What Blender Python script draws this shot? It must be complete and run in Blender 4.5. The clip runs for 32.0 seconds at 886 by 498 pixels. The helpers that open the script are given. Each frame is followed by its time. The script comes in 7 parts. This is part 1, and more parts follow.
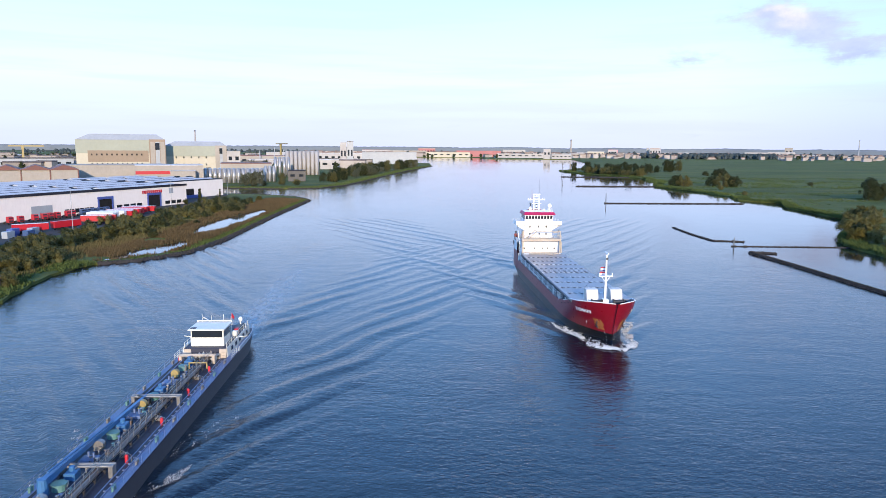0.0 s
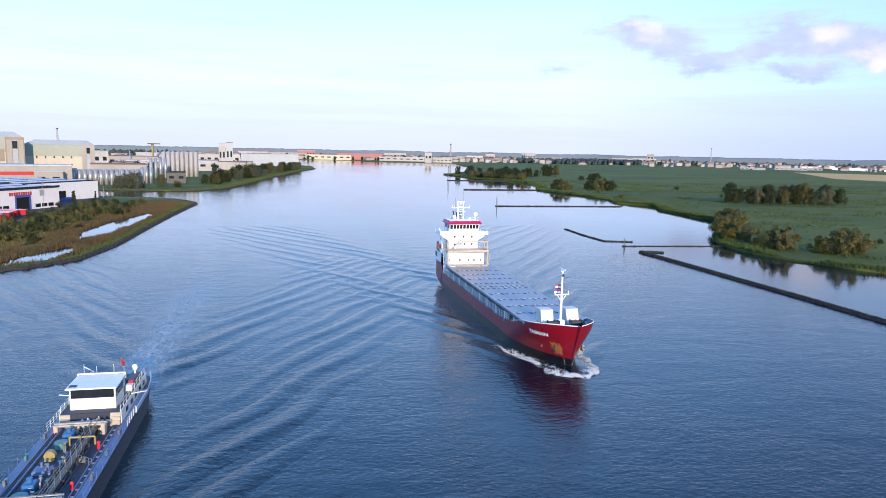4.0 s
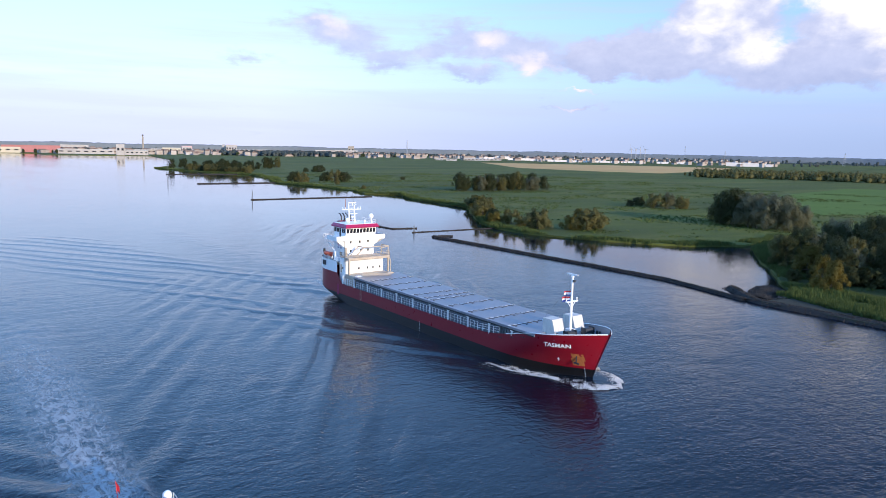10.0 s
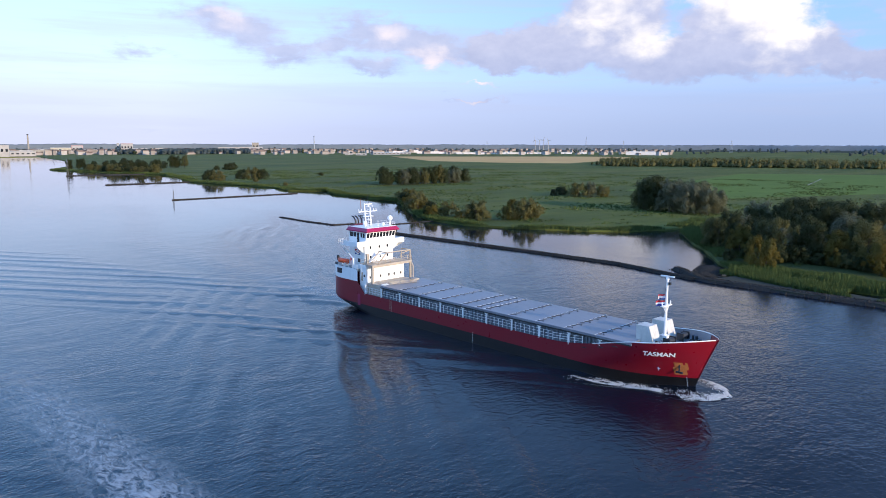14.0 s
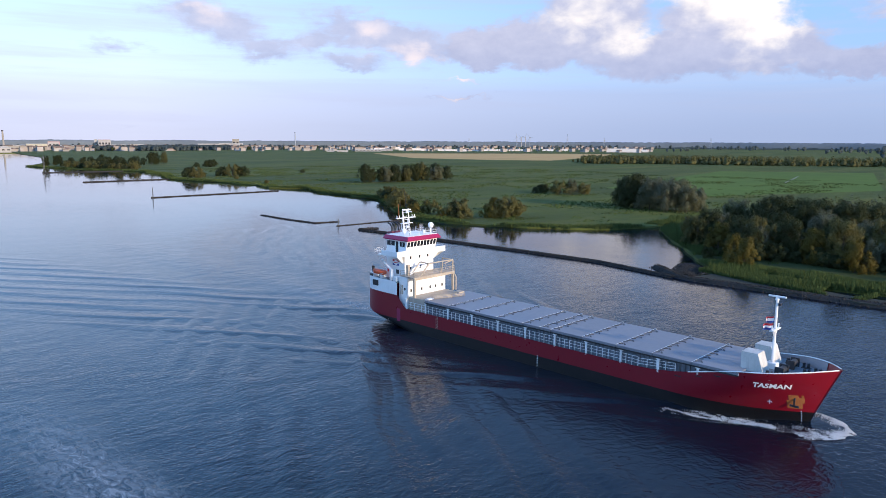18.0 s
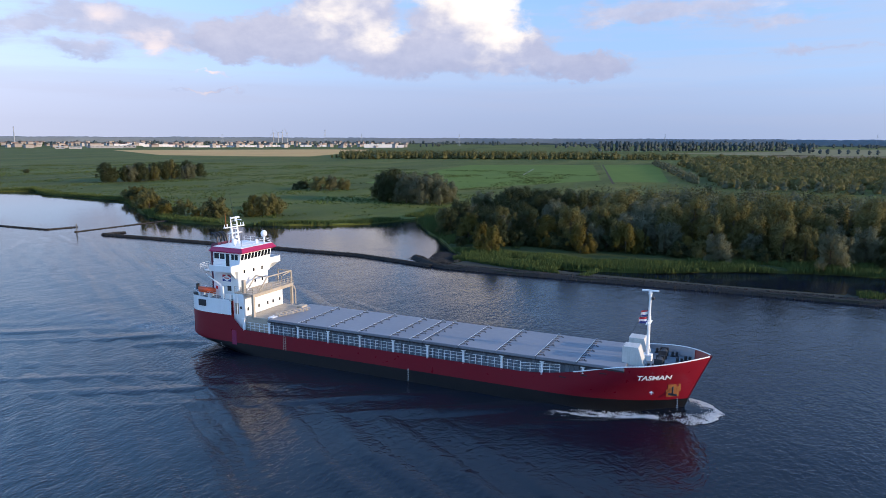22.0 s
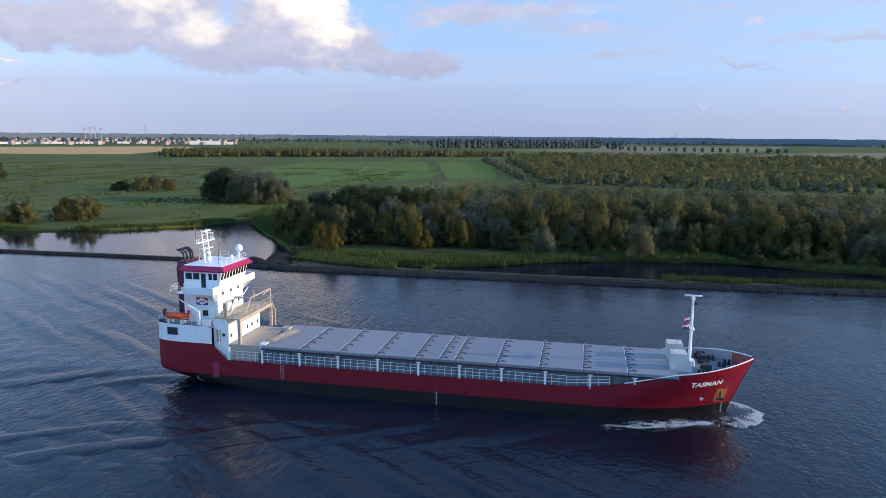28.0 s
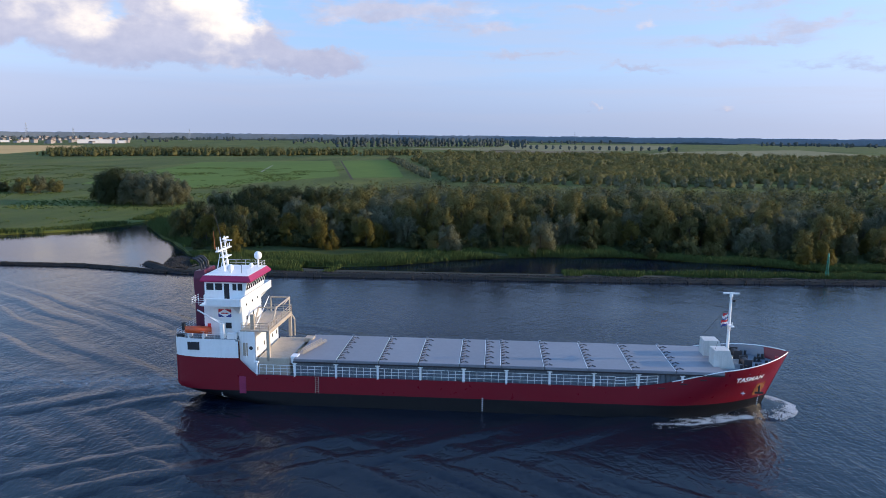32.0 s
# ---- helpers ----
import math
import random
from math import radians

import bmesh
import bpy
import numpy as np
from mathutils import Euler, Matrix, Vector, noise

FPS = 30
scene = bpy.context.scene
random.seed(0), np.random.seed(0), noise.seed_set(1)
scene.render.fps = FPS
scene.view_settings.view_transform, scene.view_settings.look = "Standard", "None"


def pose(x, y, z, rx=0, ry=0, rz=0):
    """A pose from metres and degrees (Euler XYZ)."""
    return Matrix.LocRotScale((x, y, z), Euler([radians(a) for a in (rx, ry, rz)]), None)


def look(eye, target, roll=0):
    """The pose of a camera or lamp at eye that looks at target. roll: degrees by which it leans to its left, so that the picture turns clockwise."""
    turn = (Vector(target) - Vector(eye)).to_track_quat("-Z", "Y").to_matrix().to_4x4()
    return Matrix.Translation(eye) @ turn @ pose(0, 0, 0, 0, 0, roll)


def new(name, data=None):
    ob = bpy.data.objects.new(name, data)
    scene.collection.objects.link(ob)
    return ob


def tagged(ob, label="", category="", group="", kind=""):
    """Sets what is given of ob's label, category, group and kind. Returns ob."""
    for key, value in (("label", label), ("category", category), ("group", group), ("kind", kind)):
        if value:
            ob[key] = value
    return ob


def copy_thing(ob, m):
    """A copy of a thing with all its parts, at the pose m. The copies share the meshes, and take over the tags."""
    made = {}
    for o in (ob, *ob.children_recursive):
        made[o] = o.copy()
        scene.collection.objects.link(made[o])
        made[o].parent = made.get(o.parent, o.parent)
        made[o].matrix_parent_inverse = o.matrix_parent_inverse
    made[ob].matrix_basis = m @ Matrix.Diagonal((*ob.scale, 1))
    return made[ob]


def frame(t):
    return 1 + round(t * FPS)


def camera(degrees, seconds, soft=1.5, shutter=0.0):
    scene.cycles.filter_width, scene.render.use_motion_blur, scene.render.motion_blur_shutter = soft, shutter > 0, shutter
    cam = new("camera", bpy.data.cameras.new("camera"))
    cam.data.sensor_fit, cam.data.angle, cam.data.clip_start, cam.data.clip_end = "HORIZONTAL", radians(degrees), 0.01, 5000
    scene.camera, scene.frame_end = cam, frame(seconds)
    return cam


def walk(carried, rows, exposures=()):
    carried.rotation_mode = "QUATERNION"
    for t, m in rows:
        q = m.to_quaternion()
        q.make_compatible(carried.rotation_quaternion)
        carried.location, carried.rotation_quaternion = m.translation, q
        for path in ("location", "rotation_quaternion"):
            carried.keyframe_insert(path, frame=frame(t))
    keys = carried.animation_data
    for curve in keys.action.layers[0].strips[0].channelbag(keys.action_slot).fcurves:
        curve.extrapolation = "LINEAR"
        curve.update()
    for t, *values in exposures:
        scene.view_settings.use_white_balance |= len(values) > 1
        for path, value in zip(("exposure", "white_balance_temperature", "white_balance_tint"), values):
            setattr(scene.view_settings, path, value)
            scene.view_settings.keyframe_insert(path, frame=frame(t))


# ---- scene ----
# light and exposure
EXP0, EXP1, EXP2 = 0.37, 0.23, 0.12
KELVIN, TINT = 6150, 13
SUN, SKY = 4.5, 0.11
SHADE_CLOUD, LIT_CLOUD = (3.7, 4.2, 6.0), (10.4, 9.7, 8.8)
LOW_AIR, MID_AIR, UP_AIR = (4.8, 5.6, 7.4), (4.5, 6.3, 9.0), (3.3, 5.9, 9.6)
VEIL, HIGH, HAZE = (5.2, 5.6, 7.2), (4.4, 5.2, 7.2), (5.2, 5.6, 7.1)
cam = camera(64.72, 32.0, 0.8)
walk(cam, [
    (0, pose(72.50, -8.85, 38.42, 81.66, -0.40, -0.00)),
    (0.5, pose(72.18, -8.99, 38.41, 81.71, -0.51, -0.02)),
    (1, pose(71.68, -9.06, 38.40, 81.75, -0.68, -0.03)),
    (1.5, pose(70.94, -9.18, 38.39, 81.82, -0.85, -0.17)),
    (2, pose(69.99, -9.43, 38.38, 81.88, -1.01, -0.99)),
    (2.5, pose(68.56, -9.69, 38.37, 81.92, -1.04, -2.75)),
    (3, pose(66.67, -9.89, 38.35, 81.97, -1.07, -5.32)),
    (3.5, pose(64.27, -9.99, 38.34, 82.02, -1.08, -8.15)),
    (5.5, pose(52.65, -10.13, 38.25, 82.08, -1.29, -12.76)),
    (6, pose(49.40, -10.26, 38.24, 82.13, -1.23, -15.29)),
    (6.5, pose(45.82, -10.33, 38.26, 82.15, -1.20, -18.33)),
    (7, pose(42.03, -10.25, 38.29, 82.13, -1.17, -21.11)),
    (7.5, pose(38.18, -9.94, 38.31, 82.11, -1.15, -23.55)),
    (8, pose(34.28, -9.27, 38.33, 82.06, -1.14, -26.00)),
    (8.5, pose(30.47, -8.16, 38.36, 82.03, -1.19, -28.59)),
    (9, pose(26.75, -6.98, 38.31, 81.99, -1.16, -30.55)),
    (9.5, pose(22.99, -5.71, 38.18, 81.94, -1.20, -32.45)),
    (10, pose(19.31, -4.17, 38.03, 81.88, -1.18, -34.28)),
    (10.5, pose(15.82, -2.47, 37.91, 81.82, -1.15, -36.06)),
    (11, pose(12.64, -0.66, 37.83, 81.74, -0.82, -38.25)),
    (11.5, pose(9.94, 0.76, 37.80, 81.69, -0.49, -40.44)),
    (12, pose(7.82, 1.86, 37.79, 81.63, -0.25, -41.95)),
    (12.5, pose(6.38, 2.53, 37.80, 81.57, -0.08, -42.03)),
    (13, pose(5.52, 2.79, 37.84, 81.55, -0.08, -42.08)),
    (13.5, pose(5.08, 2.84, 37.90, 81.53, -0.10, -42.03)),
    (14, pose(4.92, 2.94, 37.95, 81.47, -0.11, -41.98)),
    (14.5, pose(4.88, 3.14, 38.01, 81.40, -0.12, -41.91)),
    (16.5, pose(5.06, 3.22, 38.35, 81.29, -0.19, -41.63)),
    (17, pose(4.93, 3.12, 38.42, 81.26, -0.21, -41.91)),
    (17.5, pose(4.79, 2.97, 38.51, 81.22, -0.21, -41.89)),
    (18, pose(4.64, 2.69, 38.58, 81.21, -0.23, -43.45)),
    (18.5, pose(4.43, 2.45, 38.63, 81.17, -0.21, -46.53)),
    (19, pose(4.12, 2.17, 38.70, 81.13, -0.17, -48.98)),
    (19.5, pose(3.75, 1.89, 38.77, 81.10, -0.17, -51.40)),
    (20, pose(3.45, 1.64, 38.84, 81.06, -0.20, -53.84)),
    (20.5, pose(3.18, 1.49, 38.92, 81.04, -0.23, -56.27)),
    (21, pose(2.98, 1.26, 38.98, 81.00, -0.18, -58.63)),
    (21.5, pose(2.73, 1.11, 39.03, 80.97, -0.19, -60.78)),
    (22, pose(2.50, 1.00, 39.08, 80.93, -0.24, -62.87)),
    (22.5, pose(2.28, 1.07, 39.16, 80.91, -0.23, -64.75)),
    (23, pose(2.06, 1.06, 39.26, 80.89, -0.27, -66.40)),
    (23.5, pose(1.76, 0.96, 39.33, 80.88, -0.33, -67.71)),
    (24, pose(1.40, 0.89, 39.40, 80.87, -0.36, -68.77)),
    (24.5, pose(1.06, 0.90, 39.45, 80.86, -0.40, -69.83)),
    (25, pose(0.86, 0.89, 39.49, 80.84, -0.40, -70.87)),
    (25.5, pose(0.76, 0.84, 39.54, 80.82, -0.43, -71.75)),
    (27.5, pose(0.57, 0.65, 39.76, 80.77, -0.53, -75.26)),
    (28, pose(0.46, 0.56, 39.76, 80.76, -0.47, -76.23)),
    (28.5, pose(0.30, 0.50, 39.73, 80.78, -0.60, -77.18)),
    (29, pose(0.21, 0.49, 39.72, 80.77, -0.66, -78.15)),
    (29.5, pose(0.13, 0.45, 39.71, 80.77, -0.69, -79.09)),
    (30, pose(0.04, 0.40, 39.72, 80.77, -0.68, -80.04)),
    (30.5, pose(-0.01, 0.40, 39.76, 80.79, -0.73, -80.97)),
    (31, pose(-0.05, 0.36, 39.81, 80.77, -0.69, -81.91)),
    (31.5, pose(-0.05, 0.23, 39.89, 80.75, -0.69, -82.86)),
    (32, pose(0.00, -0.00, 40.00, 80.71, -0.54, -83.86)),
], exposures=[(0, EXP0, KELVIN, TINT), (3.5, EXP0, KELVIN, TINT), (12, EXP1, KELVIN + 120, TINT), (24, EXP2, KELVIN + 560, TINT), (32, EXP2 + 0.04, KELVIN + 680, TINT)])
SUN_AZ, SUN_EL = 173.0, 13.0


class Nodes:
    """A small helper that strings shader nodes together."""

    def __init__(self, tree):
        self.tree = tree
        self.n, self.l = tree.nodes, tree.links

    def put(self, sock, v):
        if isinstance(v, bpy.types.NodeSocket):
            self.l.new(v, sock)
        elif v is not None:
            if sock.type in ("RGBA",) and len(v) == 3:
                v = (*v, 1)
            sock.default_value = v

    def math(self, op, a, b=None, c=None, clamp=False):
        k = self.n.new("ShaderNodeMath")
        k.operation, k.use_clamp = op, clamp
        for s, v in zip(k.inputs, (a, b, c)):
            self.put(s, v)
        return k.outputs[0]

    def vmath(self, op, a, b=None, scale=None):
        k = self.n.new("ShaderNodeVectorMath")
        k.operation = op
        self.put(k.inputs[0], a)
        if b is not None:
            self.put(k.inputs[1], b)
        if scale is not None:
            self.put(k.inputs[3], scale)
        return k.outputs["Value"] if op in ("LENGTH", "DOT_PRODUCT") else k.outputs[0]

    def noise(self, vec, scale, detail=4, rough=0.55, distort=0.0):
        k = self.n.new("ShaderNodeTexNoise")
        self.put(k.inputs["Vector"], vec)
        k.inputs["Scale"].default_value = scale
        k.inputs["Detail"].default_value = detail
        k.inputs["Roughness"].default_value = rough
        k.inputs["Distortion"].default_value = distort
        return k.outputs["Fac"]

    def mix(self, fac, a, b, blend="MIX"):
        k = self.n.new("ShaderNodeMix")
        k.data_type, k.blend_type = "RGBA", blend
        self.put(k.inputs[0], fac)
        self.put(k.inputs[6], a)
        self.put(k.inputs[7], b)
        return k.outputs[2]

    def span(self, v, a, b, c=0.0, d=1.0, smooth=False):
        k = self.n.new("ShaderNodeMapRange")
        k.clamp = True
        if smooth:
            k.interpolation_type = "SMOOTHSTEP"
        for s, x in zip(k.inputs, (v, a, b, c, d)):
            self.put(s, x)
        return k.outputs[0]

    def xyz(self, x, y, z):
        k = self.n.new("ShaderNodeCombineXYZ")
        for s, v in zip(k.inputs, (x, y, z)):
            self.put(s, v)
        return k.outputs[0]

    def split(self, v):
        k = self.n.new("ShaderNodeSeparateXYZ")
        self.put(k.inputs[0], v)
        return k.outputs

    def bump(self, height, strength, distance=0.1):
        k = self.n.new("ShaderNodeBump")
        self.put(k.inputs["Height"], height)
        k.inputs["Strength"].default_value = strength
        k.inputs["Distance"].default_value = distance
        return k.outputs[0]

    def position(self):
        return self.n.new("ShaderNodeNewGeometry").outputs["Position"]

    def own(self):
        return self.n.new("ShaderNodeTexCoord").outputs["Object"]

    def chance(self):
        return self.n.new("ShaderNodeObjectInfo").outputs["Random"]

    def island(self):
        return self.n.new("ShaderNodeNewGeometry").outputs["Random Per Island"]


# the evening sky: clear air, a heap of cumulus in the east and thin layers
HEAP = [  # azimuth, elevation, half width, reach upwards, reach downwards
    (64.6, 9.2, 5.0, 6.0, 3.6), (68.0, 6.6, 4.4, 1.9, 2.0), (73.4, 5.5, 4.6, 1.3, 1.15), (61, 6.4, 8.0, 2.0, 1.9), (55.4, 9.2, 4.4, 5.0, 3.8), (51, 7.2, 5.2, 2.6, 1.8),
    (46.5, 7.0, 3.6, 1.9, 1.5)]
THIN = [  # azimuth, elevation, half width, half height, weight
    (18.8, 6.8, 2.2, 0.6, 0.75), (24.2, 9.6, 2.99, 1.08, 1.15), (27, 8.2, 2.53, 0.96, 1.1), (29.6, 6.9, 2.07, 0.84, 1.1), (35.4, 9, 2.76, 1.08, 1.05), (33.2, 7.4, 1.84, 0.72, 1.1), (36.2, 6.1, 1.84, 0.6, 1.1),
    (38.4, 8.2, 2.76, 1.08, 1.15), (41.6, 7.2, 3.22, 1.2, 1.3), (45.2, 4.85, 1.5, 0.16, 0.9), (44.4, 3.5, 2.6, 0.2, 0.9), (81, 9.6, 8, 1.1, 0.95), (76, 8.9, 5, 0.6, 0.6), (87.4, 8.3, 3.4, 0.5, 0.7),
    (90.5, 6.35, 4, 0.3, 0.8), (99, 5.15, 3.2, 0.26, 0.75), (106.5, 7, 5.4, 0.55, 0.9), (111, 8, 4, 0.6, 0.8), (96.5, 9.6, 4, 0.35, 0.7), (99.8, 8.4, 0.6, 0.5, 0.6),
    (96.2, 2.2, 0.6, 0.25, 0.8), (105.2, 2.05, 0.6, 0.2, 0.7), (107, 9.6, 6, 0.5, 0.7), (114, 5, 5, 0.4, 0.7)]
BRIGHT = [(45.2, 4.85, 1.6, 0.3, 1.4), (44.4, 3.5, 2.8, 0.35, 1.2), (96.2, 2.3, 0.8, 0.4, 1.4), (105.2, 2.1, 0.8, 0.3, 1.2), (41.8, 6.9, 2.6, 0.8, 0.9), (37.5, 8.8, 3.0, 0.7, 0.8),
          (65.4, 10.2, 4.6, 2.8, 1.5), (68.4, 8.2, 2.2, 1.2, 1.1), (55.2, 10.4, 3.6, 2.4, 1.3), (58.6, 8.0, 2.4, 1.4, 0.9), (24.5, 9.9, 2.8, 0.7, 0.9), (88, 9.6, 3.0, 0.6, 0.7), (99.8, 8.5, 1.0, 0.7, 1.0)]


def make_world():
    world = bpy.data.worlds.new("evening_sky")
    scene.world = world
    world.use_nodes = True
    tree = world.node_tree
    tree.nodes.clear()
    g = Nodes(tree)
    sky = tree.nodes.new("ShaderNodeTexSky")
    sky.sky_type, sky.sun_disc = "NISHITA", False
    sky.sun_elevation, sky.sun_rotation = radians(SUN_EL), radians(SUN_AZ)
    sky.altitude, sky.air_density, sky.dust_density, sky.ozone_density = 40, 1.0, 1.2, 2.0
    d = tree.nodes.new("ShaderNodeTexCoord").outputs["Generated"]
    x, y, z = g.split(d)
    az = g.math("MULTIPLY", g.math("ARCTAN2", x, y), 57.2958)
    el = g.math("MULTIPLY", g.math("ARCSINE", z), 57.2958)

    def billow(da, de, scale, seed, detail=7, rough=0.6):
        return g.noise(g.xyz(g.math("MULTIPLY", g.math("ADD", az, da), scale), g.math("MULTIPLY", g.math("ADD", el, de), scale * 1.5), seed), 1.0, detail, rough, 0.25)

    # soft sideways swirl for the outlines
    wa = g.math("ADD", az, g.math("MULTIPLY", g.math("SUBTRACT", billow(0, 0, 0.30, 3.0, 4), 0.5), 4.5))
    we = g.math("ADD", el, g.math("MULTIPLY", g.math("SUBTRACT", billow(0, 0, 0.42, 8.0, 4), 0.5), 2.6))

    def puffs(table):
        total = None
        for ca, ce, ha, he, k in table:
            u = g.math("DIVIDE", g.math("SUBTRACT", wa, ca), ha)
            v = g.math("DIVIDE", g.math("SUBTRACT", we, ce), he)
            r = g.math("ADD", g.math("MULTIPLY", u, u), g.math("MULTIPLY", v, v))
            b = g.math("MULTIPLY", g.math("EXPONENT", g.math("MULTIPLY", r, -1.0)), k)
            total = b if total is None else g.math("ADD", total, b)
        return total

    heap = None
    for ca, ce, ha, up, down in HEAP:
        u = g.math("DIVIDE", g.math("SUBTRACT", wa, ca), ha)
        v = g.math("SUBTRACT", we, ce)
        v = g.math("MAXIMUM", g.math("DIVIDE", v, up), g.math("DIVIDE", v, -down))
        b = g.math("SUBTRACT", 1.0, g.math("ADD", g.math("MULTIPLY", u, u), g.math("MULTIPLY", v, v)))
        heap = b if heap is None else g.math("SMOOTH_MAX", heap, b, 0.25)
    n0, n1, n2 = billow(0, 0, 0.36, 5.0), billow(0, 0, 0.17, 5.5, 3, 0.5), billow(2.0, 1.3, 0.17, 5.5, 3, 0.5)
    curl = billow(0, 0, 1.2, 6.0, 5)
    body = g.math("ADD", heap, g.math("ADD", g.math("MULTIPLY", g.math("SUBTRACT", n0, 0.5), 1.25), g.math("MULTIPLY", g.math("SUBTRACT", curl, 0.5), 0.3)))
    heaped = g.span(body, -0.12, 0.52, 0.0, 0.97, True)
    wisp = g.noise(g.xyz(g.math("MULTIPLY", az, 0.34), g.math("MULTIPLY", el, 1.5), 9.0), 1.0, 7, 0.62, 0.4)
    thin = g.span(g.math("ADD", puffs(THIN), g.math("MULTIPLY", g.math("SUBTRACT", wisp, 0.52), 1.5)), 0.10, 1.05, 0.0, 0.85, True)
    relief = g.math("MULTIPLY", g.math("SUBTRACT", n1, n2), 1.5)
    lit = g.math("ADD", g.math("MULTIPLY", puffs(BRIGHT), 0.52), g.math("ADD", relief, g.math("MULTIPLY", g.math("SUBTRACT", n0, 0.5), 0.75)))
    lit = g.span(lit, 0.12, 0.98, 0.0, 1.0, True)
    shade = g.mix(g.span(g.math("MULTIPLY_ADD", curl, 0.35, n0), 0.42, 0.92), SHADE_CLOUD, tuple(v * k for v, k in zip(SHADE_CLOUD, (1.3, 1.25, 1.15))))
    shade = g.mix(1.0, shade, g.mix(g.span(el, 4.0, 7.5), (0.80, 0.85, 0.93), (1.1, 1.06, 1.02)), "MULTIPLY")
    cumulus = g.mix(lit, shade, LIT_CLOUD)
    rosy = g.mix(lit, shade, tuple(v * k for v, k in zip(LIT_CLOUD, (0.84, 0.78, 0.84))))
    # clear air brightens and greys towards the horizon
    air = g.mix(g.span(el, 0.0, 5.0), LOW_AIR, MID_AIR)
    air = g.mix(g.span(el, 5.0, 13.0), air, UP_AIR)
    turn = g.span(g.vmath("DOT_PRODUCT", d, (0.985, 0.174, 0.0)), 0.5, 1.0)
    air = g.mix(1.0, air, g.mix(turn, (1.56, 1.37, 1.26), (0.79, 0.88, 0.97)), "MULTIPLY")
    upper = g.mix(1.0, sky.outputs[0], g.mix(turn, (1.65, 2.3, 3.6), (0.33, 0.46, 0.72)), "MULTIPLY")
    upper = g.mix(g.span(el, 22.0, 60.0, 1.0, 0.0, True), upper, g.mix(turn, (3.6, 8.8, 17.0), (1.0, 1.7, 3.4)))
    col = g.mix(g.span(el, 9.5, 18.0, 0.95, 0.0, True), upper, air)
    band = g.noise(g.xyz(g.math("MULTIPLY", az, 0.05), g.math("MULTIPLY", el, 0.75), 1.7), 1.0, 5, 0.55)
    veil = g.math("MULTIPLY", g.span(band, 0.42, 0.66, 0.0, 0.45, True), g.span(el, 12, 30, 1.0, 0.1))
    # a pale sheet lies low under the heap
    low = g.math("MULTIPLY", g.span(g.math("MULTIPLY_ADD", band, 2.4, el), 4.4, 6.2, 0.62, 0.0, True), g.span(az, 66.0, 96.0, 1.0, 0.5, True))
    high = g.noise(g.xyz(g.math("MULTIPLY", x, 3.0), g.math("MULTIPLY", y, 3.0), g.math("MULTIPLY", z, 5.0)), 1.3, 5, 0.55)
    high = g.math("MULTIPLY", g.span(high, 0.5, 0.75, 0.0, 0.15, True), g.span(el, 14, 26, 0.0, 1.0))
    col = g.mix(veil, col, g.mix(turn, VEIL, tuple(v * k for v, k in zip(VEIL, (0.84, 0.92, 0.98)))))
    col = g.mix(high, col, HIGH)
    col = g.mix(low, col, g.mix(turn, tuple(v * 1.15 for v in VEIL), tuple(v * k for v, k in zip(VEIL, (0.70, 0.78, 0.88)))))
    col = g.mix(thin, col, rosy)
    col = g.mix(heaped, col, cumulus)
    col = g.mix(g.span(el, 0.0, 3.5, 0.5, 0.0, True), col, g.mix(turn, tuple(v * 1.0 for v in HAZE), tuple(v * k for v, k in zip(HAZE, (0.50, 0.64, 0.80)))))
    bg = tree.nodes.new("ShaderNodeBackground")
    g.put(bg.inputs[0], col)
    bg.inputs[1].default_value = SKY
    out = tree.nodes.new("ShaderNodeOutputWorld")
    tree.links.new(bg.outputs[0], out.inputs[0])


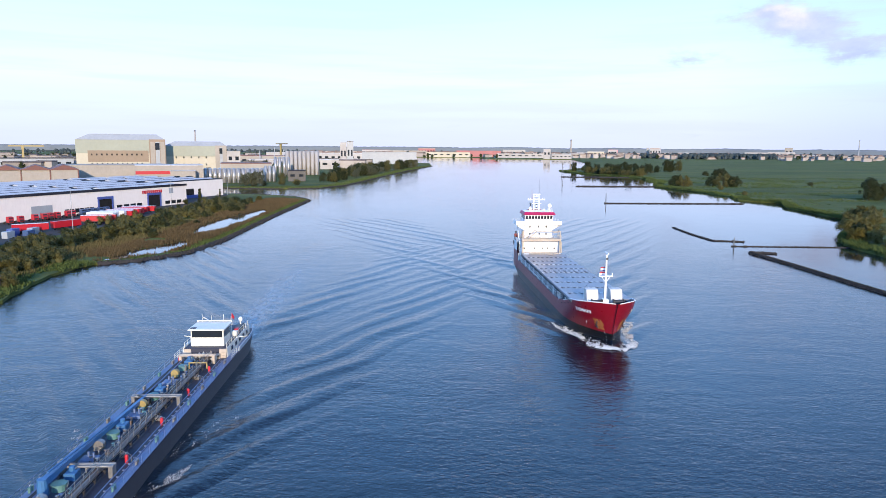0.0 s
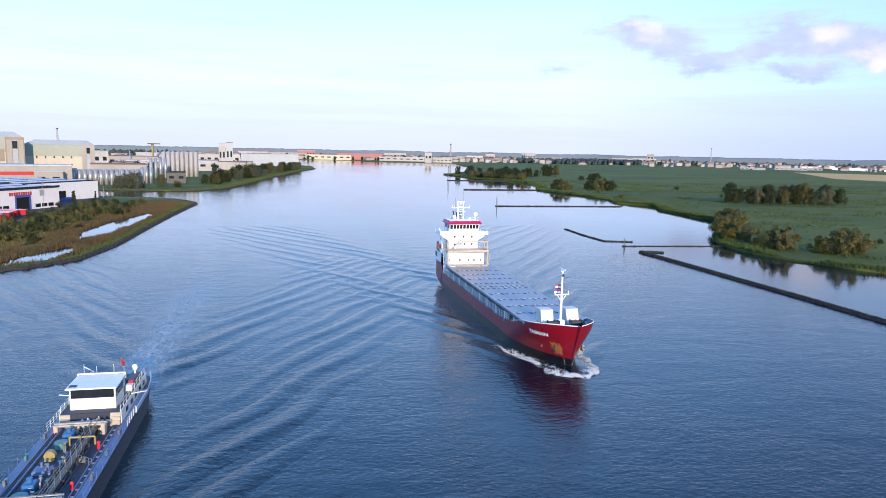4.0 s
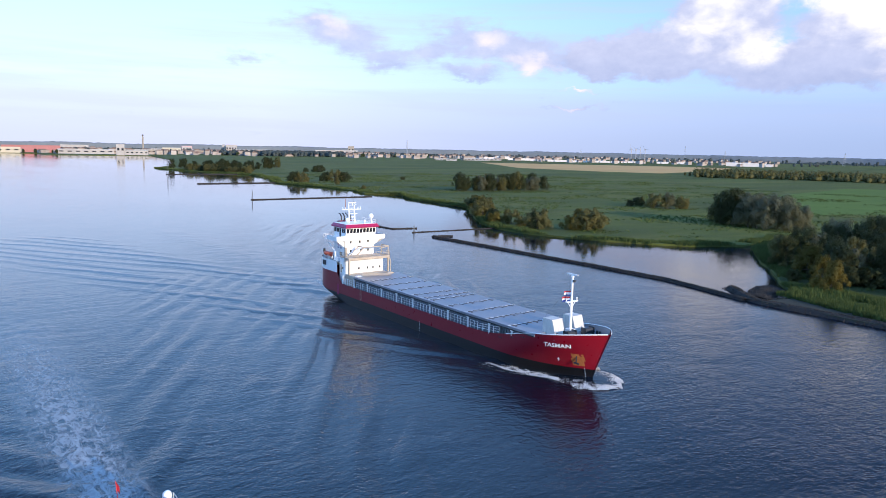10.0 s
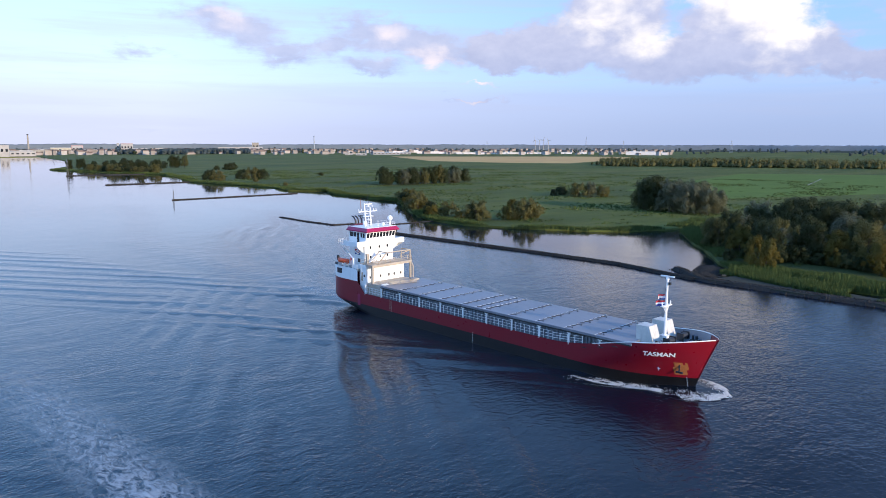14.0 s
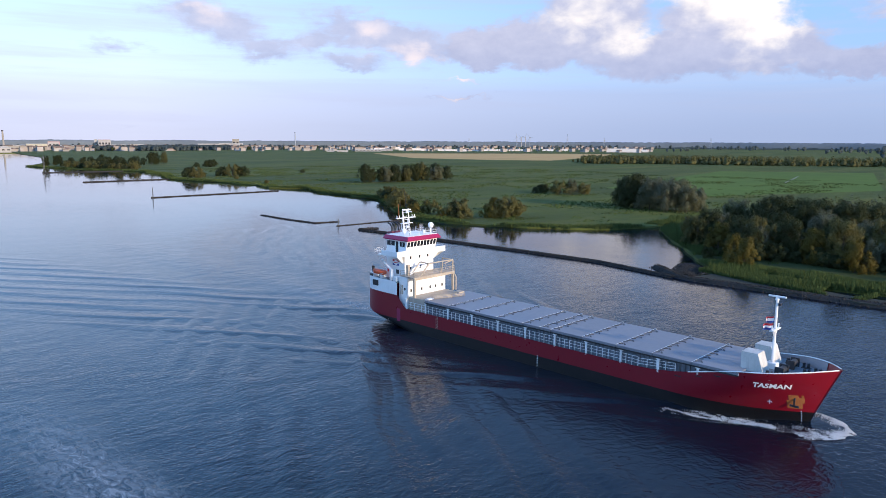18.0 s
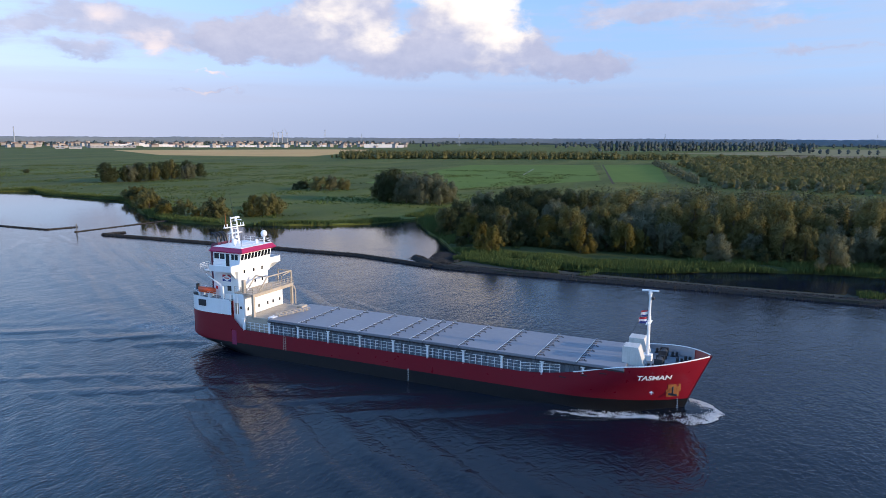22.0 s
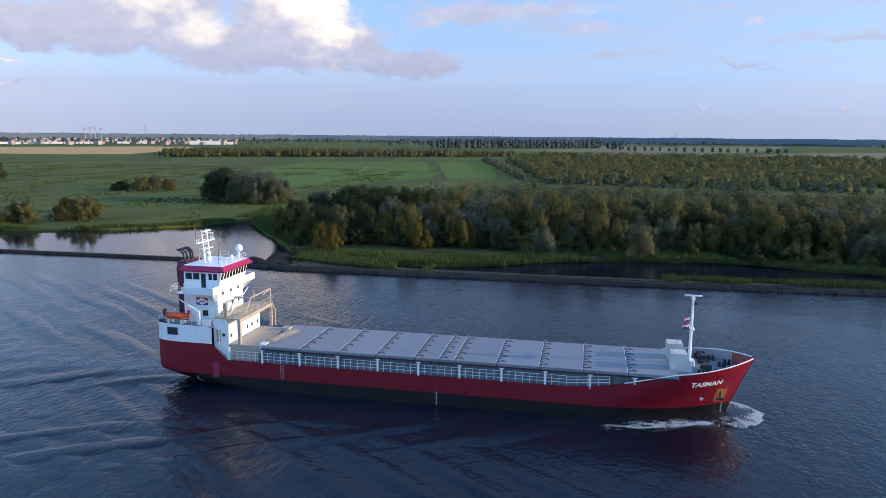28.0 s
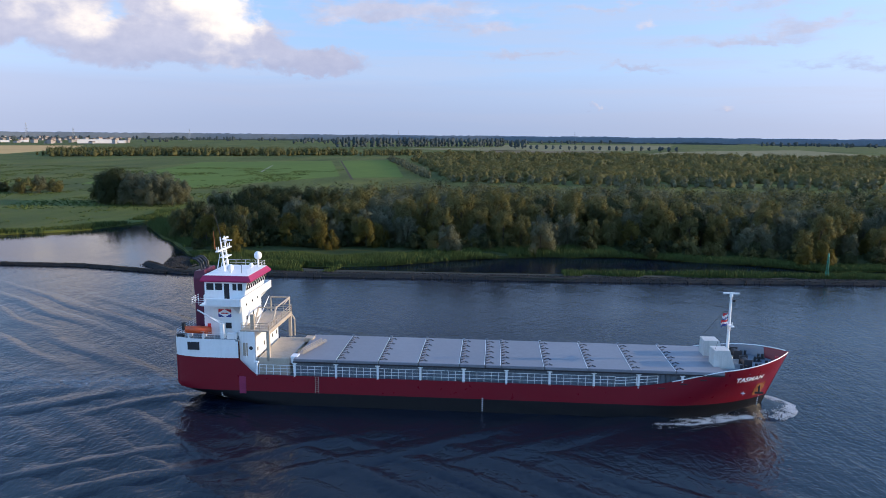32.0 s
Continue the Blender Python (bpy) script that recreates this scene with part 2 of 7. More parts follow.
make_world()
sun = new("sun", bpy.data.lights.new("sun", "SUN"))
sun.data.energy, sun.data.angle, sun.data.color = SUN, radians(0.6), (1.0, 0.81, 0.57)
sun.matrix_world = look((0, 0, 0), (-math.sin(radians(SUN_AZ)) * math.cos(radians(SUN_EL)), -math.cos(radians(SUN_AZ)) * math.cos(radians(SUN_EL)), -math.sin(radians(SUN_EL))))
def paint(name, a, b=None, scale=1.0, rough=0.5, bump=0.0, metal=0.0, own=False, grime=0.0, fine=8.0, vary=0.0, island=0.0, dist=0.05):
    """A surface of two close tones at two scales, with relief, stains and a tone of its own for each piece."""
    m = bpy.data.materials.new(name)
    m.use_nodes = True
    g = Nodes(m.node_tree)
    s = m.node_tree.nodes["Principled BSDF"]
    b = b or tuple(c * 0.8 for c in a)
    at = g.own() if own else g.position()
    n1, n2 = g.noise(at, scale, 5, 0.6), g.noise(at, scale * fine, 4, 0.6)
    f = g.span(g.math("ADD", g.math("MULTIPLY", n1, 0.65), g.math("MULTIPLY", n2, 0.35)), 0.32, 0.68)
    col = g.mix(f, a, b)
    if grime:
        x, y, z = g.split(at)
        streak = g.noise(g.xyz(g.math("MULTIPLY", x, 1.3), g.math("MULTIPLY", y, 1.3), g.math("MULTIPLY", z, 0.12)), 1.6, 4, 0.65)
        col = g.mix(g.span(streak, 0.5, 0.75, 0.0, grime), col, tuple(c * 0.35 + 0.02 for c in a))
    if vary:
        col = g.mix(g.math("MULTIPLY", g.chance(), vary), col, tuple(c * 0.45 for c in a))
    if island:
        col = g.mix(g.math("MULTIPLY", g.island(), island), col, tuple(c * 0.35 for c in b))
    g.put(s.inputs["Base Color"], col)
    g.put(s.inputs["Roughness"], g.span(n2, 0.3, 0.7, max(rough - 0.03, 0.02), min(rough + 0.04, 1.0)))
    s.inputs["Metallic"].default_value = metal
    if rough >= 0.85:
        s.inputs["Specular IOR Level"].default_value = 0.1
    if bump:
        g.put(s.inputs["Normal"], g.bump(n2, bump, dist))
    return m


def water_material(name="river_water", track=None):
    """Dark river water with swell, waves and ripples. track: stern x, half beam, wash length, the start and slope of the side foam and the wash force, in the ship's space."""
    m = bpy.data.materials.new(name)
    m.use_nodes = True
    g = Nodes(m.node_tree)
    s = m.node_tree.nodes["Principled BSDF"]
    flat = g.vmath("MULTIPLY", g.position(), (1.0, 1.0, 0.0))
    swell = g.noise(g.vmath("MULTIPLY", flat, (0.05, 0.09, 0.0)), 1.0, 3, 0.5, 0.6)
    wave = g.noise(g.vmath("MULTIPLY", flat, (0.24, 0.42, 0.0)), 1.0, 3, 0.55, 0.7)
    ripple = g.noise(g.vmath("MULTIPLY", flat, (1.0, 1.35, 0.0)), 1.0, 3, 0.6, 0.5)
    fx, fy, fz = g.split(flat)
    calm = g.math("MULTIPLY", g.math("MULTIPLY", g.span(fy, 30.0, 300.0, 1.0, 0.2), g.span(fx, 70.0, 185.0, 1.0, 0.55)), g.span(fx, 186.0, 206.0, 1.0, 0.4))
    gust = g.span(g.noise(g.vmath("MULTIPLY", flat, (0.014, 0.007, 0.0)), 1.0, 4, 0.6, 0.8), 0.36, 0.64, 0.45, 1.0)
    h = g.math("ADD", g.math("MULTIPLY", swell, 0.7), g.math("MULTIPLY", g.math("ADD", g.math("MULTIPLY", wave, 0.45), g.math("MULTIPLY", ripple, 0.38)), gust))
    h = g.math("MULTIPLY", h, calm)
    col = g.mix(g.span(swell, 0.3, 0.7), (0.0030, 0.0065, 0.0150), (0.0045, 0.0080, 0.0155))
    rough = 0.05
    if track:
        back, beam, wash, side0, slope, force = track
        x, y, z = g.split(g.own())
        ay = g.math("ABSOLUTE", y)
        d = g.math("SUBTRACT", back + 2.0, x)
        lace = g.noise(g.vmath("MULTIPLY", g.own(), (0.5, 1.0, 1.0)), 1.0, 5, 0.62, 1.2)
        wide = g.math("MULTIPLY_ADD", d, 0.035, beam)
        core = g.math("SUBTRACT", 1.0, g.math("DIVIDE", ay, wide), clamp=True)
        core = g.math("MULTIPLY", g.math("MULTIPLY", core, g.span(d, 0.0, 3.0)), g.span(d, wash * 0.15, wash, 1.0, 0.0))
        u = g.math("SUBTRACT", side0, x)
        edge = g.math("SUBTRACT", ay, g.math("MULTIPLY_ADD", u, slope, beam * 0.9))
        edge = g.math("SUBTRACT", 1.0, g.math("DIVIDE", g.math("ABSOLUTE", edge), g.math("MULTIPLY_ADD", u, 0.02, 0.9)), clamp=True)
        edge = g.math("MULTIPLY", g.math("MULTIPLY", edge, g.span(u, 2.0, 10.0)), g.span(u, 18.0, 70.0, 0.62, 0.0))
        f = g.math("ADD", g.math("MULTIPLY", core, force), edge)
        f = g.span(g.math("ADD", g.math("MULTIPLY", f, 0.28), lace), 0.76, 1.04, 0.0, 0.5, True)
        f = g.math("MULTIPLY", f, g.math("MINIMUM", g.math("MULTIPLY", g.math("ADD", core, edge), 4.0), 1.0))
        milk = g.math("MULTIPLY", g.math("MULTIPLY", core, force * 0.62), g.span(lace, 0.40, 0.70), clamp=True)
        f = g.math("MAXIMUM", f, g.math("MINIMUM", milk, 0.62))
        col = g.mix(f, col, (0.62, 0.66, 0.68))
        rough = g.span(f, 0.0, 0.6, 0.08, 0.6)
        h = g.math("ADD", h, g.math("MULTIPLY", f, 0.10))
    g.put(s.inputs["Base Color"], col)
    g.put(s.inputs["Roughness"], rough)
    s.inputs["IOR"].default_value = 1.33
    g.put(s.inputs["Normal"], g.bump(h, 0.46, 1.0))
    return m


def meadow_material():
    m = bpy.data.materials.new("meadow_grass")
    m.use_nodes = True
    g = Nodes(m.node_tree)
    s = m.node_tree.nodes["Principled BSDF"]
    at = g.position()
    x, y, z = g.split(at)
    big = g.noise(g.vmath("MULTIPLY", at, (0.004, 0.012, 0.0)), 1.0, 5, 0.6, 0.5)
    mid = g.noise(g.vmath("MULTIPLY", at, (0.03, 0.06, 0.0)), 1.0, 5, 0.62, 0.4)
    fine = g.noise(at, 0.9, 5, 0.65)
    streak = g.noise(g.vmath("MULTIPLY", at, (0.0035, 0.022, 0.0)), 1.0, 6, 0.68, 0.9)
    col = g.mix(g.span(big, 0.38, 0.62), (0.054, 0.068, 0.016), (0.108, 0.120, 0.024))
    col = g.mix(g.span(streak, 0.46, 0.66, 0.0, 0.75), col, (0.165, 0.145, 0.036))
    col = g.mix(g.span(mid, 0.48, 0.68, 0.0, 0.7), col, (0.062, 0.072, 0.022))
    col = g.mix(g.span(fine, 0.35, 0.7, 0.0, 0.5), col, (0.080, 0.105, 0.022))
    g.put(s.inputs["Base Color"], col)
    s.inputs["Roughness"].default_value = 0.9
    s.inputs["Specular IOR Level"].default_value = 0.15
    g.put(s.inputs["Normal"], g.bump(g.math("ADD", fine, g.math("MULTIPLY", mid, 2.0)), 0.8, 0.6))
    return m


# floor herbs with the shade of the wood mixed into their dark colour
FLOOR = paint("shaded_floor_herbs", (0.060, 0.075, 0.024), (0.036, 0.046, 0.016), 0.25, 0.95, 0.5, dist=0.3)
WATER = water_material()
MEADOW = meadow_material()
EARTH = paint("bank_soil", (0.10, 0.075, 0.05), (0.05, 0.045, 0.03), 0.3, 0.95, 0.5, dist=0.3)


class Mesh:
    """Collects vertices and faces of one part."""

    def __init__(self):
        self.v, self.f, self.soft = [], [], []

    def add(self, verts, faces):
        n = len(self.v)
        self.v += [tuple(p) for p in verts]
        self.f += [tuple(i + n for i in q) for q in faces]
        return self

    def box(self, x0, x1, y0, y1, z0, z1, bevel=0.0):
        if bevel <= 0:
            return self.add([(x, y, z) for z in (z0, z1) for y in (y0, y1) for x in (x0, x1)],
                            [(0, 2, 3, 1), (4, 5, 7, 6), (0, 1, 5, 4), (2, 6, 7, 3), (0, 4, 6, 2), (1, 3, 7, 5)])
        c = min(bevel, (x1 - x0) / 3, (y1 - y0) / 3, (z1 - z0) / 3)
        ring = [(x0 + c, y0), (x1 - c, y0), (x1, y0 + c), (x1, y1 - c), (x1 - c, y1), (x0 + c, y1), (x0, y1 - c), (x0, y0 + c)]
        inner = [(min(max(x, x0 + c), x1 - c), min(max(y, y0 + c), y1 - c)) for x, y in ring]
        verts = [(x, y, z0) for x, y in ring] + [(x, y, z1 - c) for x, y in ring] + [(x, y, z1) for x, y in inner]
        faces = [tuple(range(7, -1, -1)), tuple(range(16, 24))]
        for k in (0, 8):
            faces += [(k + i, k + (i + 1) % 8, k + 8 + (i + 1) % 8, k + 8 + i) for i in range(8)]
        return self.add(verts, faces)

    def prism(self, ring, z0, z1):
        n = len(ring)
        return self.add([(x, y, z0) for x, y in ring] + [(x, y, z1) for x, y in ring],
                        [tuple(range(n - 1, -1, -1)), tuple(range(n, 2 * n))] + [(i, (i + 1) % n, n + (i + 1) % n, n + i) for i in range(n)])

    def side(self, ring, y0, y1):
        """A profile in x and z, drawn out along y."""
        n = len(ring)
        return self.add([(x, y0, z) for x, z in ring] + [(x, y1, z) for x, z in ring],
                        [tuple(range(n)), tuple(range(2 * n - 1, n - 1, -1))] + [(i, n + i, n + (i + 1) % n, (i + 1) % n) for i in range(n)])

    def tube(self, p, q, r, r2=None, n=6):
        p, q = Vector(p), Vector(q)
        r2 = r if r2 is None else r2
        w = (q - p).normalized()
        u = w.orthogonal().normalized()
        t = w.cross(u)
        k = [(math.cos(2 * math.pi * i / n), math.sin(2 * math.pi * i / n)) for i in range(n)]
        return self.add([p + (u * a + t * b) * r for a, b in k] + [q + (u * a + t * b) * r2 for a, b in k],
                        [tuple(range(n - 1, -1, -1)), tuple(range(n, 2 * n))] + [(i, (i + 1) % n, n + (i + 1) % n, n + i) for i in range(n)])

    def dome(self, c, r, top=1.0, n=12, m=6, low=-0.5):
        rows = []
        for j in range(m + 1):
            a = math.asin(low) + (math.pi / 2 - math.asin(low)) * j / m
            rows += [(c[0] + r * math.cos(a) * math.cos(2 * math.pi * i / n), c[1] + r * math.cos(a) * math.sin(2 * math.pi * i / n), c[2] + r * top * math.sin(a)) for i in range(n)]
        return self.add(rows, [tuple(range(n - 1, -1, -1))] + [(j * n + i, j * n + (i + 1) % n, (j + 1) * n + (i + 1) % n, (j + 1) * n + i) for j in range(m) for i in range(n)])

    def loft(self, rings, closed=True, caps=True):
        n = len(rings[0])
        k = n if closed else n - 1
        faces = [(j * n + i, j * n + (i + 1) % n, (j + 1) * n + (i + 1) % n, (j + 1) * n + i) for j in range(len(rings) - 1) for i in range(k)]
        if caps:
            faces += [tuple(range(n - 1, -1, -1)), tuple(range((len(rings) - 1) * n, len(rings) * n))]
        return self.add([p for r in rings for p in r], faces)

    def data(self, name, material, smooth=False):
        me = bpy.data.meshes.new(name)
        me.from_pydata(self.v, [], self.f)
        me.materials.append(material)
        if smooth:
            me.polygons.foreach_set("use_smooth", [True] * len(me.polygons))
        if self.soft:
            me.polygons.foreach_set("use_smooth", [True] * len(me.polygons))
            me.normals_split_custom_set_from_vertices(self.soft)
        me.update()
        return me


def part(name, mesh, material, parent=None, label="", smooth=False, kind=""):
    """One mesh object, under its thing or part."""
    ob = new(name, mesh if isinstance(mesh, bpy.types.Mesh) else mesh.data(name, material, smooth))
    ob.parent = parent
    return tagged(ob, label, "", "", kind)


def thing(name, label, category, group="", at=None, kind=""):
    ob = new(name)
    if at is not None:
        ob.matrix_world = at
    return tagged(ob, label, category, group, kind)
from mathutils import geometry


# ---- the river and its banks ----
def sheet(name, ring, top, low, material, label, category, kind="structure"):
    """A piece of land with its outline, its top and a bank that goes down into the water."""
    pts, _, tris, _, _, _ = geometry.delaunay_2d_cdt([Vector(p) for p in ring], [], [list(range(len(ring)))], 1, 0.001)
    n, k = len(ring), len(pts)
    m = Mesh()
    m.v = [(p.x, p.y, top) for p in pts] + [(x, y, top) for x, y in ring] + [(x, y, low) for x, y in ring]
    m.f = [tuple(t) for t in tris] + [(k + i, k + n + i, k + n + (i + 1) % n, k + (i + 1) % n) for i in range(n)]
    return tagged(new(name, m.data(name, material)), label, category, "", kind)


def wavy(ring, closed=False, step=6.0, amp=1.6, seed=0):
    """A hand-drawn line made uneven at a small scale."""
    out = []
    n = len(ring)
    for i in range(n if closed else n - 1):
        a, b = Vector(ring[i]), Vector(ring[(i + 1) % n])
        k = max(1, int((b - a).length / step)) if (b - a).length < 400 else 1
        side = Vector((-(b - a).y, (b - a).x)).normalized()
        for j in range(k):
            p = a + (b - a) * j / k
            if k > 1:
                p = p + side * amp * noise.noise((p.x * 0.11 + seed, p.y * 0.11, 0.3))
            out.append((p.x, p.y))
    if not closed:
        out.append(tuple(ring[-1]))
    return out


MEADOW_SHORE = [(263, 1143), (275, 1050), (300, 960), (325, 890), (316, 790), (300, 747), (284, 692), (291, 641), (300, 600), (302, 545), (293, 512),
                (312, 485), (298, 450), (296, 405), (292, 368), (267, 326), (240, 284), (233, 266), (232, 240), (240, 214), (256, 186), (268, 174), (290, 166),
                (314, 166), (336, 172)]
WOOD_SHORE = [(336, 168), (310, 163), (283, 158), (256, 138), (232, 117), (214, 105), (205, 96), (201, 70), (209, 38), (221, 20), (231, -5), (235, -34),
              (231, -52), (227, -74), (219, -95), (230, -150), (245, -320), (260, -900)]
DAM_OUT = [(207, 104), (196, 108), (188, 96), (189, 66), (192, 26), (194, -14), (197, -51), (202, -102), (212, -180), (235, -400)]
DAM_IN = [(243, -395), (221, -180), (211, -98), (206, -75), (203, -57), (199.5, -15), (197, 19), (196, 58), (204, 92)]
WEST_SHORE = [(-46, 60), (-35, 157), (-42, 192), (-39, 213), (-29, 220), (-19, 238), (-17, 275), (-19, 326), (-21, 389), (-22, 484), (-38, 513), (-63, 530), (-95, 541)]
NORTHWEST_SHORE = [(-400, 640), (-128, 623), (-80, 613), (-42, 625), (-23, 673), (-15, 752), (1, 937), (16, 1093), (51, 1370)]
FAR_SHORE = [(-900, 2500), (-400, 2420), (-165, 2381), (-24, 2435), (105, 2490), (205, 2425), (211, 2210), (437, 2196), (480, 2190), (420, 1700), (330, 1300)]

part("water", Mesh().add([(-4900, -4900, 0), (4900, -4900, 0), (4900, 4900, 0), (-4900, 4900, 0)], [(0, 1, 2, 3)]), WATER)
tagged(bpy.data.objects["water"], "wide blue river with wind ripples in evening light", "river", "", "structure")
sheet("ground", wavy(FAR_SHORE) + wavy(MEADOW_SHORE, seed=3) + wavy(WOOD_SHORE, seed=5) + [(260, -3500), (4900, -3500), (4900, 4900), (-4900, 4900), (-4900, 2900)],
      0.8, -2, MEADOW, "flat green polder meadow reaching from the river to the horizon", "meadow")
sheet("ground_west", wavy(WEST_SHORE, seed=8) + [(-420, 560), (-4900, 560), (-4900, -3500), (-60, -3500)], 0.8, -2, MEADOW,
      "low grassy river bank below an industrial estate", "river bank")
sheet("ground_northwest", wavy(NORTHWEST_SHORE, seed=9) + [(42, 1574), (-300, 2000), (-900, 2200), (-4900, 2600), (-4900, 640)], 0.8, -2, MEADOW,
      "low river bank with an industrial estate behind a harbour mouth", "river bank")
# ---- paints of the ships ----
RED = paint("red_hull_paint", (0.205, 0.006, 0.016), (0.190, 0.0055, 0.015), 0.12, 0.30, 0.0, own=True, grime=0.06)
BLACK = paint("black_boot_paint", (0.004, 0.0045, 0.0065), (0.009, 0.008, 0.008), 0.5, 0.34, 0.1, own=True, grime=0.2)
WHITE = paint("white_ship_paint", (0.86, 0.86, 0.85), (0.79, 0.79, 0.77), 0.5, 0.4, 0.04, own=True, grime=0.10)
CRIMSON = paint("crimson_roof_band", (0.36, 0.010, 0.075), (0.30, 0.009, 0.065), 0.6, 0.4, own=True)
HATCH = paint("blue_grey_hatch_paint", (0.215, 0.222, 0.245), (0.204, 0.211, 0.234), 0.2, 0.38, 0.0, own=True, vary=0.2)
COAM = paint("slate_coaming_paint", (0.19, 0.225, 0.26), (0.125, 0.15, 0.18), 0.5, 0.5, 0.1, own=True, grime=0.3)
DECK = paint("grey_deck_paint", (0.20, 0.24, 0.27), (0.12, 0.14, 0.15), 0.6, 0.6, 0.15, own=True)
TAN = paint("weathered_tan_paint", (0.50, 0.42, 0.33), (0.36, 0.30, 0.23), 0.6, 0.55, 0.1, own=True, grime=0.3)
DARK = paint("black_fittings", (0.02, 0.021, 0.024), (0.035, 0.035, 0.04), 1.0, 0.5, 0.1, own=True)
CLAMP = paint("slate_hatch_clamp", (0.055, 0.058, 0.070), (0.075, 0.076, 0.085), 1.0, 0.5, 0.1, own=True)
RUST = paint("rust_streaks", (0.36, 0.13, 0.035), (0.22, 0.07, 0.02), 1.2, 0.8, 0.3, own=True)
ORANGE = paint("orange_lifeboat_plastic", (0.75, 0.10, 0.02), (0.6, 0.08, 0.02), 1.0, 0.45, own=True)
PANE = paint("dark_bridge_glass", (0.012, 0.016, 0.022), (0.02, 0.025, 0.03), 1.0, 0.06, own=True)
SIGNRED = paint("signal_red", (0.55, 0.02, 0.03), (0.45, 0.02, 0.03), 1.0, 0.5, own=True)
SIGNBLUE = paint("signal_blue", (0.02, 0.05, 0.28), (0.02, 0.04, 0.2), 1.0, 0.5, own=True)
FOAM = paint("white_foam", (0.72, 0.72, 0.71), (0.46, 0.48, 0.50), 0.8, 0.7, 0.4, island=0.25)

SHIP_PATH = [(0, 101.3, 212.4, -86.8), (4, 101.1, 192.3, -87.0), (8, 100.9, 172.0, -87.4), (12, 101.0, 151.5, -87.7), (16, 101.3, 131.3, -87.9),
             (20, 101.2, 110.9, -87.8), (24, 101.0, 90.4, -87.6), (28, 101.2, 70.1, -87.8), (32, 102.0, 49.6, -88.1)]
BEAM = 6.4


def ease(a, b, x):
    u = min(max((x - a) / (b - a), 0), 1)
    return u * u * (3 - 2 * u)


def stem(z):
    return 86.8 + 3.5 * (max(z, 0) / 8.6) ** 1.1


def transom(z):
    return -1.0 if z >= 2.6 else -1.0 + 3.2 * ((2.6 - max(z, -0.6)) / 2.6) ** 1.5


def half(x, z):
    """Half breadth of the hull."""
    f = ease(0, 8, z)
    x0, xs = 66 + 10 * f, stem(z)
    b = BEAM
    if x > x0:
        u = min((x - x0) / (xs - x0), 1)
        b = BEAM * (1 - u ** (2.3 + 1.0 * f))
    w = ease(-0.9, 2.4, z)
    xa, xt = 17 - 12 * w, transom(z)
    if x < xa:
        u = min((xa - x) / (xa - xt), 1)
        b = BEAM * (1 - (0.16 * w + 0.96 * (1 - w)) * u ** (2 + 1.2 * w))
    return max(b, 0.02)


def sheer(x):
    if x < 8.9:
        return 7.0
    if x < 11.4:
        return 7.0 - 2.4 * (x - 8.9) / 2.5
    return 4.6 + 0.7 * ease(64, 72, x) + 1.9 * ease(69, 80, x) + 1.5 * ease(76, 91, x)


US = [0, .004, .01, .02, .035, .05, .07, .085, .098, .103, .108, .113, .118, .123, .128, .133, .14, .16, .2, .26, .32, .4, .48, .56, .62, .66, .69, .72, .75, .78, .80, .82, .84, .86, .88, .90, .92, .935, .95, .962, .973, .983, .991, .997, 1]


def hull_band(z0, top, rows):
    """A strake of both sides of the hull, from z0 up to top(x)."""
    m = Mesh()
    for s in (-1, 1):
        grid = []
        for u in US:
            col = []
            for j in range(rows + 1):
                z = z0
                for k in range(5):
                    x = transom(z) + u * (stem(z) - transom(z))
                    z = z0 + (top(x) - z0) * j / rows
                col.append((x, s * half(x, z), z))
            grid.append(col)
        m.loft(grid, closed=False, caps=False)
    n = rows + 1
    k = len(US) * n
    for i in range(rows):
        m.f.append((i, i + 1, k + i + 1, k + i))
        e = (len(US) - 1) * n
        m.f.append((e + i + 1, e + i, k + e + i, k + e + i + 1))
    return m


def rails(m, pts, height, bars=3, gap=1.6, r=0.035):
    """Stanchions and bars along a line."""
    for a, b in zip(pts, pts[1:]):
        a, b = Vector(a), Vector(b)
        k = max(1, round((b - a).length / gap))
        for i in range(k + 1):
            p = a + (b - a) * i / k
            m.tube(p, p + Vector((0, 0, height)), r, n=4)
        for j in range(bars):
            h = Vector((0, 0, height * (j + 1) / bars))
            m.tube(a + h, b + h, r * 0.8, n=4)
    return m


def letters(text, size, shear, bold):
    cu = bpy.data.curves.new("name", "FONT")
    cu.body, cu.size, cu.shear, cu.offset, cu.resolution_u = text, size, shear, bold, 3
    ob = bpy.data.objects.new("name", cu)
    scene.collection.objects.link(ob)
    bpy.context.view_layer.update()
    me = bpy.data.meshes.new_from_object(ob.evaluated_get(bpy.context.evaluated_depsgraph_get()))
    bpy.data.objects.remove(ob)
    bm = bmesh.new()
    bm.from_mesh(me)
    bmesh.ops.triangulate(bm, faces=bm.faces[:])
    bmesh.ops.subdivide_edges(bm, edges=[e for e in bm.edges if e.calc_length() > size * 0.4], cuts=1)
    bm.to_mesh(me)
    bm.free()
    return me


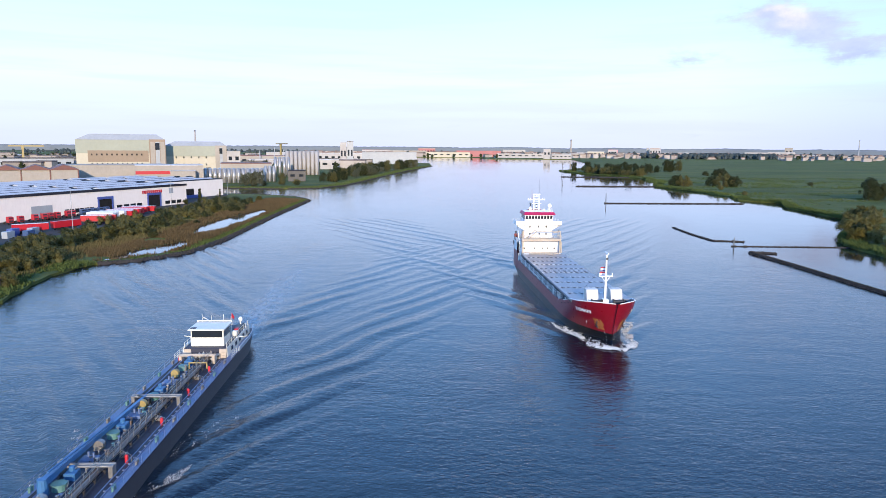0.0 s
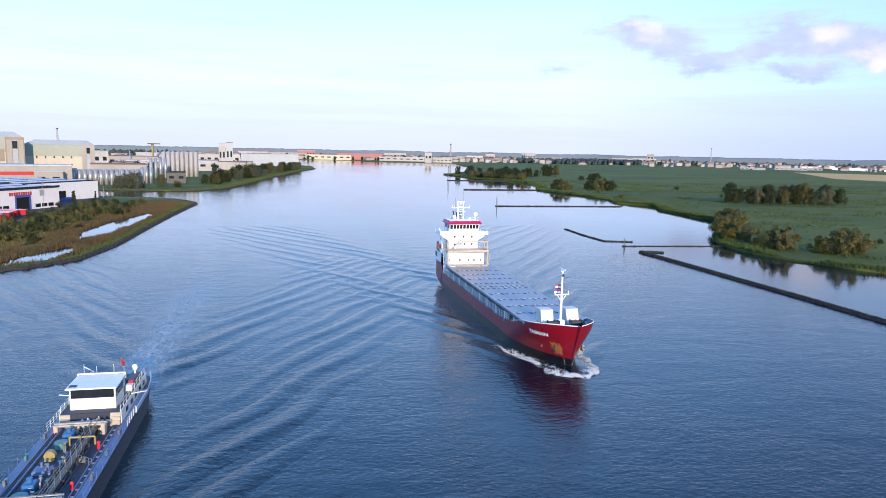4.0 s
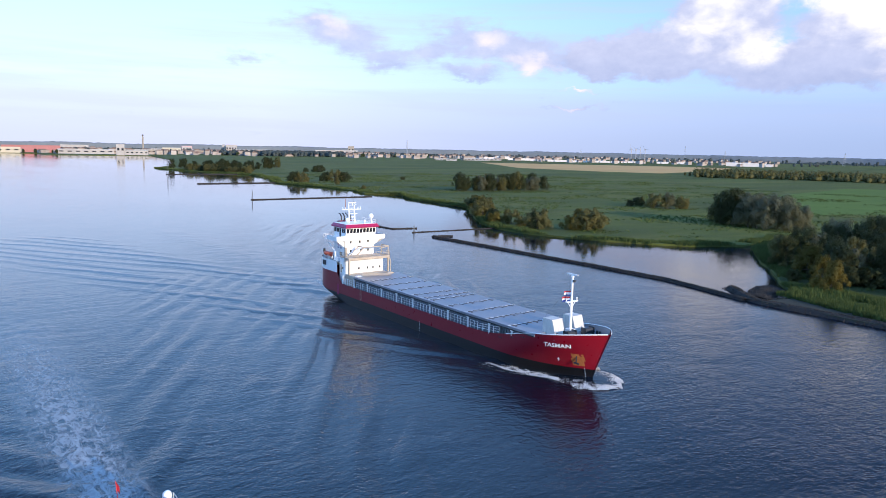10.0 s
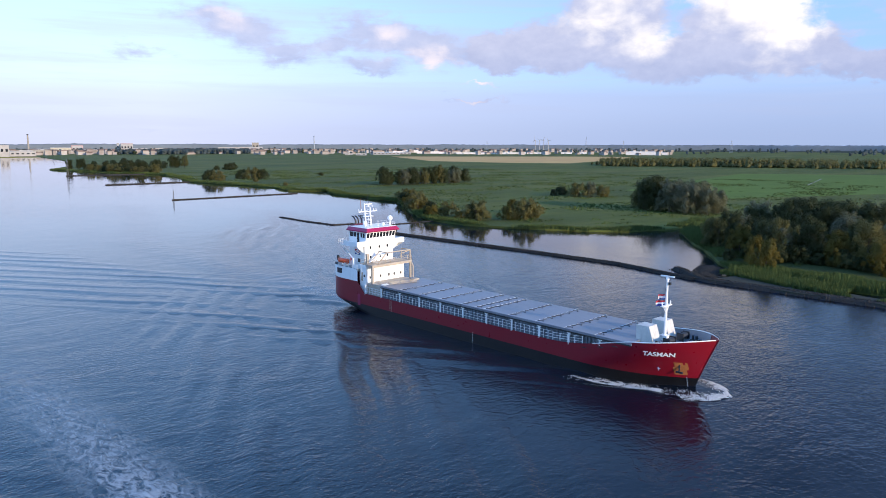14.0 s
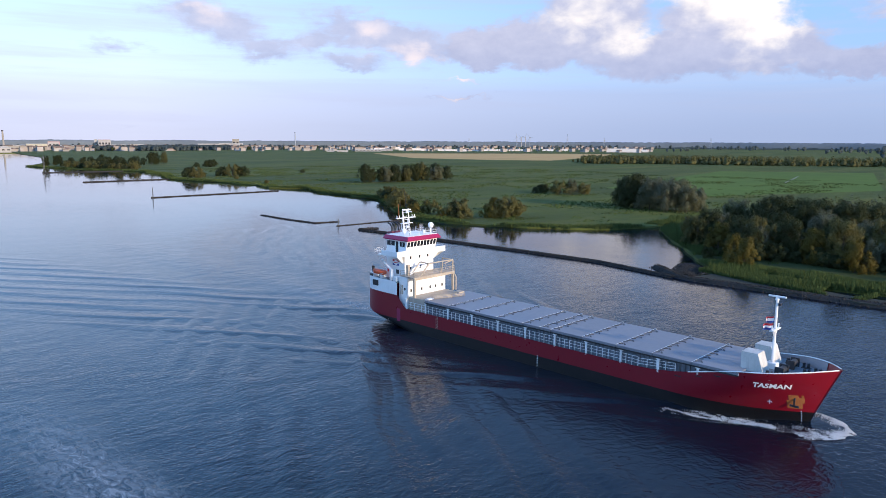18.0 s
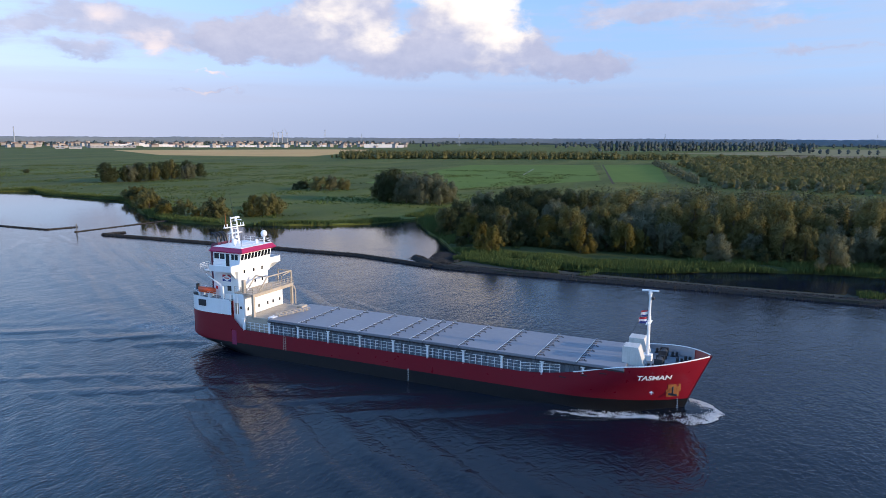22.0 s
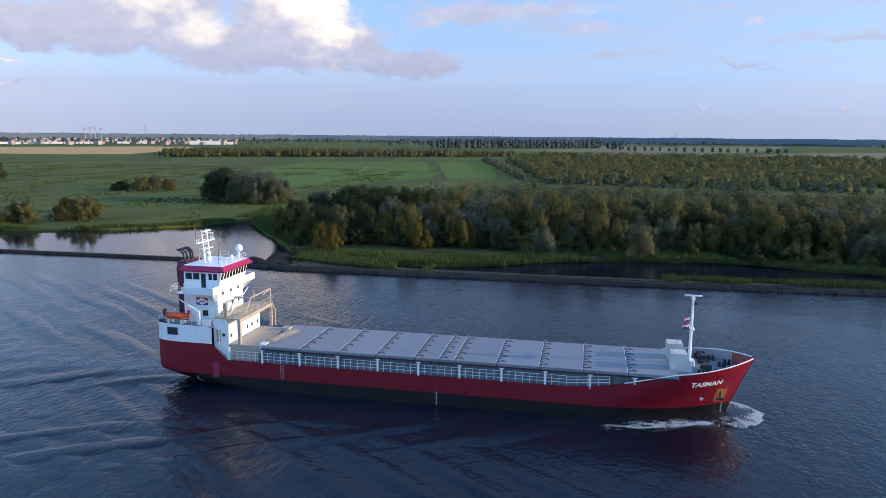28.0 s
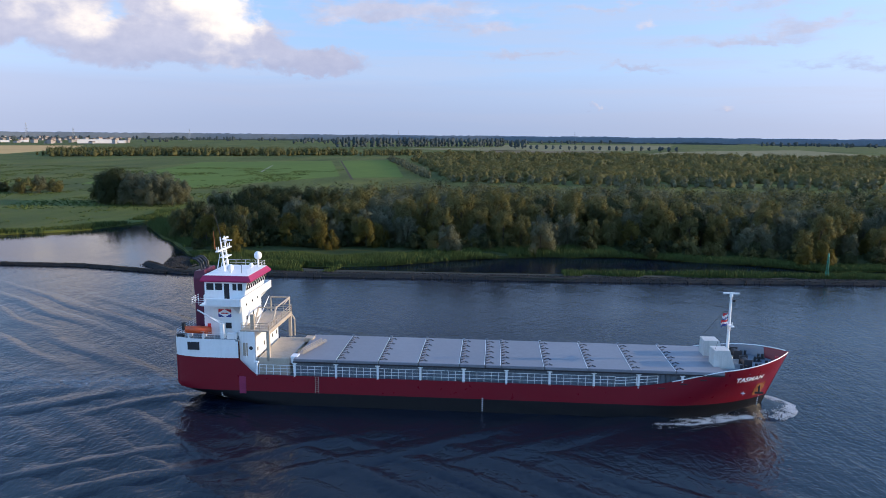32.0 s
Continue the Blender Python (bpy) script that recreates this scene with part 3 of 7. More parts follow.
def cleat(x, y, way):
    """A clamp that holds two hatch covers together: a foot, a slanted arm and a pin."""
    m = Mesh().add([(x + u * 0.8, y + v * 0.95 * way, z) for z in (7.205, 7.30) for u, v in ((0.0, 0.0), (0.3, 0.04), (0.62, 0.44), (0.34, 0.52))],
                   [(4, 5, 6, 7), (0, 1, 5, 4), (1, 2, 6, 5), (2, 3, 7, 6), (3, 0, 4, 7)])
    return m.box(x - 0.03, x + 0.16, y - 0.08, y + 0.08, 7.2, 7.33)


def pennant(x, y, z, w, h, turn, low, high):
    """A small flag band that streams from the mast in soft folds."""
    m = Mesh()
    for i in range(9):
        u = i / 8
        d = -u * w
        a = radians(turn) + 0.35 * math.sin(u * 7.0)
        px, py = x + d * math.cos(a), y + d * math.sin(a)
        drop = -0.22 * u * h
        m.v += [(px, py, z + h * low + drop), (px, py, z + h * high + drop)]
    m.f = [(2 * i, 2 * i + 2, 2 * i + 3, 2 * i + 1) for i in range(8)]
    return m


def make_ship():
    s = thing("cargo_ship", "red coastal cargo ship with white bridge under way", "cargo ship")
    lower = part("lower_hull", hull_band(-0.9, lambda x: 2.0, 5), BLACK, s, "black boot-topping at the waterline", True)
    hull = part("hull", hull_band(2.0, sheer, 9), RED, s, "glossy dark red hull sides", True)
    # white upper stern
    m = Mesh()
    for sd in (-1, 1):
        g = []
        for x in (-1.0, -0.8, -0.4, 0.3, 1, 2, 3.5, 5, 7, 8.9):
            g.append([(x, sd * half(max(x, -1.0), z) * (1 if z < 8 else 0.995), z) for z in (7.0, 7.9, 8.9, 9.8)])
        m.loft(g, closed=False, caps=False)
    m.add([(-1.0, -half(-1.0, 7), 7), (-1.0, half(-1.0, 7), 7), (-1.0, half(-1.0, 7), 9.8), (-1.0, -half(-1.0, 7), 9.8)], [(0, 1, 2, 3)])
    poop = part("poop", m, WHITE, s, "white upper stern plating", True)
    for y in (-BEAM, BEAM):
        part("mooring_opening", Mesh().box(1.2, 3.0, y * 1.0 - 0.05, y * 1.0 + 0.05, 8.1, 9.3, 0.04), DARK, poop)
    part("poop_deck", Mesh().prism([(-1.0, -5.3), (1.5, -6.15), (8.9, -6.38), (8.9, 6.38), (1.5, 6.15), (-1.0, 5.3)], 9.55, 9.75), DECK, s)
    part("main_deck", Mesh().prism([(9, -6.3), (62, -6.3), (72, -6.1), (78, -5.4), (78, 5.4), (72, 6.1), (62, 6.3), (9, 6.3)], 4.2, 4.4), DECK, s)
    fo = [(77, half(77, 7.0)), (80, half(80, 7.0)), (83, half(83, 7)), (86, half(86, 7) - 0.05), (88.3, half(88.3, 7) - 0.08)]
    part("forecastle_deck", Mesh().prism([(x, -y + 0.06) for x, y in fo] + [(x, y - 0.06) for x, y in reversed(fo)], 6.8, 6.95), DECK, s)
    # rub rail and bulwark cap of the bow
    xs = [72 + i * 0.75 for i in range(25)]
    for sd in (-1, 1):
        line = [(x, sd * half(x, sheer(x)), sheer(x)) for x in xs if x < stem(8.6) - 0.05]
        m = Mesh()
        m.loft([[(x, y - 0.09, z), (x, y, z + 0.09), (x, y + 0.09, z), (x, y, z - 0.09)] for x, y, z in line])
        part("bulwark_cap", m, WHITE, s, "pale worn bulwark cap round the bow")
        inner = Mesh()
        line = [p for p in line if 78 < p[0] < 88.4]
        for a, b in zip(line, line[1:]):
            inner.add([(a[0], sd * (half(a[0], 6.9) - 0.12), 6.9), (b[0], sd * max(half(b[0], 6.9) - 0.12, 0.02), 6.9), (b[0], b[1] - sd * 0.09, b[2]), (a[0], a[1] - sd * 0.09, a[2])], [(0, 1, 2, 3)])
        part("inner_bulwark", inner, HATCH, s, "pale blue inside of the bulwark")
    # dark hoop of the bulb
    part("bulb", Mesh().dome((87.3, 0, -0.55), 1.35, 0.75, 14, 6, -0.9), BLACK, s, smooth=True)
    # hatch coaming with stays, and the covers
    part("coaming", Mesh().box(16.9, 79.2, -5.5, 5.5, 4.4, 6.75), COAM, s, "slate blue hatch coaming")
    stay = Mesh()
    for i in range(84):
        for y in (-5.75, 5.5):
            stay.box(17.2 + i * 0.73, 17.26 + i * 0.73, y, y + 0.25, 4.4, 6.7)
    part("coaming_stay", stay, COAM, s, kind="stuff")
    seams = [17.1, 23.6, 29.8, 35.7, 41.7, 45.4, 47.7, 53.9, 60.1, 66.3, 72.5, 79.3]
    for a, b in zip(seams, seams[1:]):
        m = Mesh().box(a + 0.06, b - 0.06, -6.38, 6.38, 6.75, 7.2, 0.06)
        m.box(a + 0.1, b - 0.1, -6.42, -6.36, 6.86, 6.98).box(a + 0.1, b - 0.1, 6.36, 6.42, 6.86, 6.98)
        part("hatch_cover", m, HATCH, s)
    for x in seams[1:-1]:
        m = Mesh()
        m.box(x - 0.11, x - 0.03, -6.3, 6.3, 7.2, 7.22)
        part("seam_strip", m, WHITE, s)
        for i in range(9):
            y = -5.6 + i * 1.3
            part("cleat", cleat(x + 0.16, y, 1), CLAMP, s)
            if i % 2 == 0:
                part("cleat", cleat(x + 0.75, y + 0.5, -1), CLAMP, s)
        part("lifting_lug", Mesh().box(x - 0.1, x + 0.3, 6.05, 6.3, 7.2, 7.4, 0.05), COAM, s)
    edge = Mesh().box(17.1, 79.2, -6.46, -6.40, 6.60, 6.80).box(17.1, 79.2, 6.40, 6.46, 6.60, 6.80)
    part("cover_seal", edge, DARK, s)
    # side posts and rail
    for x in [11.6, 17.3, 23.5, 29.7, 36.0, 42.3, 48.5, 54.7, 61.0, 67.3, 73.4]:
        for y in (-6.28, 6.28):
            z0 = max(4.4, sheer(x) - 0.4)
            m = Mesh().box(x - 0.16, x + 0.16, y - 0.12, y + 0.12, z0, 6.55, 0.03).box(x - 0.34, x + 0.34, y - 0.14, y + 0.14, 6.42, 6.62, 0.03)
            part("rail_post", m, WHITE, s)
    for y in (-6.3, 6.3):
        m = Mesh()
        rails(m, [(12, y, 4.6), (64, y, 4.6)], 1.5, 3, 1.04, 0.05)
        rails(m, [(64, y, 4.62), (70, y * 0.99, 5.1)], 1.3, 3, 1.55, 0.06)
        part("deck_rail", m, WHITE, s)
    # aft hatch with a tan top, store boxes and gangway
    part("aft_hatch", Mesh().box(11.6, 16.4, -5.6, 5.4, 4.4, 6.95, 0.08), TAN, s, "weathered tan aft hatch")
    part("store_box", Mesh().box(16.5, 17.6, -5.6, -4.1, 6.3, 7.3, 0.06), WHITE, s)
    part("store_box", Mesh().box(16.2, 17.6, 3.2, 4.8, 6.9, 7.5, 0.06), TAN, s)
    m = rails(Mesh(), [(17.3, -4.2, 7.2), (19.2, 2.4, 7.2)], 0.55, 2, 0.8, 0.05)
    rails(m, [(18.1, -4.4, 7.2), (20.0, 2.2, 7.2)], 0.55, 2, 0.8, 0.05)
    m.add([(17.3, -4.2, 7.25), (18.1, -4.4, 7.25), (20, 2.2, 7.25), (19.2, 2.4, 7.25)], [(0, 1, 2, 3)])
    part("gangway", m, TAN, s, "weathered grey-brown gangway lying on the hatch")
    # deck house below the bridge
    house = part("deck_house", Mesh().box(8.8, 11.2, -5.7, 5.7, 4.4, 10.9, 0.08), WHITE, s, "white deck house front with portholes")
    for y in (-4.5, -1.5, 1.0, 2.6, 4.6):
        part("porthole", Mesh().box(11.19, 11.24, y - 0.22, y + 0.22, 7.7, 8.3, 0.03), DARK, house)
    part("side_door", Mesh().box(9.3, 10.1, -5.74, -5.69, 7.2, 9.2, 0.03), TAN, house)
    part("porthole", Mesh().tube((10.6, -5.69, 8.4), (10.6, -5.75, 8.4), 0.28, n=10), DARK, house)
    tower = part("bridge_tower", Mesh().box(3.0, 9.0, -4.2, 4.2, 9.75, 16.0, 0.1), WHITE, s, "white bridge tower")
    for y, z in ((-2.6, 14.4), (0.0, 14.4), (2.4, 14.4), (-2.6, 12.2), (0.3, 12.2), (2.4, 12.2)):
        part("tower_window", Mesh().box(8.99, 9.05, y - 0.22, y + 0.22, z - 0.3, z + 0.3, 0.03), PANE, tower)
    part("name_arc", Mesh().box(9.0, 9.04, -0.9, 0.9, 15.35, 15.5, 0.02), SIGNRED, tower)
    sign = part("house_sign", Mesh().box(5.2, 7.3, -4.26, -4.2, 12.6, 13.9, 0.02), WHITE, tower, "funnel-mark board of red, white and blue")
    for k, (mat, tri) in enumerate(((SIGNRED, [(5.25, 13.85), (6.25, 13.85), (5.25, 13.3)]), (SIGNRED, [(7.25, 13.85), (6.25, 13.85), (7.25, 13.3)]),
                                    (SIGNBLUE, [(5.25, 12.65), (6.25, 12.65), (5.25, 13.2)]), (SIGNBLUE, [(7.25, 12.65), (6.25, 12.65), (7.25, 13.2)]))):
        part("sign_field", Mesh().side(tri, -4.275, -4.262), mat, sign)
    part("sign_bar", Mesh().box(5.7, 6.8, -4.275, -4.262, 13.15, 13.32), SIGNRED, sign)
    part("vent_grille", Mesh().box(6.3, 7.2, -4.26, -4.2, 10.9, 11.8, 0.02), DARK, tower)
    part("life_ring", Mesh().box(3.5, 4.0, -4.27, -4.2, 11.0, 11.6, 0.05), SIGNRED, tower)
    # bridge wings and wheelhouse
    m = Mesh().box(3.6, 9.8, -7.0, 7.0, 14.95, 15.15)
    m.box(9.6, 9.8, -7.0, 7.0, 15.15, 16.1, 0.03).box(4.6, 9.6, -7.0, -6.85, 15.15, 16.1, 0.03).box(4.6, 9.6, 6.85, 7.0, 15.15, 16.1, 0.03)
    part("bridge_wing", m, WHITE, s, "white bridge wings with solid bulwarks")
    for y in (-1, 1):
        brace = Mesh().add([(8.2, y * 4.2, 13.2), (8.4, y * 4.2, 13.2), (9.7, y * 6.9, 14.95), (8.2, y * 6.9, 14.95), (8.2, y * 4.2, 14.95)], [(0, 1, 2, 3, 4)])
        part("wing_bracket", brace, WHITE, s)
    wh = part("wheelhouse", Mesh().loft([[(3.3, -4.3, 15.15), (9.2, -4.3, 15.15), (9.2, 4.3, 15.15), (3.3, 4.3, 15.15)], [(3.3, -4.3, 18.2), (9.9, -4.3, 18.2), (9.9, 4.3, 18.2), (3.3, 4.3, 18.2)]]), WHITE, s, "white wheelhouse")
    for i in range(9):
        y = -3.75 + i * 0.9375
        z0, z1 = 16.75, 17.85
        x = lambda z: 9.2 + 0.7 * (z - 15.15) / 3.05 + 0.012
        part("bridge_window", Mesh().add([(x(z0), y - 0.36, z0), (x(z0), y + 0.36, z0), (x(z1), y + 0.36, z1), (x(z1), y - 0.36, z1), (x(z0) - 0.03, y - 0.36, z0), (x(z0) - 0.03, y + 0.36, z0), (x(z1) - 0.03, y + 0.36, z1), (x(z1) - 0.03, y - 0.36, z1)],
                                         [(0, 1, 2, 3), (4, 7, 6, 5), (0, 4, 5, 1), (3, 2, 6, 7), (0, 3, 7, 4), (1, 5, 6, 2)]), PANE, wh)
    for y in (-4.33, 4.33):
        for a, b, z0 in ((3.6, 4.7, 16.8), (4.95, 6.0, 16.8), (6.3, 7.1, 15.5), (7.6, 8.2, 16.8), (8.4, 9.1, 16.8)):
            part("side_window", Mesh().box(a, b, y - 0.02, y + 0.02, z0, 17.8, 0.015), PANE, wh)
    roof = part("wheelhouse_roof", Mesh().loft([[(2.9, -4.8, 18.1), (10.5, -4.8, 18.1), (10.5, 4.8, 18.1), (2.9, 4.8, 18.1)], [(2.8, -4.85, 18.3), (10.6, -4.85, 18.3), (10.6, 4.85, 18.3), (2.8, 4.85, 18.3)], [(3.2, -4.4, 18.98), (10.1, -4.4, 18.98), (10.1, 4.4, 18.98), (3.2, 4.4, 18.98)]]), CRIMSON, s, "crimson band round the wheelhouse roof")
    part("roof_top", Mesh().box(3.3, 10.0, -4.3, 4.3, 18.98, 19.03), WHITE, roof)
    part("roof_rail", rails(Mesh(), [(9.8, -4.1, 19.0), (9.8, 4.1, 19.0), (3.5, 4.1, 19.0)], 0.9, 2, 1.5, 0.03), WHITE, s)
    for sd in (-1, 1):
        part("wing_rail", rails(Mesh(), [(2.4, sd * 4.4, 15.15), (2.4, sd * 6.8, 15.15), (4.6, sd * 7.2, 15.15)], 1.0, 3, 1.1, 0.03), WHITE, s)
    # signal mast on the roof
    m = Mesh()
    for y in (-0.8, 0.8):
        m.tube((5.1, y, 19), (4.6, y, 24.2), 0.19, 0.10, 8).tube((3.9, y * 0.9, 19), (4.6, y, 22.2), 0.08, 0.06, 6)
    for k in range(6):
        m.tube((5.05 - 0.09 * k, -0.8, 19.6 + 0.75 * k), (5.05 - 0.09 * k, 0.8, 19.6 + 0.75 * k), 0.05, n=5)
    m.box(4.5, 5.0, -2.7, 2.7, 22.2, 22.36, 0.04).box(4.5, 5.5, -1.4, 1.4, 21.1, 21.22, 0.03).box(4.6, 5.9, 0.5, 0.75, 23.5, 23.68, 0.03)
    for y in (-2.5, -1.8, 1.9, 2.6):
        m.tube((4.7, y, 22.36), (4.7, y, 22.9), 0.08, n=6)
    m.box(5.0, 5.4, -0.25, 0.25, 20.2, 20.6, 0.05)
    mast = part("signal_mast", m, WHITE, s, "white twin-legged signal mast")
    part("whip_antenna", Mesh().tube((4.2, 0.9, 23.3), (2.9, 1.1, 28.5), 0.05, 0.025, 5), DARK, mast)
    part("whip_antenna", Mesh().tube((3.9, -1.2, 22.4), (3.8, -1.3, 25.2), 0.09, 0.04, 5), RUST, mast)
    part("radar_scanner", Mesh().box(5.0, 5.2, -1.1, 1.1, 23.9, 24.15, 0.05).box(4.9, 5.2, -0.15, 0.15, 23.3, 23.9), WHITE, mast)
    for x, y, z, r in ((9.0, 3.3, 20.8, 0.62), (6.6, -2.2, 19.8, 0.52), (8.4, 1.8, 19.5, 0.34)):
        m = Mesh().dome((x, y, z), r, 1.1, 14, 7, -0.8).tube((x, y, 19), (x, y, z - r * 0.6), 0.16, n=8)
        part("satellite_dome", m, WHITE, s, smooth=True)
    part("roof_antenna", Mesh().tube((8.3, -2.2, 19), (8.3, -2.2, 21.6), 0.035, n=5), DARK, s)
    # funnel
    f = part("funnel", Mesh().loft([[(-0.0 + k, y, z) for k, y in ((0.9, -2.3), (2.9, -2.3), (2.9, 2.3), (0.9, 2.3))] for z in (9.75, 15)] + [[(0.7, -2.2, 18.0), (2.6, -2.2, 18.2), (2.6, 2.2, 18.2), (0.7, 2.2, 18.0)], [(0.9, -2.0, 19.1), (2.4, -2.0, 19.3), (2.4, 2.0, 19.3), (0.9, 2.0, 19.1)]]),
             paint("maroon_funnel_paint", (0.13, 0.012, 0.045), (0.09, 0.01, 0.03), 0.6, 0.45, own=True, grime=0.3), s, "maroon funnel casing")
    for y in (-1.2, -0.3, 0.7, 1.4):
        part("exhaust_pipe", Mesh().tube((1.7, y, 18.9), (1.5, y, 20.2), 0.17, n=8).tube((1.5, y, 20.2), (0.9, y, 20.8), 0.17, n=8).tube((0.9, y, 20.8), (0.3, y, 20.9), 0.17, n=8), DARK, f)
    # poop: rails, lifeboat, davit
    part("poop_rail", rails(Mesh(), [(8.7, -6.3, 9.75), (2, -6.1, 9.75), (-0.9, -5.2, 9.75), (-0.9, 5.2, 9.75), (2, 6.1, 9.75), (8.7, 6.3, 9.75)], 1.05, 3, 1.5, 0.03), WHITE, s)
    boat = [(0.4, 0.05, 0.5), (0.9, 0.55, 0.62), (1.7, 0.85, 0.7), (2.6, 0.9, 0.7), (3.5, 0.75, 0.66), (4.3, 0.35, 0.55), (4.6, 0.05, 0.5)]
    b = part("lifeboat", Mesh().loft([[(x, -5.5 - w, 11.0 + h * 0.4), (x, -5.5 - w * 0.7, 10.55), (x, -5.5, 10.35), (x, -5.5 + w * 0.7, 10.55), (x, -5.5 + w, 11.0 + h * 0.4), (x, -5.5, 11.15 + h * 0.5)] for x, w, h in boat]), ORANGE, s, "orange rescue boat on its cradle", True)
    part("outboard_motor", Mesh().box(0.1, 0.6, -5.75, -5.25, 10.9, 12.0, 0.08), DARK, b)
    for x in (1.2, 3.4):
        part("boat_cradle", Mesh().box(x, x + 0.2, -6.2, -4.8, 9.75, 10.5), WHITE, s)
    part("boat_davit", Mesh().box(6.0, 6.6, -5.8, -5.2, 9.75, 12.0, 0.06).tube((6.3, -5.5, 11.8), (2.6, -5.6, 14.0), 0.16, 0.11, 6).tube((4.4, -5.5, 12.9), (6.3, -5.5, 12.2), 0.08, n=5), WHITE, s, "white boat davit")
    part("winch_box", Mesh().box(7.0, 8.4, -5.9, -5.0, 9.75, 10.6, 0.08), WHITE, s)
    part("stern_bollard", Mesh().box(-0.8, 0.3, -5.6, -5.0, 9.75, 10.2, 0.05), DARK, s)
    # platform and gantry before the bridge
    part("platform", Mesh().box(9.0, 13.4, -5.7, 6.3, 10.9, 11.08, 0.03), TAN, s, "weathered tan platform before the bridge")
    part("platform_rail", rails(Mesh(), [(9.2, -5.6, 11.05), (13.3, -5.6, 11.05), (13.3, 6.2, 11.05), (9.2, 6.2, 11.05)], 1.15, 3, 1.3, 0.05), TAN, s)
    g = part("gantry", Mesh().box(12.9, 13.4, 5.7, 6.2, 6.95, 10.9, 0.05).box(12.9, 13.4, -5.6, -5.1, 6.4, 10.9, 0.05).box(12.9, 13.4, -5.1, 5.7, 10.5, 10.9, 0.05)
             .tube((13.1, 5.9, 11), (13.1, 5.9, 13.5), 0.14, n=6).tube((10.0, 5.9, 11), (10.0, 5.9, 13.5), 0.14, n=6).tube((13.1, 5.9, 13.5), (10.0, 5.9, 13.5), 0.14, n=6).tube((13.1, 5.9, 13.4), (12.9, 3.5, 12.9), 0.1, n=6)
             .tube((13.1, -3.6, 11.2), (13.1, -1.2, 13.5), 0.16, n=6).tube((13.1, -1.2, 13.5), (13.1, 5.9, 13.5), 0.13, n=6).tube((10.4, -3.6, 11.2), (10.4, -1.2, 13.5), 0.13, n=6).tube((10.4, -1.2, 13.5), (13.1, -1.2, 13.5), 0.12, n=6).tube((13.2, 6.0, 10.9), (13.8, 6.2, 9.8), 0.14, n=6).tube((13.8, 6.2, 9.8), (13.8, 6.2, 7.0), 0.13, n=6), TAN, s, "tan hatch gantry frame")
    part("jib", Mesh().tube((11.0, -4.6, 11.3), (10.8, 2.6, 14.4), 0.1, 0.06, 6), WHITE, s, "white crane jib")
    part("stores_crane", Mesh().box(10.4, 11.0, -5.2, -4.6, 11.05, 13.4, 0.05), TAN, s)
    part("ladder", Mesh().tube((9.4, -5.9, 7), (9.4, -5.9, 11), 0.05, n=4).tube((9.9, -5.9, 7), (9.9, -5.9, 11), 0.05, n=4), WHITE, s)
    part("pilot_ladder", rails(Mesh(), [(20.4, -6.45, 2.0), (20.9, -6.45, 2.0)], 2.5, 8, 0.5, 0.03), TAN, s)
    # foredeck
    for y0, y1 in ((-3.7, -1.3), (1.3, 3.7)):
        part("vent_housing", Mesh().side([(78.4, 6.6), (81.6, 6.6), (80.6, 9.6), (78.4, 9.6)], y0, y1), paint("cream_housing_paint", (0.62, 0.60, 0.56), (0.5, 0.48, 0.44), 0.7, 0.5, 0.05, own=True, grime=0.4), s, "cream vent housing with a sloped front")
    m = Mesh().tube((81.4, 0, 6.9), (81.4, 0, 17.0), 0.26, 0.17, 8).box(81.1, 81.7, -1.4, 1.4, 12.5, 12.65, 0.03).tube((81.4, -1.3, 12.6), (81.4, -1.3, 13.2), 0.1, n=6).tube((81.4, 1.3, 12.6), (81.4, 1.3, 13.2), 0.1, n=6)
    m.tube((81.4, 0, 11.2), (81.4, 0.9, 12.5), 0.06, n=5).tube((81.4, 0, 11.2), (81.4, -0.9, 12.5), 0.06, n=5).box(80.7, 82.1, -0.6, 0.6, 6.9, 7.8, 0.08)
    fm = part("foremast", m, WHITE, s, "white foremast with yard and lamps")
    part("radar_scanner", Mesh().box(80.2, 82.6, -0.12, 0.12, 17.2, 17.42, 0.04).tube((81.4, 0, 16.8), (81.4, 0, 17.25), 0.3, 0.2, 8), WHITE, fm)
    part("mast_lamp", Mesh().box(81.6, 82.0, -0.2, 0.2, 16.0, 16.4, 0.05), DARK, fm)
    part("stay_wire", Mesh().tube((81.2, 0, 15.5), (78.5, -3.5, 9.6), 0.02, n=4).tube((81.2, 0, 15.5), (78.5, 3.5, 9.6), 0.02, n=4), DARK, fm)
    fl = part("courtesy_flag", pennant(81.1, -0.05, 12.5, 1.35, 0.9, 28, 0.67, 1.0), SIGNRED, fm, "red, white and blue flag")
    part("flag_stripe", pennant(81.1, -0.05, 12.5, 1.35, 0.9, 28, 0.33, 0.67), WHITE, fl)
    part("flag_stripe", pennant(81.1, -0.05, 12.5, 1.35, 0.9, 28, 0.0, 0.33), SIGNBLUE, fl)
    hf = part("house_flag", pennant(81.1, 0.1, 13.55, 1.2, 0.85, 40, 0.25, 0.72), WHITE, fm, "white house flag with red and blue edges")
    part("flag_edge", pennant(81.1, 0.1, 13.55, 1.2, 0.85, 40, 0.72, 1.0), SIGNRED, hf)
    part("flag_edge", pennant(81.1, 0.1, 13.55, 1.2, 0.85, 40, 0.0, 0.25), SIGNBLUE, hf)
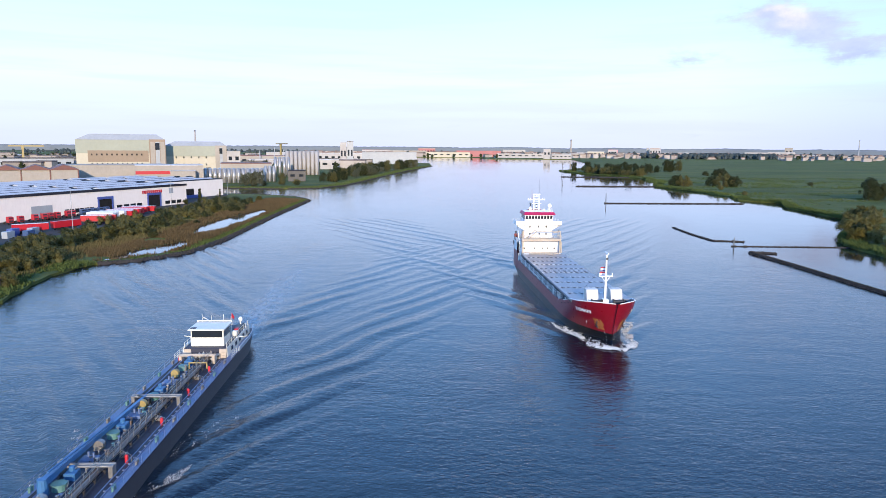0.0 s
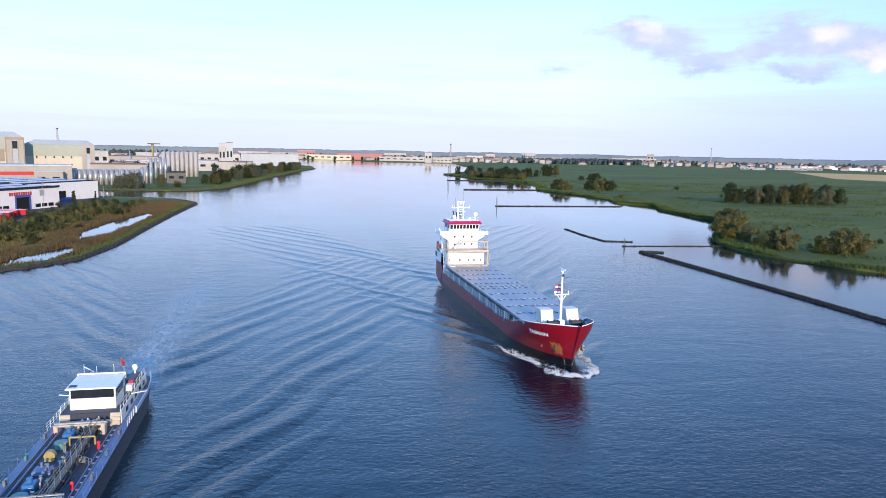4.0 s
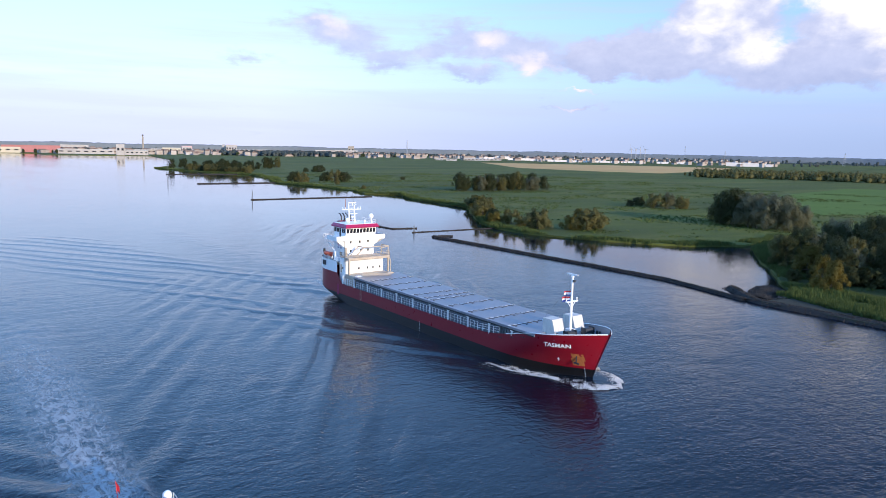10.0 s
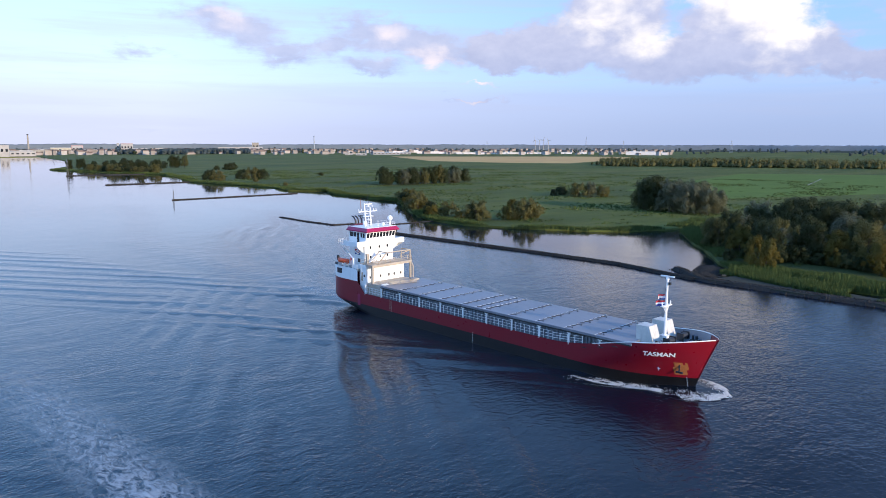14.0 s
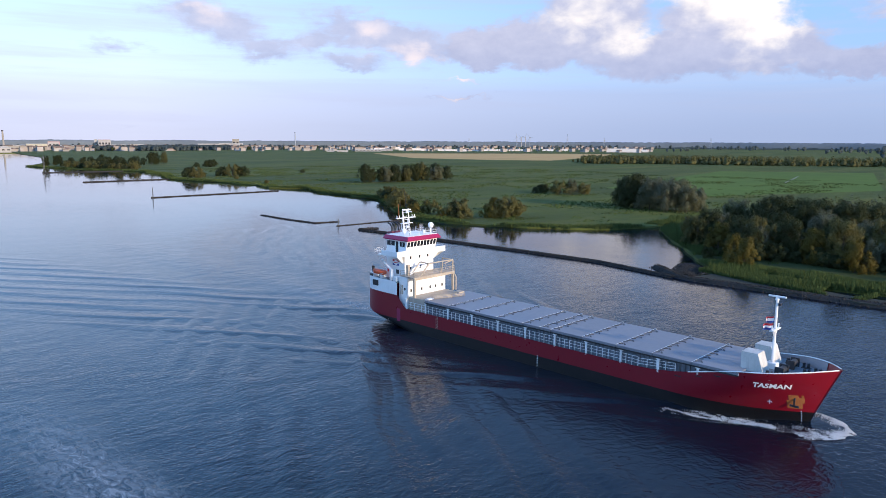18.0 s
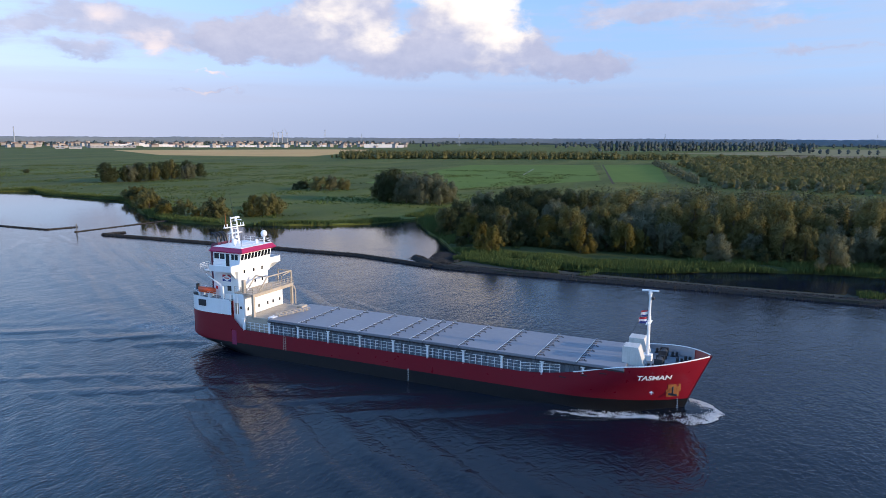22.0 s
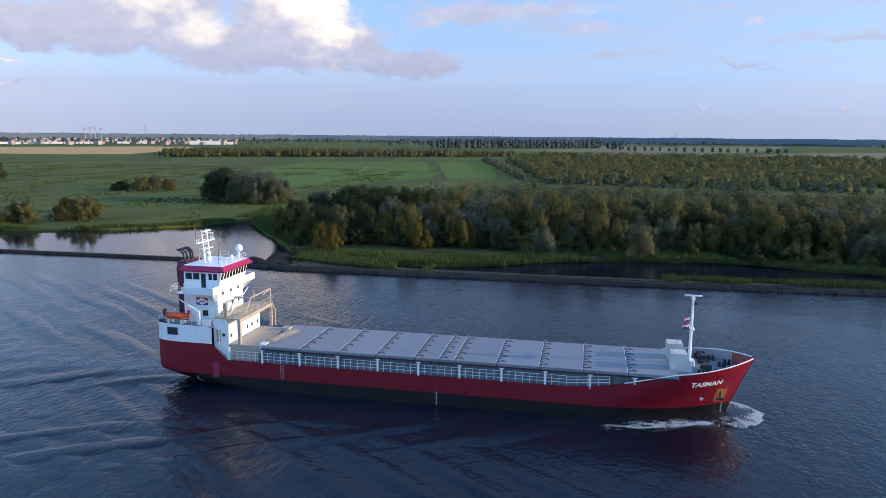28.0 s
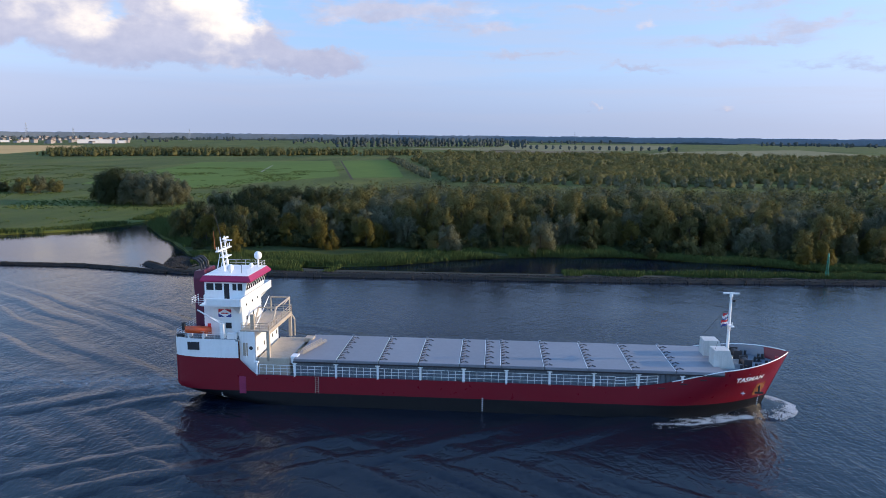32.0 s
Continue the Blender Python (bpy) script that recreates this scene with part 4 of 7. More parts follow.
    for x, y in ((83.4, -2.2), (83.4, 2.2)):
        w = Mesh().tube((x, y - 0.9, 7.6), (x, y + 0.9, 7.6), 0.5, n=10).box(x - 0.6, x + 0.6, y - 1.1, y - 0.9, 6.95, 8.2, 0.04).box(x - 0.6, x + 0.6, y + 0.9, y + 1.1, 6.95, 8.2, 0.04)
        part("anchor_winch", w, DARK, s, "dark anchor winch")
    for x, y in ((82.2, -4.1), (84.6, -3.2), (86.6, -1.6), (82.2, 4.1), (84.6, 3.2), (86.6, 1.6), (85.6, 0.2)):
        part("bollard", Mesh().tube((x, y, 6.95), (x, y, 7.7), 0.2, n=8).tube((x + 0.6, y, 6.95), (x + 0.6, y, 7.7), 0.2, n=8).box(x - 0.3, x + 0.9, y - 0.3, y + 0.3, 6.95, 7.05), DARK, s)
    part("fairlead", Mesh().dome((88.4, -0.7, 7.9), 0.28, 1, 8, 4), SIGNRED, s)
    # name, anchors, marks
    me = letters("TASMAN", 1.05, 0.25, 0.035)
    wide = max(v.co.x for v in me.vertices)
    for sd in (-1, 1):
        t = me.copy()
        for v in t.vertices:
            u, w = v.co.x / wide * 4.6, v.co.y
            x = (80.9 + u if sd < 0 else 85.5 - u)
            z = 5.55 + w * 0.95 + (u if sd < 0 else 4.6 - u) * 0.05
            v.co = (x, sd * (half(x, z) + 0.05), z)
        t.materials.append(WHITE)
        part("ship_name", t, WHITE, s, "white ship name TASMAN on the bow")
        m = Mesh()
        for i in range(7):
            for j in range(5):
                x0, z0 = 84.6 + i * 0.27, 2.5 + j * 0.45
                q = [(x0, z0), (x0 + 0.27, z0), (x0 + 0.27, z0 + 0.45), (x0, z0 + 0.45)]
                if (i, j) in ((0, 4), (0, 3), (6, 0), (6, 1), (5, 4)):
                    continue
                m.add([(x, sd * (half(x, z) + 0.03), z) for x, z in q], [(0, 1, 2, 3) if sd < 0 else (3, 2, 1, 0)])
        a = part("anchor_pocket", m, RUST, s, "rust-stained anchor pocket")
        yy = sd * (half(85.5, 4) + 0.06)
        part("anchor", Mesh().box(85.35, 85.6, min(yy, yy + sd * 0.16), max(yy, yy + sd * 0.16), 3.0, 4.5, 0.04).box(84.9, 86.1, min(yy, yy + sd * 0.16), max(yy, yy + sd * 0.16), 2.95, 3.25, 0.04), DARK, a)
        for x, zz in ((45.1, 7), (86.0, 7), (6.2, 5)):
            m = Mesh()
            for i in range(zz):
                z = 0.25 + i * 0.3
                y = sd * (half(x, z) + 0.03)
                m.box(x - 0.09, x + 0.09, min(y, y + sd * 0.02), max(y, y + sd * 0.02), z, z + 0.12)
            part("draught_mark", m, WHITE, s, kind="stuff")
        y = sd * (half(82.6, 3.4) + 0.05)
        part("thruster_mark", Mesh().box(82.45, 83.05, min(y, y + sd * .02), max(y, y + sd * .02), 3.35, 3.47).box(82.69, 82.81, min(y, y + sd * .02) , max(y, y + sd * .02), 3.1, 3.72), WHITE, s)
        # upright stain on the hull side, added as a thin raised box
        part("fender_strip", Mesh().box(8.9, 9.9, sd * 6.42 - 0.04, sd * 6.42 + 0.04, 1.6, 4.2, 0.03), paint("faded_red_patch", (0.30, 0.03, 0.09), None, 0.6, 0.5, own=True), s)
        for x in (70.5, 73.6, 76.3):
            z = sheer(x) - 0.75
            y = sd * (half(x, z) + 0.03)
            part("freeing_port", Mesh().box(x - 0.5, x + 0.5, y - 0.03, y + 0.03, z, z + 0.13), DARK, s)
    return s


ship = make_ship()
# ---- the tanker barge ----
STEELBLUE = paint("steel_blue_deck_paint", (0.13, 0.18, 0.30), (0.09, 0.125, 0.22), 0.4, 0.5, 0.1, own=True, grime=0.2)
SLATE = paint("slate_deck_paint", (0.030, 0.034, 0.058), (0.020, 0.024, 0.042), 0.4, 0.6, 0.15, own=True)
HULLGREY = paint("dark_barge_hull", (0.035, 0.036, 0.045), (0.055, 0.05, 0.055), 0.4, 0.45, 0.08, own=True, grime=0.3)
PIPE = paint("galvanised_pipe", (0.30, 0.29, 0.27), (0.19, 0.18, 0.17), 0.8, 0.4, 0.1, 0.5, own=True)
RUSTPIPE = paint("brown_weathered_pipe", (0.16, 0.115, 0.085), (0.10, 0.075, 0.06), 0.8, 0.6, 0.1, own=True, grime=0.3)
BRIGHTBLUE = paint("bright_blue_gear", (0.045, 0.15, 0.31), (0.035, 0.11, 0.24), 0.8, 0.45, own=True)
GREEN = paint("green_tank_paint", (0.10, 0.22, 0.20), (0.07, 0.15, 0.14), 0.8, 0.5, own=True)
YELLOW = paint("ochre_gear_paint", (0.34, 0.26, 0.09), (0.24, 0.18, 0.07), 1.0, 0.5, own=True)
CREAM = paint("cream_white_paint", (0.75, 0.72, 0.62), (0.66, 0.63, 0.54), 0.5, 0.5, 0.03, own=True, grime=0.15)
PALEBLUE = paint("pale_blue_bulwark_paint", (0.48, 0.55, 0.62), (0.40, 0.47, 0.54), 0.6, 0.5, own=True, grime=0.2)
TANKER_PATH = [(0, 31.3, 126.5), (3, 31.5, 108.5), (7, 30.7, 83.7), (9, 30.4, 71.9), (12, 30.2, 54.0), (32, 30.2, -66.0)]


def make_tanker():
    s = thing("tanker_barge", "dark inland tanker barge with blue decks and pipework under way", "tanker barge")
    L, B = 86.0, 4.8

    def hb(x, z):
        b = B
        if x > L - 12:
            b = B * (1 - ((x - L + 12) / 12.5) ** 2.4)
        if x < 9:
            u = (9 - x) / 9
            b = B * (1 - (0.25 + 0.5 * (1 - ease(-0.3, 2.2, z))) * u ** 2)
        return b

    xs = [0, 0.6, 1.5, 3, 5, 7, 9, 14, 30, 50, L - 12, L - 9, L - 6, L - 4, L - 2, L - 1, L]
    m = Mesh()
    for sd in (-1, 1):
        m.loft([[(x, sd * hb(x, z), z) for z in (-0.5, 0.6, 1.6, 2.4)] for x in xs], closed=False, caps=False)
    m.add([(0, -hb(0, z), z) for z in (-0.5, 0.6, 1.6, 2.4)] + [(0, hb(0, z), z) for z in (-0.5, 0.6, 1.6, 2.4)], [(0, 1, 5, 4), (1, 2, 6, 5), (2, 3, 7, 6)])
    part("hull", m, HULLGREY, s, "near-black barge hull", True)
    part("deck", Mesh().prism([(x, -hb(x, 2.4)) for x in xs] + [(x, hb(x, 2.4)) for x in reversed(xs)], 2.25, 2.4), SLATE, s, "dark slate deck")
    for sd in (-1, 1):
        part("side_deck", Mesh().box(21, L - 10, min(sd * 3.7, sd * 4.75), max(sd * 3.7, sd * 4.75), 2.4, 2.47), STEELBLUE, s, "steel blue gangway along the side")
        m = rails(Mesh(), [(21, sd * 4.7, 2.45), (L - 11, sd * 4.7, 2.45)], 0.95, 2, 2.4, 0.03)
        part("side_rail", m, STEELBLUE, s)
        part("coaming", Mesh().box(21, L - 10, sd * 3.65 - 0.06, sd * 3.65 + 0.06, 2.4, 2.62), STEELBLUE, s)
        for i in range(9):
            x = 23 + i * 6.2
            part("bollard", Mesh().tube((x, sd * 4.25, 2.4), (x, sd * 4.25, 3.05), 0.16, n=8).tube((x + 0.55, sd * 4.25, 2.4), (x + 0.55, sd * 4.25, 3.05), 0.16, n=8), GREEN if i % 2 else PIPE, s)
    # central trunk with tanks, pumps and pipes
    part("trunk_deck", Mesh().box(21.5, L - 11, -2.6, 1.6, 2.4, 2.75, 0.05), SLATE, s, "slate blue trunk deck")
    for i in range(4):
        m = Mesh().tube((21, 0.62 + i * 0.3, 3.0 + 0.1 * (i % 2)), (L - 14, 0.62 + i * 0.3, 3.0 + 0.1 * (i % 2)), 0.09, n=6)
        part("cargo_pipe", m, PIPE if i % 2 else RUSTPIPE, s, "weathered cargo pipe")
    for i in range(22):
        x = 22 + i * 2.4
        part("pipe_support", Mesh().box(x, x + 0.12, 0.5, 1.7, 2.4, 2.92).tube((x, 1.72, 2.4), (x, 1.72, 3.2), 0.04, n=4).box(x - 0.1, x + 0.22, 0.45, 0.6, 2.75, 3.2), DARK, s)
    for y, r, mat in ((-3.05, 0.09, DARK), (-3.3, 0.07, DARK), (-2.75, 0.12, STEELBLUE), (0.35, 0.09, RUSTPIPE), (2.1, 0.05, DARK), (3.3, 0.06, STEELBLUE)):
        part("deck_pipe", Mesh().tube((22, y, 2.85 + r), (L - 13, y, 2.85 + r), r, n=6), mat, s)
    for sd in (-1, 1):
        m = Mesh()
        for i in range(34):
            m.box(22 + i * 1.6, 22.08 + i * 1.6, min(sd * 3.68, sd * 3.2), max(sd * 3.68, sd * 3.2), 2.4, 2.56)
        part("deck_frames", m, STEELBLUE, s, kind="stuff")
    for y in (1.0, 1.62):
        part("catwalk_rail", rails(Mesh(), [(22, y, 3.28), (41, y, 3.28), (L - 14, y, 3.28)], 0.85, 2, 1.9, 0.035), PIPE, s, "grey catwalk rail beside the pipes")
    part("catwalk", Mesh().box(22, L - 14, 1.0, 1.62, 3.2, 3.28), RUSTPIPE, s, "brown grating catwalk")
    for x in (31.0, 47.5, 58.5):
        m = rails(Mesh(), [(x, 1.62, 2.5), (x + 1.4, 3.4, 2.5)], 0.8, 2, 0.6, 0.035)
        part("cross_step", m.box(x - 0.3, x + 0.3, 1.62, 2.4, 2.45, 2.9), PIPE, s, "grey steps down from the catwalk")
    part("black_hose", Mesh().tube((40, -3.4, 2.9), (42.2, -2.6, 3.9), 0.13, n=6).tube((42.2, -2.6, 3.9), (43, -0.8, 3.6), 0.13, n=6).tube((40, -3.4, 2.9), (34, -3.5, 2.6), 0.13, n=6), DARK, s)
    rnd = random.Random(5)
    for i in range(58):
        x, y = rnd.uniform(23, L - 15), rnd.uniform(-1.3, 0.4)
        a, h = rnd.uniform(0.5, 1.6), rnd.uniform(0.25, 0.7)
        m = Mesh().tube((x, y, 2.75), (x, y, 2.75 + h), 0.09, n=6).tube((x, y, 2.75 + h), (x + a, y + 0.3, 2.75 + h), 0.09, n=6).tube((x + a, y + 0.3, 2.75 + h), (x + a, y + 0.3, 2.75), 0.09, n=6)
        m.tube((x + a * 0.5, y + 0.15, 2.75 + h), (x + a * 0.5, y + 0.15, 3.05 + h), 0.05, n=5).tube((x + a * 0.5, y + 0.15, 3.03 + h), (x + a * 0.5, y + 0.15, 3.08 + h), 0.2, n=8)
        part("branch_pipe", m, (PIPE, RUSTPIPE, STEELBLUE, TAN, GREEN, DARK, PIPE)[i % 7], s)
    rnd = random.Random(5)
    for i in range(16):
        x = 24 + i * 3.3
        kind = i % 4
        if kind == 0:
            part("pump_set", Mesh().box(x, x + 1.5, -1.7, -0.5, 2.75, 3.6, 0.1).tube((x + 0.7, -1.1, 3.6), (x + 0.7, -1.1, 4.1), 0.3, n=10), BRIGHTBLUE, s, "bright blue pump set")
        elif kind == 1:
            part("tank_dome", Mesh().tube((x, -1.2, 2.75), (x, -1.2, 3.35), 0.75, 0.7, 14).tube((x, -1.2, 3.35), (x, -1.2, 3.5), 0.8, n=14), GREEN, s, "green tank dome")
        elif kind == 2:
            part("hose_reel", Mesh().tube((x - 0.35, -1.4, 3.3), (x + 0.35, -1.4, 3.3), 0.6, n=14).box(x - 0.5, x + 0.5, -1.9, -0.9, 2.75, 2.95), YELLOW if i < 8 else PIPE, s, "ochre hose reel")
        else:
            part("valve_chest", Mesh().box(x - 0.9, x + 0.7, -2.1, -0.2, 2.75, 3.15, 0.06).tube((x, -0.6, 3.1), (x, -0.6, 3.8), 0.12, n=6).tube((x - 0.5, -1.4, 3.1), (x - 0.5, -1.4, 3.7), 0.14, n=6), STEELBLUE, s)
        y = rnd.uniform(0.2, 0.8)
        part("valve", Mesh().tube((x + 1.4, y, 2.75), (x + 1.4, y, 3.5), 0.09, n=6).tube((x + 1.4, y - 0.03, 3.5), (x + 1.4, y + 0.03, 3.56), 0.28, n=8), DARK, s)
    for x, y in ((22.6, -3.4), (24.5, 0.4), (27.5, 2.9), (38, 2.9), (49, 3.0), (60, 2.9)):
        part("hydrant", Mesh().tube((x, y, 2.4), (x, y, 3.2), 0.2, n=8).dome((x, y, 3.2), 0.22, 1, 8, 3), SIGNRED, s, "red fire hydrant")
    for x, y0, y1 in ((22.3, -3.4, 2.6), (41.5, -3.6, 3.2), (63, -3.0, 3.0)):
        m = Mesh().tube((x, y0, 3.7), (x, y1, 3.7), 0.18, n=8).tube((x + 0.6, y0, 3.7), (x + 0.6, y1, 3.7), 0.14, n=8)
        for y in (y0 + 0.3, y1 - 0.3):
            m.box(x - 0.2, x + 0.8, y - 0.25, y + 0.25, 2.4, 3.8, 0.05)
        part("cross_manifold", m, TAN if x < 30 else PIPE, s, "pale cross manifold on stands")
    part("hose_crane", Mesh().tube((41.5, -1.75, 3.6), (68, -2.3, 4.1), 0.30, 0.44, 4).tube((68, -2.3, 2.7), (68, -2.3, 4.5), 0.6, 0.5, 12).tube((52, -1.9, 4.2), (67, -2.2, 4.7), 0.12, 0.12, 6).box(41.0, 41.8, -2.1, -1.4, 2.7, 3.5, 0.05), BRIGHTBLUE, s, "bright blue hose crane lying along the deck")
    part("arched_pipe", Mesh().tube((27, -0.4, 2.8), (27, -0.4, 3.8), 0.12, n=6).tube((27, -0.4, 3.8), (27, 2.4, 3.8), 0.12, n=6).tube((27, 2.4, 3.8), (27, 2.4, 2.8), 0.12, n=6), YELLOW, s)
    # stern: accommodation, wheelhouse, gear
    part("accommodation", Mesh().box(3.5, 19.5, -3.6, 3.6, 2.4, 4.0, 0.1), SLATE, s, "low accommodation with a dark roof")
    part("accommodation_side", Mesh().box(3.4, 19.6, 3.62, 3.72, 2.4, 4.1, 0.02).box(3.4, 19.6, -3.72, -3.62, 2.4, 4.1, 0.02), CREAM, s)
    for i in range(5):
        part("cabin_window", Mesh().box(5 + i * 2.7, 6.2 + i * 2.7, 3.71, 3.76, 2.9, 3.6, 0.02), PANE, s)
    for sd in (-1, 1):
        edge = (0, 1.5, 3, 5, 8, 12, 16)
        part("stern_bulwark", Mesh().loft([[(x, sd * (hb(x, 2.4) + 0.02), 2.4), (x, sd * (hb(x, 2.4) + 0.10), 3.2), (x, sd * (hb(x, 2.4) - 0.02), 3.2), (x, sd * (hb(x, 2.4) - 0.08), 2.42)] for x in edge]), PALEBLUE, s, "pale blue bulwark at the stern")
        part("stern_gangway", Mesh().loft([[(x, sd * 3.74, 2.42), (x, sd * (hb(x, 2.4) - 0.1), 2.42), (x, sd * (hb(x, 2.4) - 0.1), 2.46), (x, sd * 3.74, 2.46)] for x in (6.5, 9, 14, 21)]), STEELBLUE, s, "steel blue gangway beside the cabins")
        part("stern_rail", rails(Mesh(), [(16, sd * 4.68, 2.45), (21, sd * 4.7, 2.45)], 1.0, 3, 1.2, 0.04), CREAM, s, "white rail beside the wheelhouse")
        part("cabin_rail", rails(Mesh(), [(4, sd * 3.55, 4.0), (19.3, sd * 3.55, 4.0)], 0.95, 2, 1.7, 0.04), CREAM, s, "white rail round the cabin roof")
        part("boat_boom", Mesh().tube((13.0, sd * 3.6, 4.1), (13.0, sd * 5.6, 4.4), 0.07, n=6), CREAM, s)
        part("stairs", Mesh().box(19.6, 20.1, sd * 3.0 - 0.6, sd * 3.0 + 0.6, 2.4, 2.9).box(19.5, 19.9, sd * 3.0 - 0.6, sd * 3.0 + 0.6, 2.9, 3.4).box(19.4, 19.7, sd * 3.0 - 0.6, sd * 3.0 + 0.6, 3.4, 3.9), TAN, s)
    w = part("wheelhouse", Mesh().box(13.6, 18.2, -2.8, 2.8, 4.0, 6.9, 0.08), CREAM, s, "cream wheelhouse with a flat pale roof")
    part("front_window", Mesh().box(18.19, 18.25, -2.6, 2.6, 5.55, 6.75, 0.02), PANE, w)
    for y in (-2.82, 2.82):
        part("side_window", Mesh().box(14.2, 18.0, y - 0.03, y + 0.03, 5.5, 6.7, 0.02), PANE, w)
    part("roof", Mesh().box(13.2, 18.9, -3.1, 3.1, 6.9, 7.1, 0.06), CREAM, w, "pale grey wheelhouse roof")
    part("roof_hatch", Mesh().box(17.6, 18.3, -2.8, -1.9, 7.1, 7.18), SLATE, w)
    part("roof_bar", Mesh().tube((13.4, -3.0, 7.3), (13.4, 3.0, 7.3), 0.12, n=6).tube((13.4, -3.0, 6.5), (13.4, -3.0, 7.3), 0.12, n=6).tube((13.4, 3.0, 6.5), (13.4, 3.0, 7.3), 0.12, n=6), CREAM, w)
    fit = random.Random(21)
    for i in range(26):
        x, y, h = fit.uniform(19.9, 23.2), fit.uniform(-2.6, 2.6), fit.uniform(0.3, 1.0)
        m = Mesh().tube((x, y, 2.4), (x, y, 2.75 + h), fit.uniform(0.05, 0.14), n=6)
        m.box(x - 0.2, x + 0.2, y - 0.15, y + 0.15, 2.7 + h * 0.5, 2.8 + h * 0.7, 0.03) if i % 3 else m.tube((x, y, 2.7 + h), (x + 0.5, y + fit.uniform(-0.6, 0.6), 2.7 + h), 0.08, n=6)
        part("deck_fitting", m, (CREAM, DARK, TAN, PIPE, RUSTPIPE, CREAM)[i % 6], s)
    part("fore_screen", Mesh().box(19.9, 20.5, -2.7, 2.7, 2.4, 3.2, 0.08), TAN, s)
    for x, y, h in ((12.6, -2.4, 1.4), (12.2, -0.9, 1.0), (12.6, 1.4, 1.3), (12.2, 2.6, 0.9)):
        part("antenna", Mesh().tube((x, y, 4), (x, y, 7 + h), 0.05, 0.03, 5), CREAM, s)
    part("covered_tender", Mesh().box(8.0, 10.4, -1.0, 1.2, 4.0, 5.4, 0.35), SIGNBLUE, s, "blue covered tender")
    part("radar_dome", Mesh().dome((5.6, 2.6, 5.6), 0.42, 1.2, 12, 6, -0.8).tube((5.6, 2.6, 4), (5.6, 2.6, 5.3), 0.14, n=6), WHITE, s, "white radar dome", True)
    part("ensign", Mesh().tube((0.4, -0.6, 3.2), (-0.6, -0.6, 5.4), 0.04, n=5).add([(-0.25, -0.6, 4.6), (-0.6, -0.58, 5.3), (-0.9, -0.2, 4.5), (-0.6, -0.25, 3.9)], [(0, 1, 2, 3)]), SIGNRED, s, "red ensign hanging from its staff")
    part("dinghy", Mesh().box(4.6, 8.6, 1.9, 3.2, 4.1, 4.7, 0.3), DARK, s)
    part("life_jacket_box", Mesh().box(9.4, 10.4, 2.6, 3.3, 4.0, 5.0, 0.06), SIGNRED, s)
    part("deck_box", Mesh().box(10.6, 11.6, 2.5, 3.4, 4.0, 4.8, 0.06), CREAM, s)
    part("davit", Mesh().tube((7.5, -2.6, 4), (7.5, -2.6, 5.8), 0.12, n=6).tube((7.5, -2.6, 5.8), (6.0, -4.2, 6.1), 0.1, n=6), CREAM, s)
    return s


tanker = make_tanker()
# ---- wakes and foam, which travel with the ships ----
def wake_sheet(name, bow, stern, beam, back, spread, lengthy, amp, label, track):
    """A rigid sheet of wave crests in the ship's space: diverging waves from bow and stern and a rough track astern."""
    step = 0.9
    nx, ny = int((bow + back) / step), int(2 * spread / step)
    m = Mesh()
    for i in range(nx + 1):
        x = bow - i * step
        for j in range(ny + 1):
            y = -spread + j * step
            h, env = 0.0, 0.0
            for x0, k in ((bow, 1.0), (stern + 6, 0.75)):
                d = x0 - x
                if d <= 0:
                    continue
                c = abs(y) - beam * 0.8 - 0.34 * d
                wid = 3.5 + 0.075 * d
                e = math.exp(-((c + wid * 0.6) / wid) ** 2) * k / (1 + d / 130)
                e *= ease(0, 12, d)
                ph = 2 * math.pi / lengthy * (abs(y) * 0.80 - d * 0.52 + 2.3 * noise.noise((x * 0.05, y * 0.05, 2)))
                h += e * (math.sin(ph) + 0.35 * math.sin(2.3 * ph + 0.16 * x))
                env += e
            d = stern + 2 - x
            if d > 0:
                e = math.exp(-(y / (beam * 1.1 + 0.03 * d)) ** 2) * ease(0, 6, d) / (1 + d / 90)
                h += 0.45 * e * noise.noise((x * 0.35, y * 0.5, 5))
                env += 1.3 * e
            fade = ease(0, 14, spread - abs(y)) * ease(0, 25, x + back)
            z = -0.06 + amp * fade * (min(env, 1.3) * 0.9 + h)
            m.v.append((x, y, z))
    n = ny + 1
    for i in range(nx):
        for j in range(ny):
            q = (i * n + j, i * n + j + 1, (i + 1) * n + j + 1, (i + 1) * n + j)
            if max(m.v[k][2] for k in q) > -0.055:
                m.f.append(q[::-1])
    ob = new(name, m.data(name, water_material(name + "_water", track), True))
    return tagged(ob, label, "wake", "", "stuff")


def foam_patch(name, dots, label, seed):
    """Foam of very many small flat flecks. dots: x, y, z, radius."""
    rnd = random.Random(seed)
    m = Mesh()
    for x, y, z, r in dots:
        a0, q = rnd.uniform(0, 6), rnd.uniform(0.5, 1.0)
        ring = [(x + r * rnd.uniform(0.7, 1.3) * math.cos(a0 + 1.571 * i), y + r * q * rnd.uniform(0.7, 1.3) * math.sin(a0 + 1.571 * i), z - 0.06) for i in range(4)]
        m.add(ring + [(x, y, z + r * 0.35)], [(0, 1, 4), (1, 2, 4), (2, 3, 4), (3, 0, 4)])
    return tagged(new(name, m.data(name, FOAM)), label, "foam", "", "stuff")


def mound(x, y):
    """Height of the smooth bow wave that the bulb pushes ahead."""
    r = ((x - 86.0) / 6.2) ** 2 + (y / 5.6) ** 2
    return 0.6 * max(0.0, 1 - r) ** 0.6


